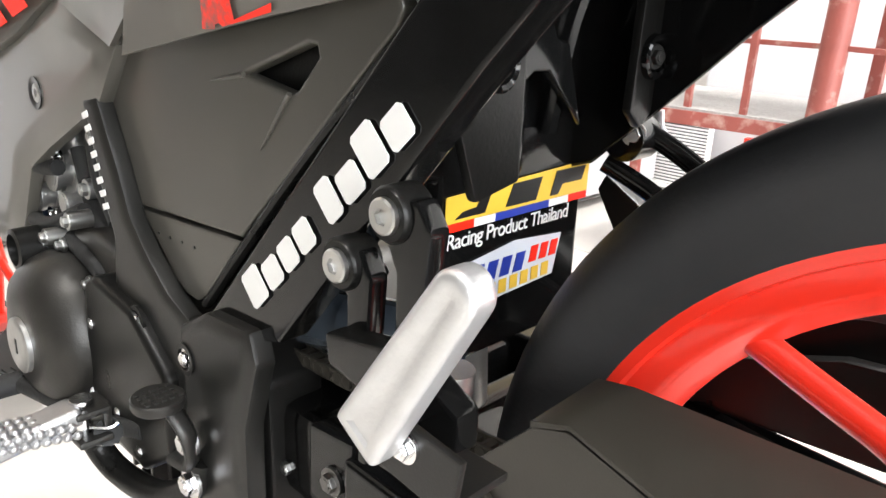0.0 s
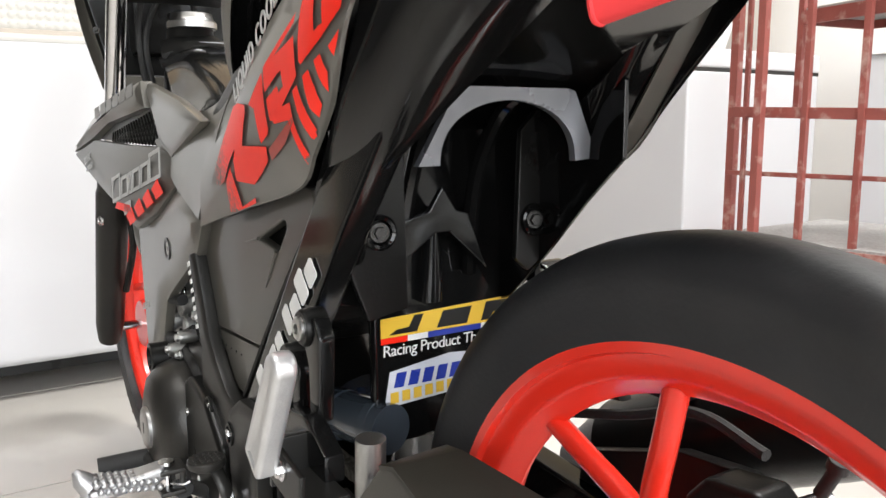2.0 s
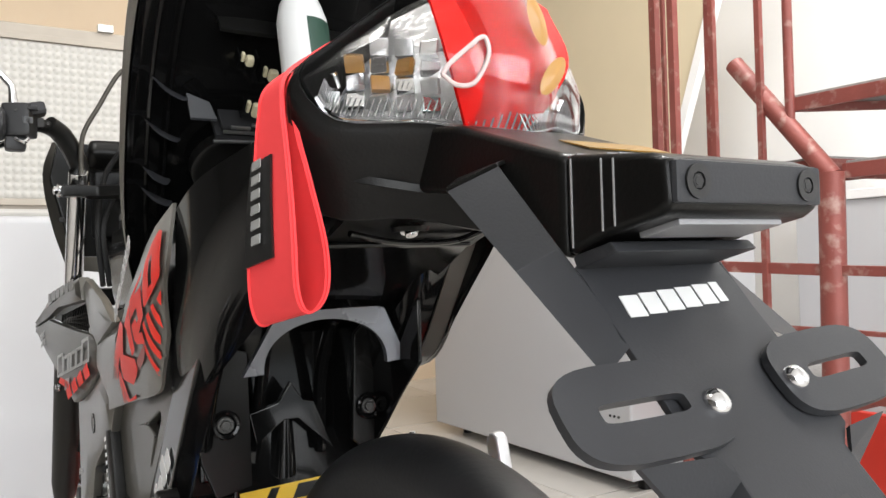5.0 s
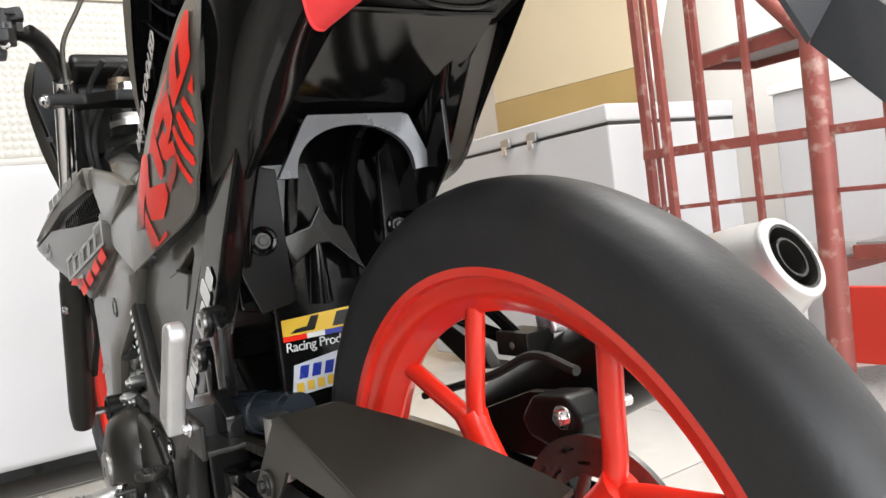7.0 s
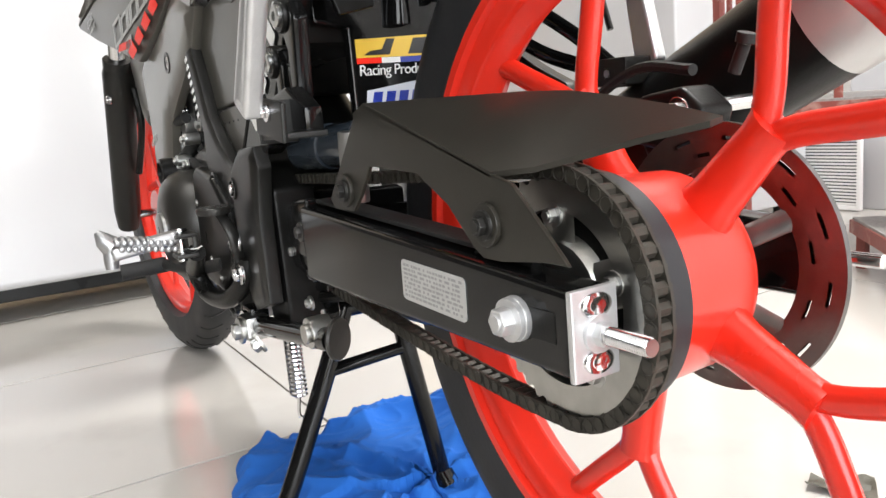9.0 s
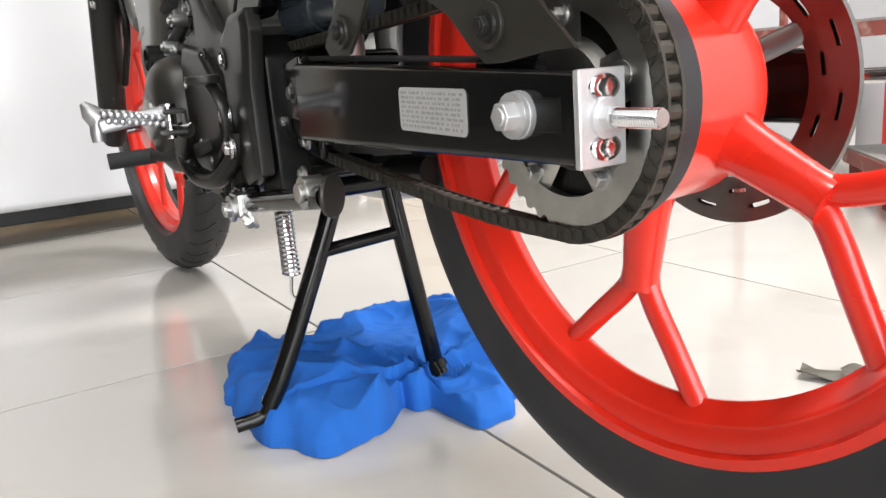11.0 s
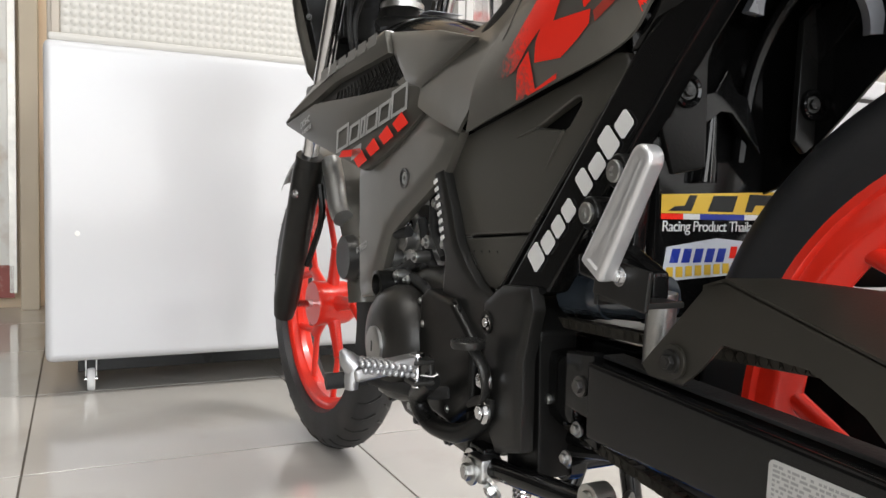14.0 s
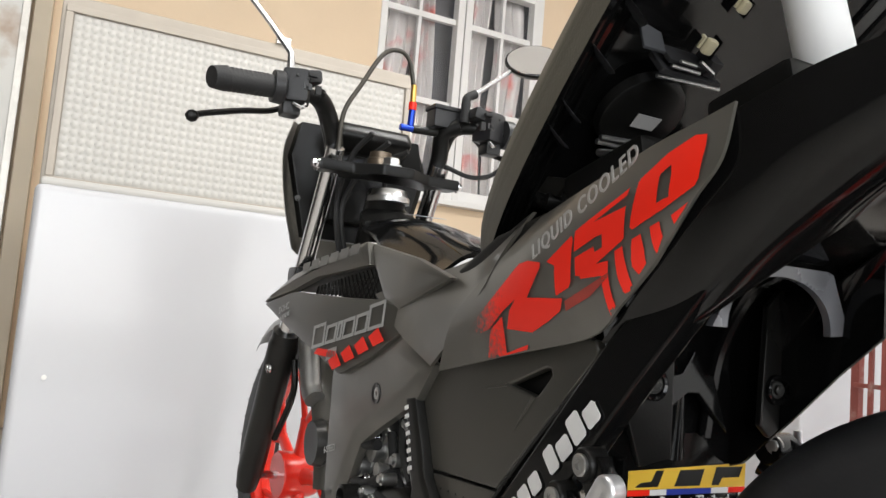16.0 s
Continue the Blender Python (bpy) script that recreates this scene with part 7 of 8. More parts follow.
# foot controls
pg = part("foot_peg", merge(soften(box((-0.1965, 0.4955, 0.3320), (0.064, 0.022, 0.0125), 0.004, Matrix.Rotation(radians(-8), 4, "Y"), 3), 0), tube([(-0.226, 0.4975, 0.3350), (-0.2325, 0.4985, 0.3430), (-0.2370, 0.5000, 0.3510)], [0.0105, 0.0085, 0.0030], 12, straight=True), tube([(-0.226, 0.497, 0.333), (-0.2285, 0.496, 0.321), (-0.2285, 0.496, 0.314)], [0.0085, 0.0070, 0.0062], 12, straight=True)), PEGALU, moto, "knurled aluminium foot peg")
for i in range(9):
    for j in range(3):
        part("peg_knurl", lathe([(0, 0.0036), (0.0022, 0.0022), (0.0026, 0.0005)], (-0.222 + 0.0061 * i, 0.4885 + 0.007 * j, 0.3420 - 0.00095 * i), "z", 8), PEGALU, pg)
    for j in range(2):
        kn = lathe([(0, 0.0034), (0.0020, 0.0020), (0.0024, 0.0005)], (0, 0, 0), "z", 8)
        bmesh.ops.transform(kn, matrix=Matrix.Translation((-0.222 + 0.0061 * i + 0.0030 * j, 0.4838, 0.3395 - 0.0065 * j - 0.00095 * i)) @ V(0, -1, 0).to_track_quat("Z", "Y").to_matrix().to_4x4(), verts=kn.verts)
        part("peg_knurl", kn, PEGALU, pg)
part("peg_clevis", merge(box((-0.1590, 0.4955, 0.3365), (0.022, 0.026, 0.005), 0.002), box((-0.1590, 0.4955, 0.3160), (0.022, 0.026, 0.005), 0.002), box((-0.1490, 0.4985, 0.3262), (0.006, 0.022, 0.024), 0.002)), DUSTY, moto)
part("clevis_pin", merge(rod((-0.1620, 0.4955, 0.3100), (-0.1620, 0.4955, 0.3430), 0.0045), rod((-0.1620, 0.4955, 0.3400), (-0.1620, 0.4955, 0.3440), 0.0075), tube([(-0.1600, 0.4930, 0.3225), (-0.1500, 0.4860, 0.3215), (-0.1440, 0.4850, 0.3235)], 0.0015, 6)), CHROME, moto)
part("peg_hanger", tube([(-0.150, 0.487, 0.318), (-0.143, 0.535, 0.290), (-0.135, 0.520, 0.266), (-0.128, 0.470, 0.268), (-0.120, 0.432, 0.292), (-0.118, 0.424, 0.315)], 0.0095, 12), BLACK, moto, "bent black foot peg hanger")
for z in (0.300, 0.330):
    part("hanger_bolt", bolt((-0.125, 0.425, z), (-1, 0, 0), 0.0075, 0.007), CHROME, moto)
part("gear_pedal", merge(tube([(-0.120, 0.50, 0.300), (-0.132, 0.55, 0.290), (-0.140, 0.61, 0.284), (-0.150, 0.660, 0.2825)], 0.007, 10), rod((-0.148, 0.663, 0.2825), (-0.200, 0.668, 0.2806), 0.0095)), GRIP, moto, "black gear pedal")
part("heel_pad", merge(soften(lathe([(0, 0.015), (0.002, 0.016), (0.006, 0.016), (0.007, 0.015)], (-0.142, 0.428, 0.3600), "z", 24), 0), tube([(-0.135, 0.43, 0.358), (-0.130, 0.418, 0.340), (-0.125, 0.425, 0.315), (-0.12, 0.46, 0.30)], 0.0065, 10, flat=0.6), *[box((-0.152 + 0.005 * i, 0.420 + 0.005 * j, 0.3673), (0.0026, 0.0026, 0.0016), 0.0004) for i in range(5) for j in range(4)]), DUSTY, moto)
# pillion peg, folded up, and its hanger
pd = V(0, 0.168 - 0.216, 0.526 - 0.450).normalized()
pn = V(-1, 0, 0)
pw = pd.cross(pn)
pm = Matrix(((pw.x, pd.x, pn.x, -0.156), (pw.y, pd.y, pn.y, 0.216), (pw.z, pd.z, pn.z, 0.450), (0, 0, 0, 1)))
ol = [(0.0122, -0.002), (0.0110, 0.03)]
for k in range(11):
    a = math.pi * k / 10
    ol.append((0.0090 * math.cos(a), 0.080 + 0.0090 * math.sin(a)))
ol += [(-0.0110, 0.03), (-0.0122, -0.002)]
pp = flat_shape(ol, Matrix.Identity(4), 0.013)
soften(pp, 0.0035, 3, 40)
top_face = max((q for q in pp.faces if q.normal.z > 0.9), key=lambda q: q.calc_area())
bmesh.ops.inset_region(pp, faces=[top_face], thickness=0.0030, depth=0.0)
bmesh.ops.inset_region(pp, faces=[top_face], thickness=0.0022, depth=-0.0013)
bmesh.ops.transform(pp, matrix=pm, verts=pp.verts)
other = mirrored(pp)
bmesh.ops.transform(other, matrix=Matrix.Translation((0.150, 0.160, 0.462)) @ Matrix.Rotation(radians(-43.8), 4, "X") @ Matrix.Translation((-0.156, -0.216, -0.450)), verts=other.verts)
part("pillion_peg", other, SATIN, moto, "folded cast aluminium pillion peg")
part("pillion_hanger", merge(plate([(0.300, 0.492), (0.262, 0.470), (0.222, 0.452), (0.205, 0.432), (0.240, 0.428), (0.290, 0.455), (0.306, 0.480)], 0.118, 0.014, 0.003), box((0.138, 0.176, 0.456), (0.032, 0.044, 0.022), 0.002)), MATTE, moto, "black pillion peg hanger")
pil = part("pillion_peg", pp, SATIN, moto, "folded cast aluminium pillion peg")
part("peg_bracket", merge(box((-0.151, 0.206, 0.442), (0.004, 0.052, 0.026), 0.0015, Matrix.Rotation(radians(8), 4, "X")), box((-0.138, 0.231, 0.440), (0.028, 0.004, 0.030), 0.001), box((-0.136, 0.206, 0.430), (0.030, 0.048, 0.004), 0.001)), MATTE, pil)
part("peg_pin", bolt((-0.154, 0.204, 0.4465), (-1, 0, 0), 0.0044, 0.004), CHROME, pil)
hang = part("pillion_hanger", merge(
    plate([(0.268, 0.520), (0.240, 0.524), (0.232, 0.512), (0.238, 0.455), (0.252, 0.452), (0.252, 0.490)], -0.117, 0.012, 0.003),
    plate([(0.300, 0.490), (0.276, 0.494), (0.268, 0.482), (0.270, 0.448), (0.284, 0.446), (0.284, 0.470)], -0.117, 0.012, 0.003),
    plate([(0.286, 0.455), (0.236, 0.464), (0.203, 0.448), (0.203, 0.430), (0.240, 0.432), (0.284, 0.440)], -0.128, 0.014, 0.003)), GLOSS, moto, "black pillion peg hanger")
for (y, z) in ((0.286, 0.485), (0.255, 0.515)):
    part("hanger_boss", lathe([(-0.104, 0.0125), (-0.118, 0.0125), (-0.120, 0.011), (-0.120, 0.004)], (0, y, z), "x", 28), BLACK, hang)
    part("hanger_screw", socket_bolt((-0.119, y, z), (-1, 0, 0), 0.0080, 0.004), STEEL, hang)

# stands
part("mid_filler", plate([(0.38, 0.47), (0.315, 0.52), (0.312, 0.66), (0.36, 0.64), (0.40, 0.55)], -0.070, 0.14, 0.004), BLACK, moto)
part("centre_stand", merge(
    tube([(-0.032, 0.404, 0.252), (-0.056, 0.404, 0.195), (-0.106, 0.408, 0.083), (-0.126, 0.414, 0.042)], 0.0098, 14),
    tube([(0.025, 0.405, 0.252), (0.034, 0.402, 0.19), (0.052, 0.405, 0.10), (0.066, 0.410, 0.035)], 0.0098, 14),
    rod((-0.055, 0.402, 0.190), (0.035, 0.402, 0.195), 0.0068), rod((-0.06, 0.405, 0.25), (0.06, 0.405, 0.25), 0.010),
    tube([(-0.122, 0.416, 0.045), (-0.132, 0.420, 0.030), (-0.160, 0.424, 0.026)], 0.0076, 12), rod((0.066, 0.410, 0.035), (0.068, 0.400, 0.022), 0.013)), GLOSS, moto, "gloss black tubular centre stand")
part("stand_pivot", lathe([(-0.072, 0.0075), (-0.072, 0.0120), (-0.069, 0.0130), (-0.050, 0.0130), (-0.050, 0.0075)], (0, 0.385, 0.2590), "x", 32, closed=True), STEEL, moto)
part("pivot_eye", lathe([(-0.066, 0.0125), (-0.066, 0.0165), (-0.052, 0.0165), (-0.052, 0.0125)], (0, 0.385, 0.2590), "x", 32, closed=True), GLOSS, moto)
spr = []
for k in range(15 * 10):
    a = 2 * math.pi * k / 10
    h = k / 149
    c = V(-0.083, 0.425, 0.235).lerp(V(-0.088, 0.41, 0.172), h)
    spr.append(c + V(0.008 * math.cos(a), 0.008 * math.sin(a), 0))
part("stand_spring", merge(tube(spr, 0.0016, 6, straight=True), tube([(-0.083, 0.42, 0.235), (-0.082, 0.42, 0.27), (-0.076, 0.42, 0.30)], 0.0018, 6), tube([(-0.088, 0.41, 0.172), (-0.09, 0.41, 0.15), (-0.082, 0.408, 0.147)], 0.0018, 6)), CHROME, moto)
ss = part("side_stand", merge(rod((-0.112, 0.452, 0.2420), (-0.108, 0.250, 0.2680), 0.0098), box((-0.108, 0.452, 0.2460), (0.02, 0.03, 0.03), 0.005)), GLOSS, moto, "folded black side stand")
foot = lathe([(0.0, 0.0165), (0.002, 0.0175), (0.004, 0.0165)], (0, 0, 0), "z", 28)
bmesh.ops.transform(foot, matrix=Matrix.Translation((-0.106, 0.249, 0.2690)) @ Vector((0.59, -0.81, 0)).to_track_quat("Z", "Y").to_matrix().to_4x4(), verts=foot.verts)
part("stand_foot", foot, ENGINE, ss)
part("stand_bolt", bolt((-0.118, 0.458, 0.2430), (-1, 0, 0), 0.009, 0.008), CHROME, ss)
part("frame_downtube", plate([(0.40, 0.40), (0.375, 0.38), (0.372, 0.25), (0.425, 0.245), (0.43, 0.30)], -0.100, 0.04, 0.004), BLACK, moto)
part("lower_clutter", merge(box((0.0, 0.40, 0.285), (0.14, 0.06, 0.04), 0.008), tube([(-0.06, 0.45, 0.275), (-0.07, 0.40, 0.27), (-0.05, 0.33, 0.28), (-0.02, 0.25, 0.285)], 0.006, 8), rod((-0.03, 0.30, 0.275), (-0.03, 0.22, 0.28), 0.012)), BLACK, moto)

for pts, r, mat in (([(-0.088, 0.455, 0.372), (-0.080, 0.420, 0.366), (-0.076, 0.380, 0.352), (-0.080, 0.345, 0.330)], 0.005, GRIP), ([(-0.086, 0.420, 0.300), (-0.080, 0.390, 0.312), (-0.074, 0.350, 0.306), (-0.060, 0.310, 0.296)], 0.0045, GRIP), ([(-0.060, 0.440, 0.262), (-0.066, 0.400, 0.280), (-0.062, 0.350, 0.286), (-0.040, 0.300, 0.284)], 0.006, GLOSS), ([(-0.086, 0.405, 0.268), (-0.088, 0.398, 0.300), (-0.086, 0.410, 0.322)], 0.0022, STEEL)):
    part("loose_hose", tube(pts, r, 10), mat, moto)
for c, sz in (((-0.070, 0.372, 0.318), (0.030, 0.034, 0.030)), ((-0.066, 0.335, 0.300), (0.026, 0.030, 0.018)), ((-0.062, 0.412, 0.296), (0.030, 0.040, 0.022))):
    part("frame_bracket", box(c, sz, 0.005, Matrix.Rotation(radians(14), 4, "X")), GLOSS, moto)
for p in ((-0.088, 0.372, 0.322), (-0.084, 0.338, 0.304), (-0.082, 0.412, 0.292), (-0.086, 0.350, 0.276), (-0.090, 0.395, 0.262)):
    part("frame_bolt", bolt(p, (-1, 0, 0), 0.0046, 0.005), STEEL, moto)
for y, z in ((0.690, 0.244), (0.610, 0.236), (0.530, 0.236)):
    part("sump_bolt", merge(rod((-0.095, y, z + 0.010), (-0.110, y, z + 0.006), 0.007), bolt((-0.108, y, z + 0.006), (-1, 0, -0.2), 0.0045, 0.005)), DUSTY, moto)

# right side: muffler, caliper, hugger arm
mt, mb = V(0.19, -0.055, 0.517), V(0.165, 0.26, 0.36)
md = (mb - mt).normalized()
muf = part("muffler", merge(tube([mt + md * 0.07, mt + md * 0.085, mt + md * 0.33], [0.041, 0.0440, 0.045], 40, straight=True), tube([mt + md * 0.33, mt + md * 0.40], [0.045, 0.02], 40, straight=True)), BLACK, moto, "black muffler with brushed silver end")
qm = (-md).to_track_quat("Z", "Y").to_matrix().to_4x4()
endc = lathe([(-0.088, 0.0445), (-0.04, 0.0435), (-0.02, 0.038), (-0.004, 0.0315), (0.0, 0.0315), (0.003, 0.030), (0.004, 0.0245), (-0.03, 0.0240), (-0.088, 0.040)], (0, 0, 0), "z", 48, closed=True)
bmesh.ops.transform(endc, matrix=Matrix.Translation(mt) @ qm, verts=endc.verts)
part("end_cap", endc, BRUSHED, muf, "brushed silver end cap")
bore = merge(lathe([(0.0030, 0.0242), (0.0030, 0.0225), (-0.030, 0.0215), (-0.030, 0.0238)], (0, 0, 0), "z", 40, closed=True),
             lathe([(0.0020, 0.0150), (0.0020, 0.0130), (-0.040, 0.0130), (-0.040, 0.0150)], (0, 0, 0), "z", 40, closed=True), lathe([(-0.041, 0.024), (-0.030, 0.024)], (0, 0, 0), "z", 40))
bmesh.ops.transform(bore, matrix=Matrix.Translation(mt) @ qm, verts=bore.verts)
part("outlet", bore, ENGINE, muf)
arms = [tube(p, 0.0068, 12, 5, flat=0.6, up=(1, 0, 0)) for p in ([(0.102, 0.276, 0.530), (0.110, 0.256, 0.520), (0.117, 0.236, 0.507), (0.126, 0.205, 0.484), (0.134, 0.176, 0.458)], [(0.102, 0.292, 0.503), (0.110, 0.268, 0.491), (0.118, 0.235, 0.474), (0.134, 0.178, 0.454)])]
mbk = part("muffler_bracket", merge(*arms, rod((0.090, 0.274, 0.522), (0.114, 0.274, 0.522), 0.014), tube([(0.150, 0.216, 0.492), (0.150, 0.207, 0.523), (0.150, 0.198, 0.492)], 0.003, 8, straight=True)), GLOSS, moto, "gloss black curved muffler bracket")
part("bracket_edge", tube([(0.122, 0.270, 0.538), (0.123, 0.268, 0.526), (0.125, 0.256, 0.514), (0.129, 0.238, 0.500)], 0.0042, 10, flat=0.6, up=(1, 0, 0)), SATIN, mbk)
part("bracket_bolt", bolt((0.092, 0.268, 0.526), (-1, -0.3, 0), 0.0052, 0.005), STEEL, mbk)
part("rubber_mount", merge(rod((0.128, 0.175, 0.455), (0.150, 0.175, 0.455), 0.0115)), GRIP, moto)
part("mount_bolt", bolt((0.128, 0.175, 0.455), (-1, 0, 0), 0.0055, 0.006), STEEL, moto)
cal = part("brake_caliper", merge(soften(plate([(0.095, 0.418), (0.080, 0.436), (0.045, 0.440), (0.028, 0.425), (0.034, 0.405), (0.060, 0.398), (0.088, 0.404)], 0.060, 0.032, 0), 0.005, 3), tube([(0.08, 0.09, 0.41), (0.08, 0.06, 0.36), (0.08, 0.02, 0.335)], 0.010, 8, flat=0.6)), BLACK, moto, "black brake caliper")
part("brake_stay", soften(plate([(0.230, 0.365), (0.060, 0.372), (0.048, 0.402), (0.075, 0.430), (0.130, 0.425), (0.225, 0.392)], 0.098, 0.012, 0), 0.003), BLACK, cal)
part("caliper_pin", merge(rod((0.06, 0.045, 0.425), (0.115, 0.035, 0.427), 0.005), bolt((0.060, 0.046, 0.425), (-1, 0, 0), 0.006, 0.006)), CHROME, cal)
part("bleed_nipple", merge(rod((0.08, 0.02, 0.445), (0.08, 0.012, 0.462), 0.004), rod((0.08, 0.012, 0.462), (0.08, 0.010, 0.468), 0.006)), GRIP, cal)
part("brake_line", tube([(0.09, 0.06, 0.45), (0.10, 0.12, 0.455), (0.105, 0.19, 0.43), (0.10, 0.30, 0.40)], 0.004, 8), GRIP, moto)

# graphics
def flank(outline, mat, name, parent, lift=0.0016, label=""):
    """A thin decal pressed onto the tail cover: outline in y, z, laid on the curved flank by rays."""
    bm = bmesh.new()
    f = bm.faces.new([bm.verts.new((-0.30, y, z)) for y, z in outline])
    f.normal_update()
    bmesh.ops.triangulate(bm, faces=[f])
    bmesh.ops.subdivide_edges(bm, edges=bm.edges[:], cuts=7, use_grid_fill=True)
    bmesh.ops.triangulate(bm, faces=bm.faces[:])
    lost = []
    for v in bm.verts:
        best = None
        for ob in (parent,):
            hit, loc, nor, idx = ob.ray_cast(Vector((-0.30, v.co.y, v.co.z)), Vector((1, 0, 0)))
            if hit and (best is None or loc.x < best.x):
                best = loc
        if best is None:
            lost.append(v)
            continue
        v.co.x = best.x - lift
    bmesh.ops.delete(bm, geom=lost, context="VERTS")
    return part(name, bm, mat, parent, label)


R_LEG = [(0.424, 0.599), (0.365, 0.639), (0.337, 0.658), (0.322, 0.660), (0.303, 0.658), (0.303, 0.654), (0.322, 0.631), (0.278, 0.631), (0.283, 0.622), (0.299, 0.614), (0.323, 0.604), (0.356, 0.605), (0.349, 0.62), (0.34, 0.629), (0.36, 0.619), (0.385, 0.603), (0.40, 0.599)]
R_FOOT = [(0.391, 0.579), (0.384, 0.598), (0.38, 0.604), (0.361, 0.615), (0.361, 0.603), (0.363, 0.585), (0.332, 0.594), (0.334, 0.590), (0.377, 0.580)]
ONE = [(0.294, 0.658), (0.263, 0.676), (0.261, 0.673), (0.263, 0.662), (0.266, 0.643), (0.269, 0.639), (0.284, 0.633), (0.285, 0.634), (0.284, 0.655)]
FIVE = [(0.260, 0.664), (0.259, 0.679), (0.203, 0.704), (0.205, 0.699), (0.238, 0.684), (0.205, 0.692), (0.207, 0.671), (0.21, 0.669), (0.252, 0.647), (0.26, 0.647), (0.259, 0.660), (0.238, 0.667), (0.237, 0.663), (0.229, 0.666), (0.229, 0.675), (0.237, 0.673)]
ZERO_A = [(0.201, 0.678), (0.195, 0.706), (0.193, 0.709), (0.171, 0.722), (0.170, 0.712), (0.175, 0.709), (0.177, 0.691), (0.172, 0.693), (0.172, 0.687), (0.199, 0.676)]
ZERO_B = [(0.171, 0.722), (0.149, 0.730), (0.14, 0.729), (0.14, 0.722), (0.144, 0.703), (0.147, 0.699), (0.172, 0.687), (0.172, 0.693), (0.167, 0.694), (0.165, 0.708), (0.166, 0.714), (0.170, 0.712)]
SEVEN = [(0.256, 0.652), (0.224, 0.657), (0.226, 0.649), (0.228, 0.63), (0.231, 0.615), (0.235, 0.612), (0.234, 0.635), (0.233, 0.647), (0.255, 0.645)]
SLASHES = ([(0.217, 0.663), (0.209, 0.666), (0.209, 0.654), (0.211, 0.637), (0.218, 0.631), (0.219, 0.633)], [(0.2, 0.67), (0.192, 0.673), (0.192, 0.664), (0.195, 0.655), (0.203, 0.648), (0.205, 0.653)],
           [(0.184, 0.677), (0.176, 0.68), (0.177, 0.671), (0.186, 0.661), (0.185, 0.668)], [(0.167, 0.683), (0.146, 0.694), (0.152, 0.688), (0.167, 0.675)])
for o in (R_LEG, R_FOOT):
    flank(o, RED_FADE, "graphic_block", rc)
for o in (ONE, FIVE, ZERO_A, ZERO_B, SEVEN, *SLASHES):
    flank(o, RED_DECAL, "graphic_block", rc)
flank([(0.276, 0.629), (0.226, 0.649), (0.227, 0.646), (0.248, 0.633), (0.277, 0.622)], RED_DARK, "graphic_shade", rc)
lm = side_frame(0.3060, 0.6590, -0.1396, 26.0) @ Matrix.Rotation(radians(-3), 4, "Y")
lettering("graphic_writing", "LIQUID COOLED", 0.0158, lm, SILVER_DECAL, rc, shear=0.25, spacing=1.17)
lettering("graphic_writing", "LIQUID COOLED", 0.0158, Matrix.Translation((-0.0001, -0.0006, 0.0004)) @ lm, SILVER_DECAL, rc, shear=0.25, spacing=1.17)
def shroud_frame(y, z, deg):
    """A frame on the slanted shroud; local x runs to the rear."""
    a = radians(deg)
    ex = Vector((0.086 * math.cos(a), -math.cos(a), math.sin(a))).normalized()
    ez = Vector((-1, -0.086, 0)).normalized()
    ey = ez.cross(ex)
    x = -0.112 - 0.086 * (y - 0.55) - 0.0052
    return Matrix(((ex.x, ey.x, ez.x, x), (ex.y, ey.y, ez.y, y), (ex.z, ey.z, ez.z, z), (0, 0, 0, 1)))


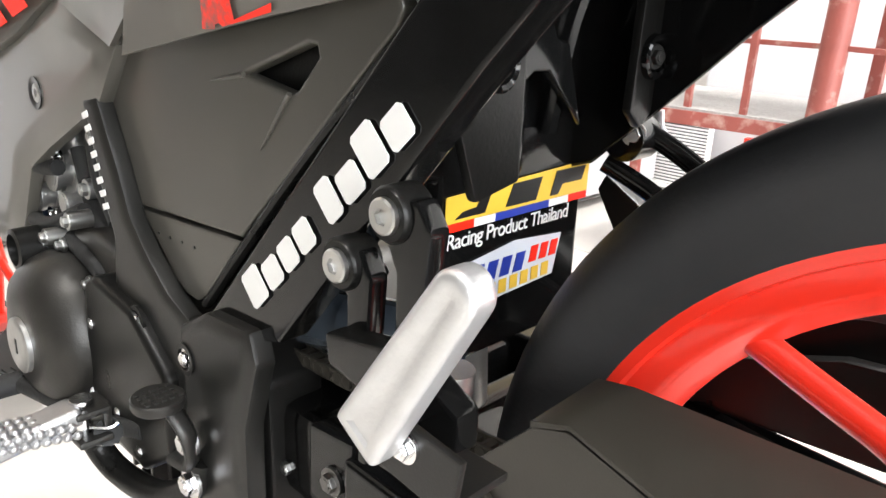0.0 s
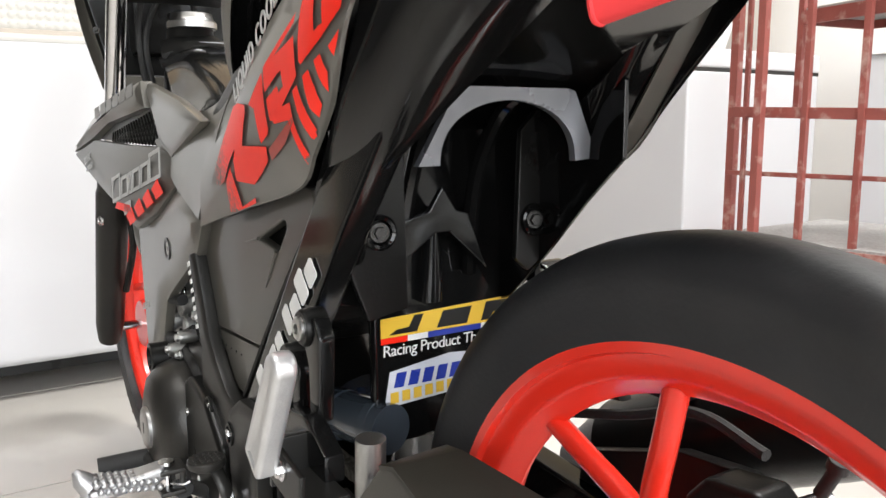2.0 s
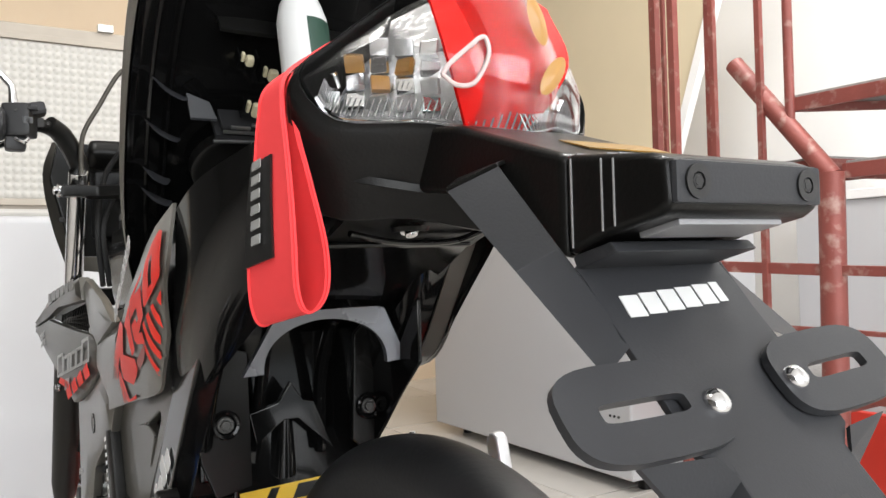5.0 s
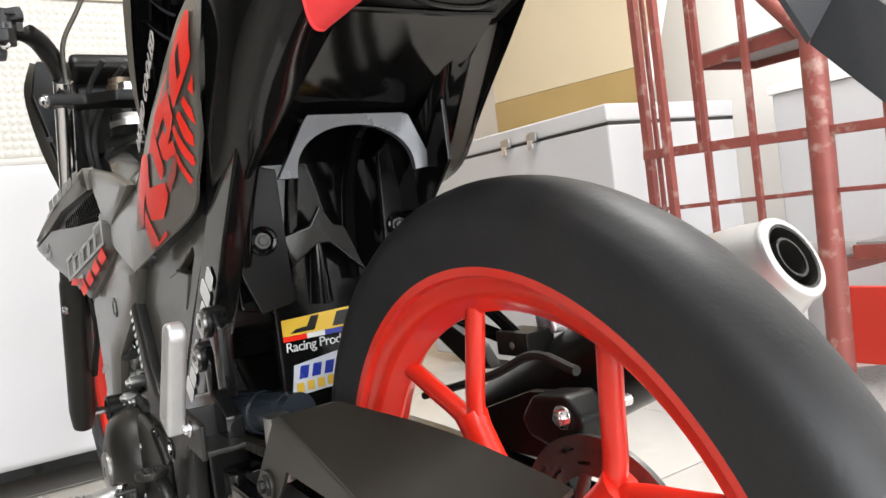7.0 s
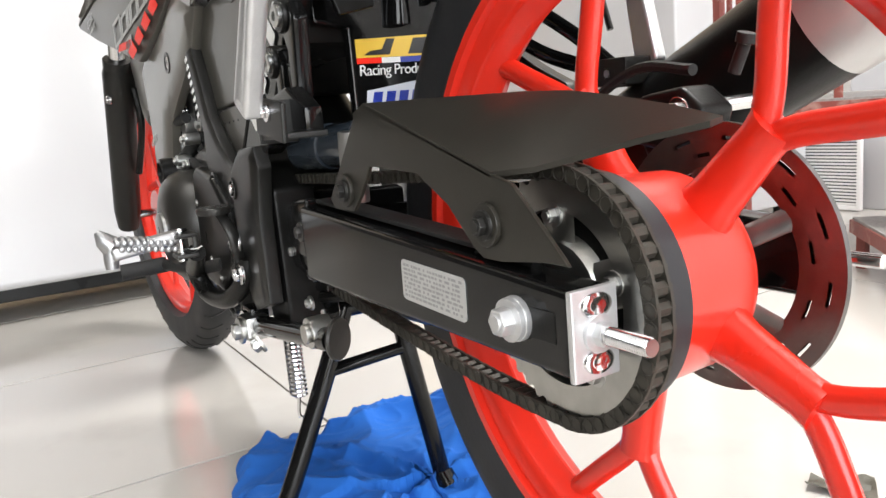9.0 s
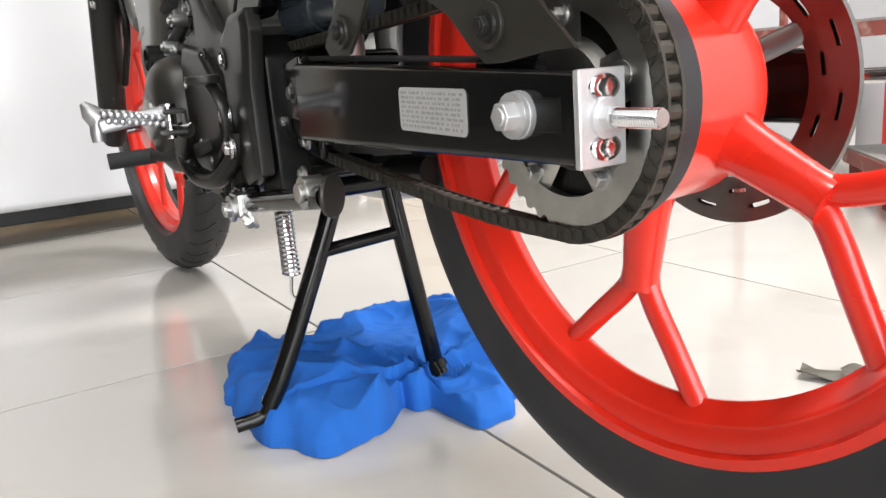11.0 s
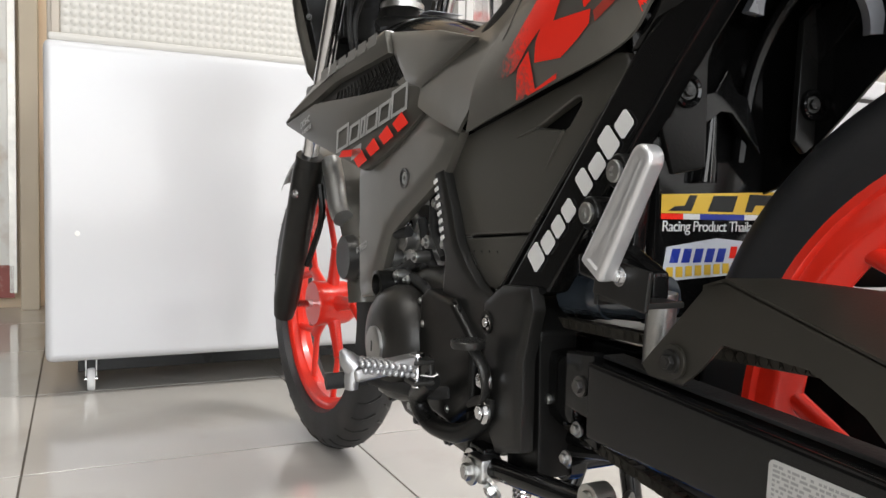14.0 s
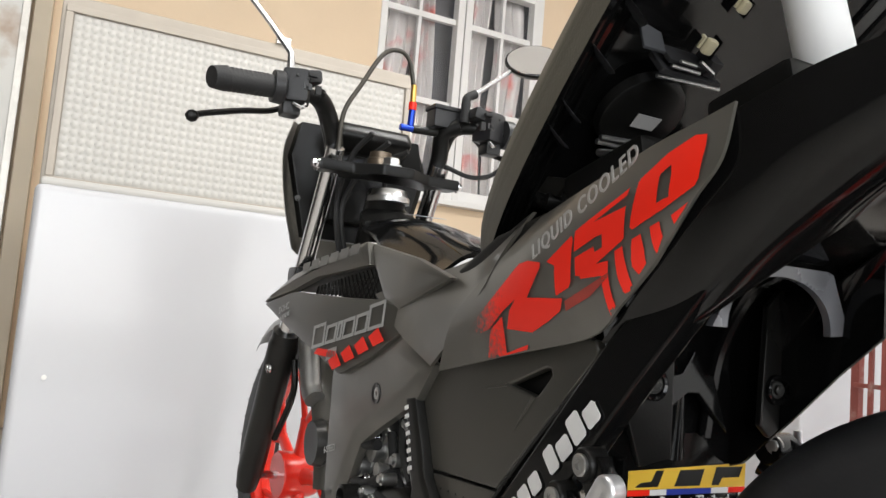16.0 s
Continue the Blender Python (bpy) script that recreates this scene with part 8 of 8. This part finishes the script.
for k, (u, w) in enumerate(((0, 0.040), (0.043, 0.032), (0.078, 0.014), (0.095, 0.033), (0.131, 0.032), (0.166, 0.040))):
    h = 0.030 if k in (0, 5) else 0.024
    part("mark_block", ring_shape([(u, 0), (u + w, 0), (u + w + 0.008, h), (u + 0.008, h)], [(u + 0.004, 0.004), (u + w - 0.004, 0.004), (u + w + 0.003, h - 0.004), (u + 0.012, h - 0.004)], shroud_frame(0.825, 0.5545, 11.5)), SILVER_DECAL, sh)
part("mark_block", flat_shape([(0, 0), (0.03, 0.002), (0.034, 0.014), (0.006, 0.014)], shroud_frame(0.775, 0.543, 12)), SILVER_DECAL, sh)
for k in range(4):
    part("stripe", flat_shape([(0, 0), (0.026, 0.003), (0.012, 0.020), (-0.012, 0.013)], shroud_frame(0.752 - 0.036 * k, 0.5335 + 0.0125 * k, 12)), RED_DECAL, sh)
part("stripe", flat_shape([(0, 0), (0.060, -0.014), (0.070, -0.006), (0.012, 0.006)], shroud_frame(0.815, 0.549, 12)), RED_DECAL, sh)
lettering("shroud_writing", "DOHC", 0.0135, shroud_frame(0.965, 0.597, 14), SILVER_DECAL, sh, shear=0.2)
lettering("shroud_writing", "4-VALVE", 0.0105, shroud_frame(0.958, 0.587, 14), SILVER_DECAL, sh, shear=0.2)
lettering("shield_writing", "6-SPEED", 0.012, side_frame(0.80, 0.420, -0.1185, 16), SILVER_DECAL, leg, shear=0.1)
for k in range(6):
    part("mark_block", flat_shape([(0, 0), (0.024, 0), (0.028, 0.013), (0.004, 0.013)], shroud_frame(0.885 - 0.031 * k, 0.6585 + 0.0040 * k, 7)), MARK, sh)

# floor tiles, each a piece of its own
TW = 0.600
tile = bmesh.new()
bmesh.ops.create_cube(tile, size=1.0)
bmesh.ops.scale(tile, vec=(TW - 0.0036, TW - 0.0058, 0.010), verts=tile.verts)
soften(tile, 0.0005, 1)
tm = bpy.data.meshes.new("tile")
tile.to_mesh(tm)
tile.free()
tm.materials.append(TILE)
ix0, ix1 = math.floor((X0 - 0.053) / TW), math.ceil((X1 - 0.053) / TW)
iy0, iy1 = math.floor((Y0 - 0.712) / TW), math.ceil((Y1 - 0.712) / TW)
for i in range(ix0, ix1):
    for j in range(iy0, iy1):
        o = new("tile", tm)
        o.parent = floor
        o.matrix_local = Matrix.Translation((0.053 + TW * (i + 0.5), 0.712 + TW * (j + 0.5), -0.005))
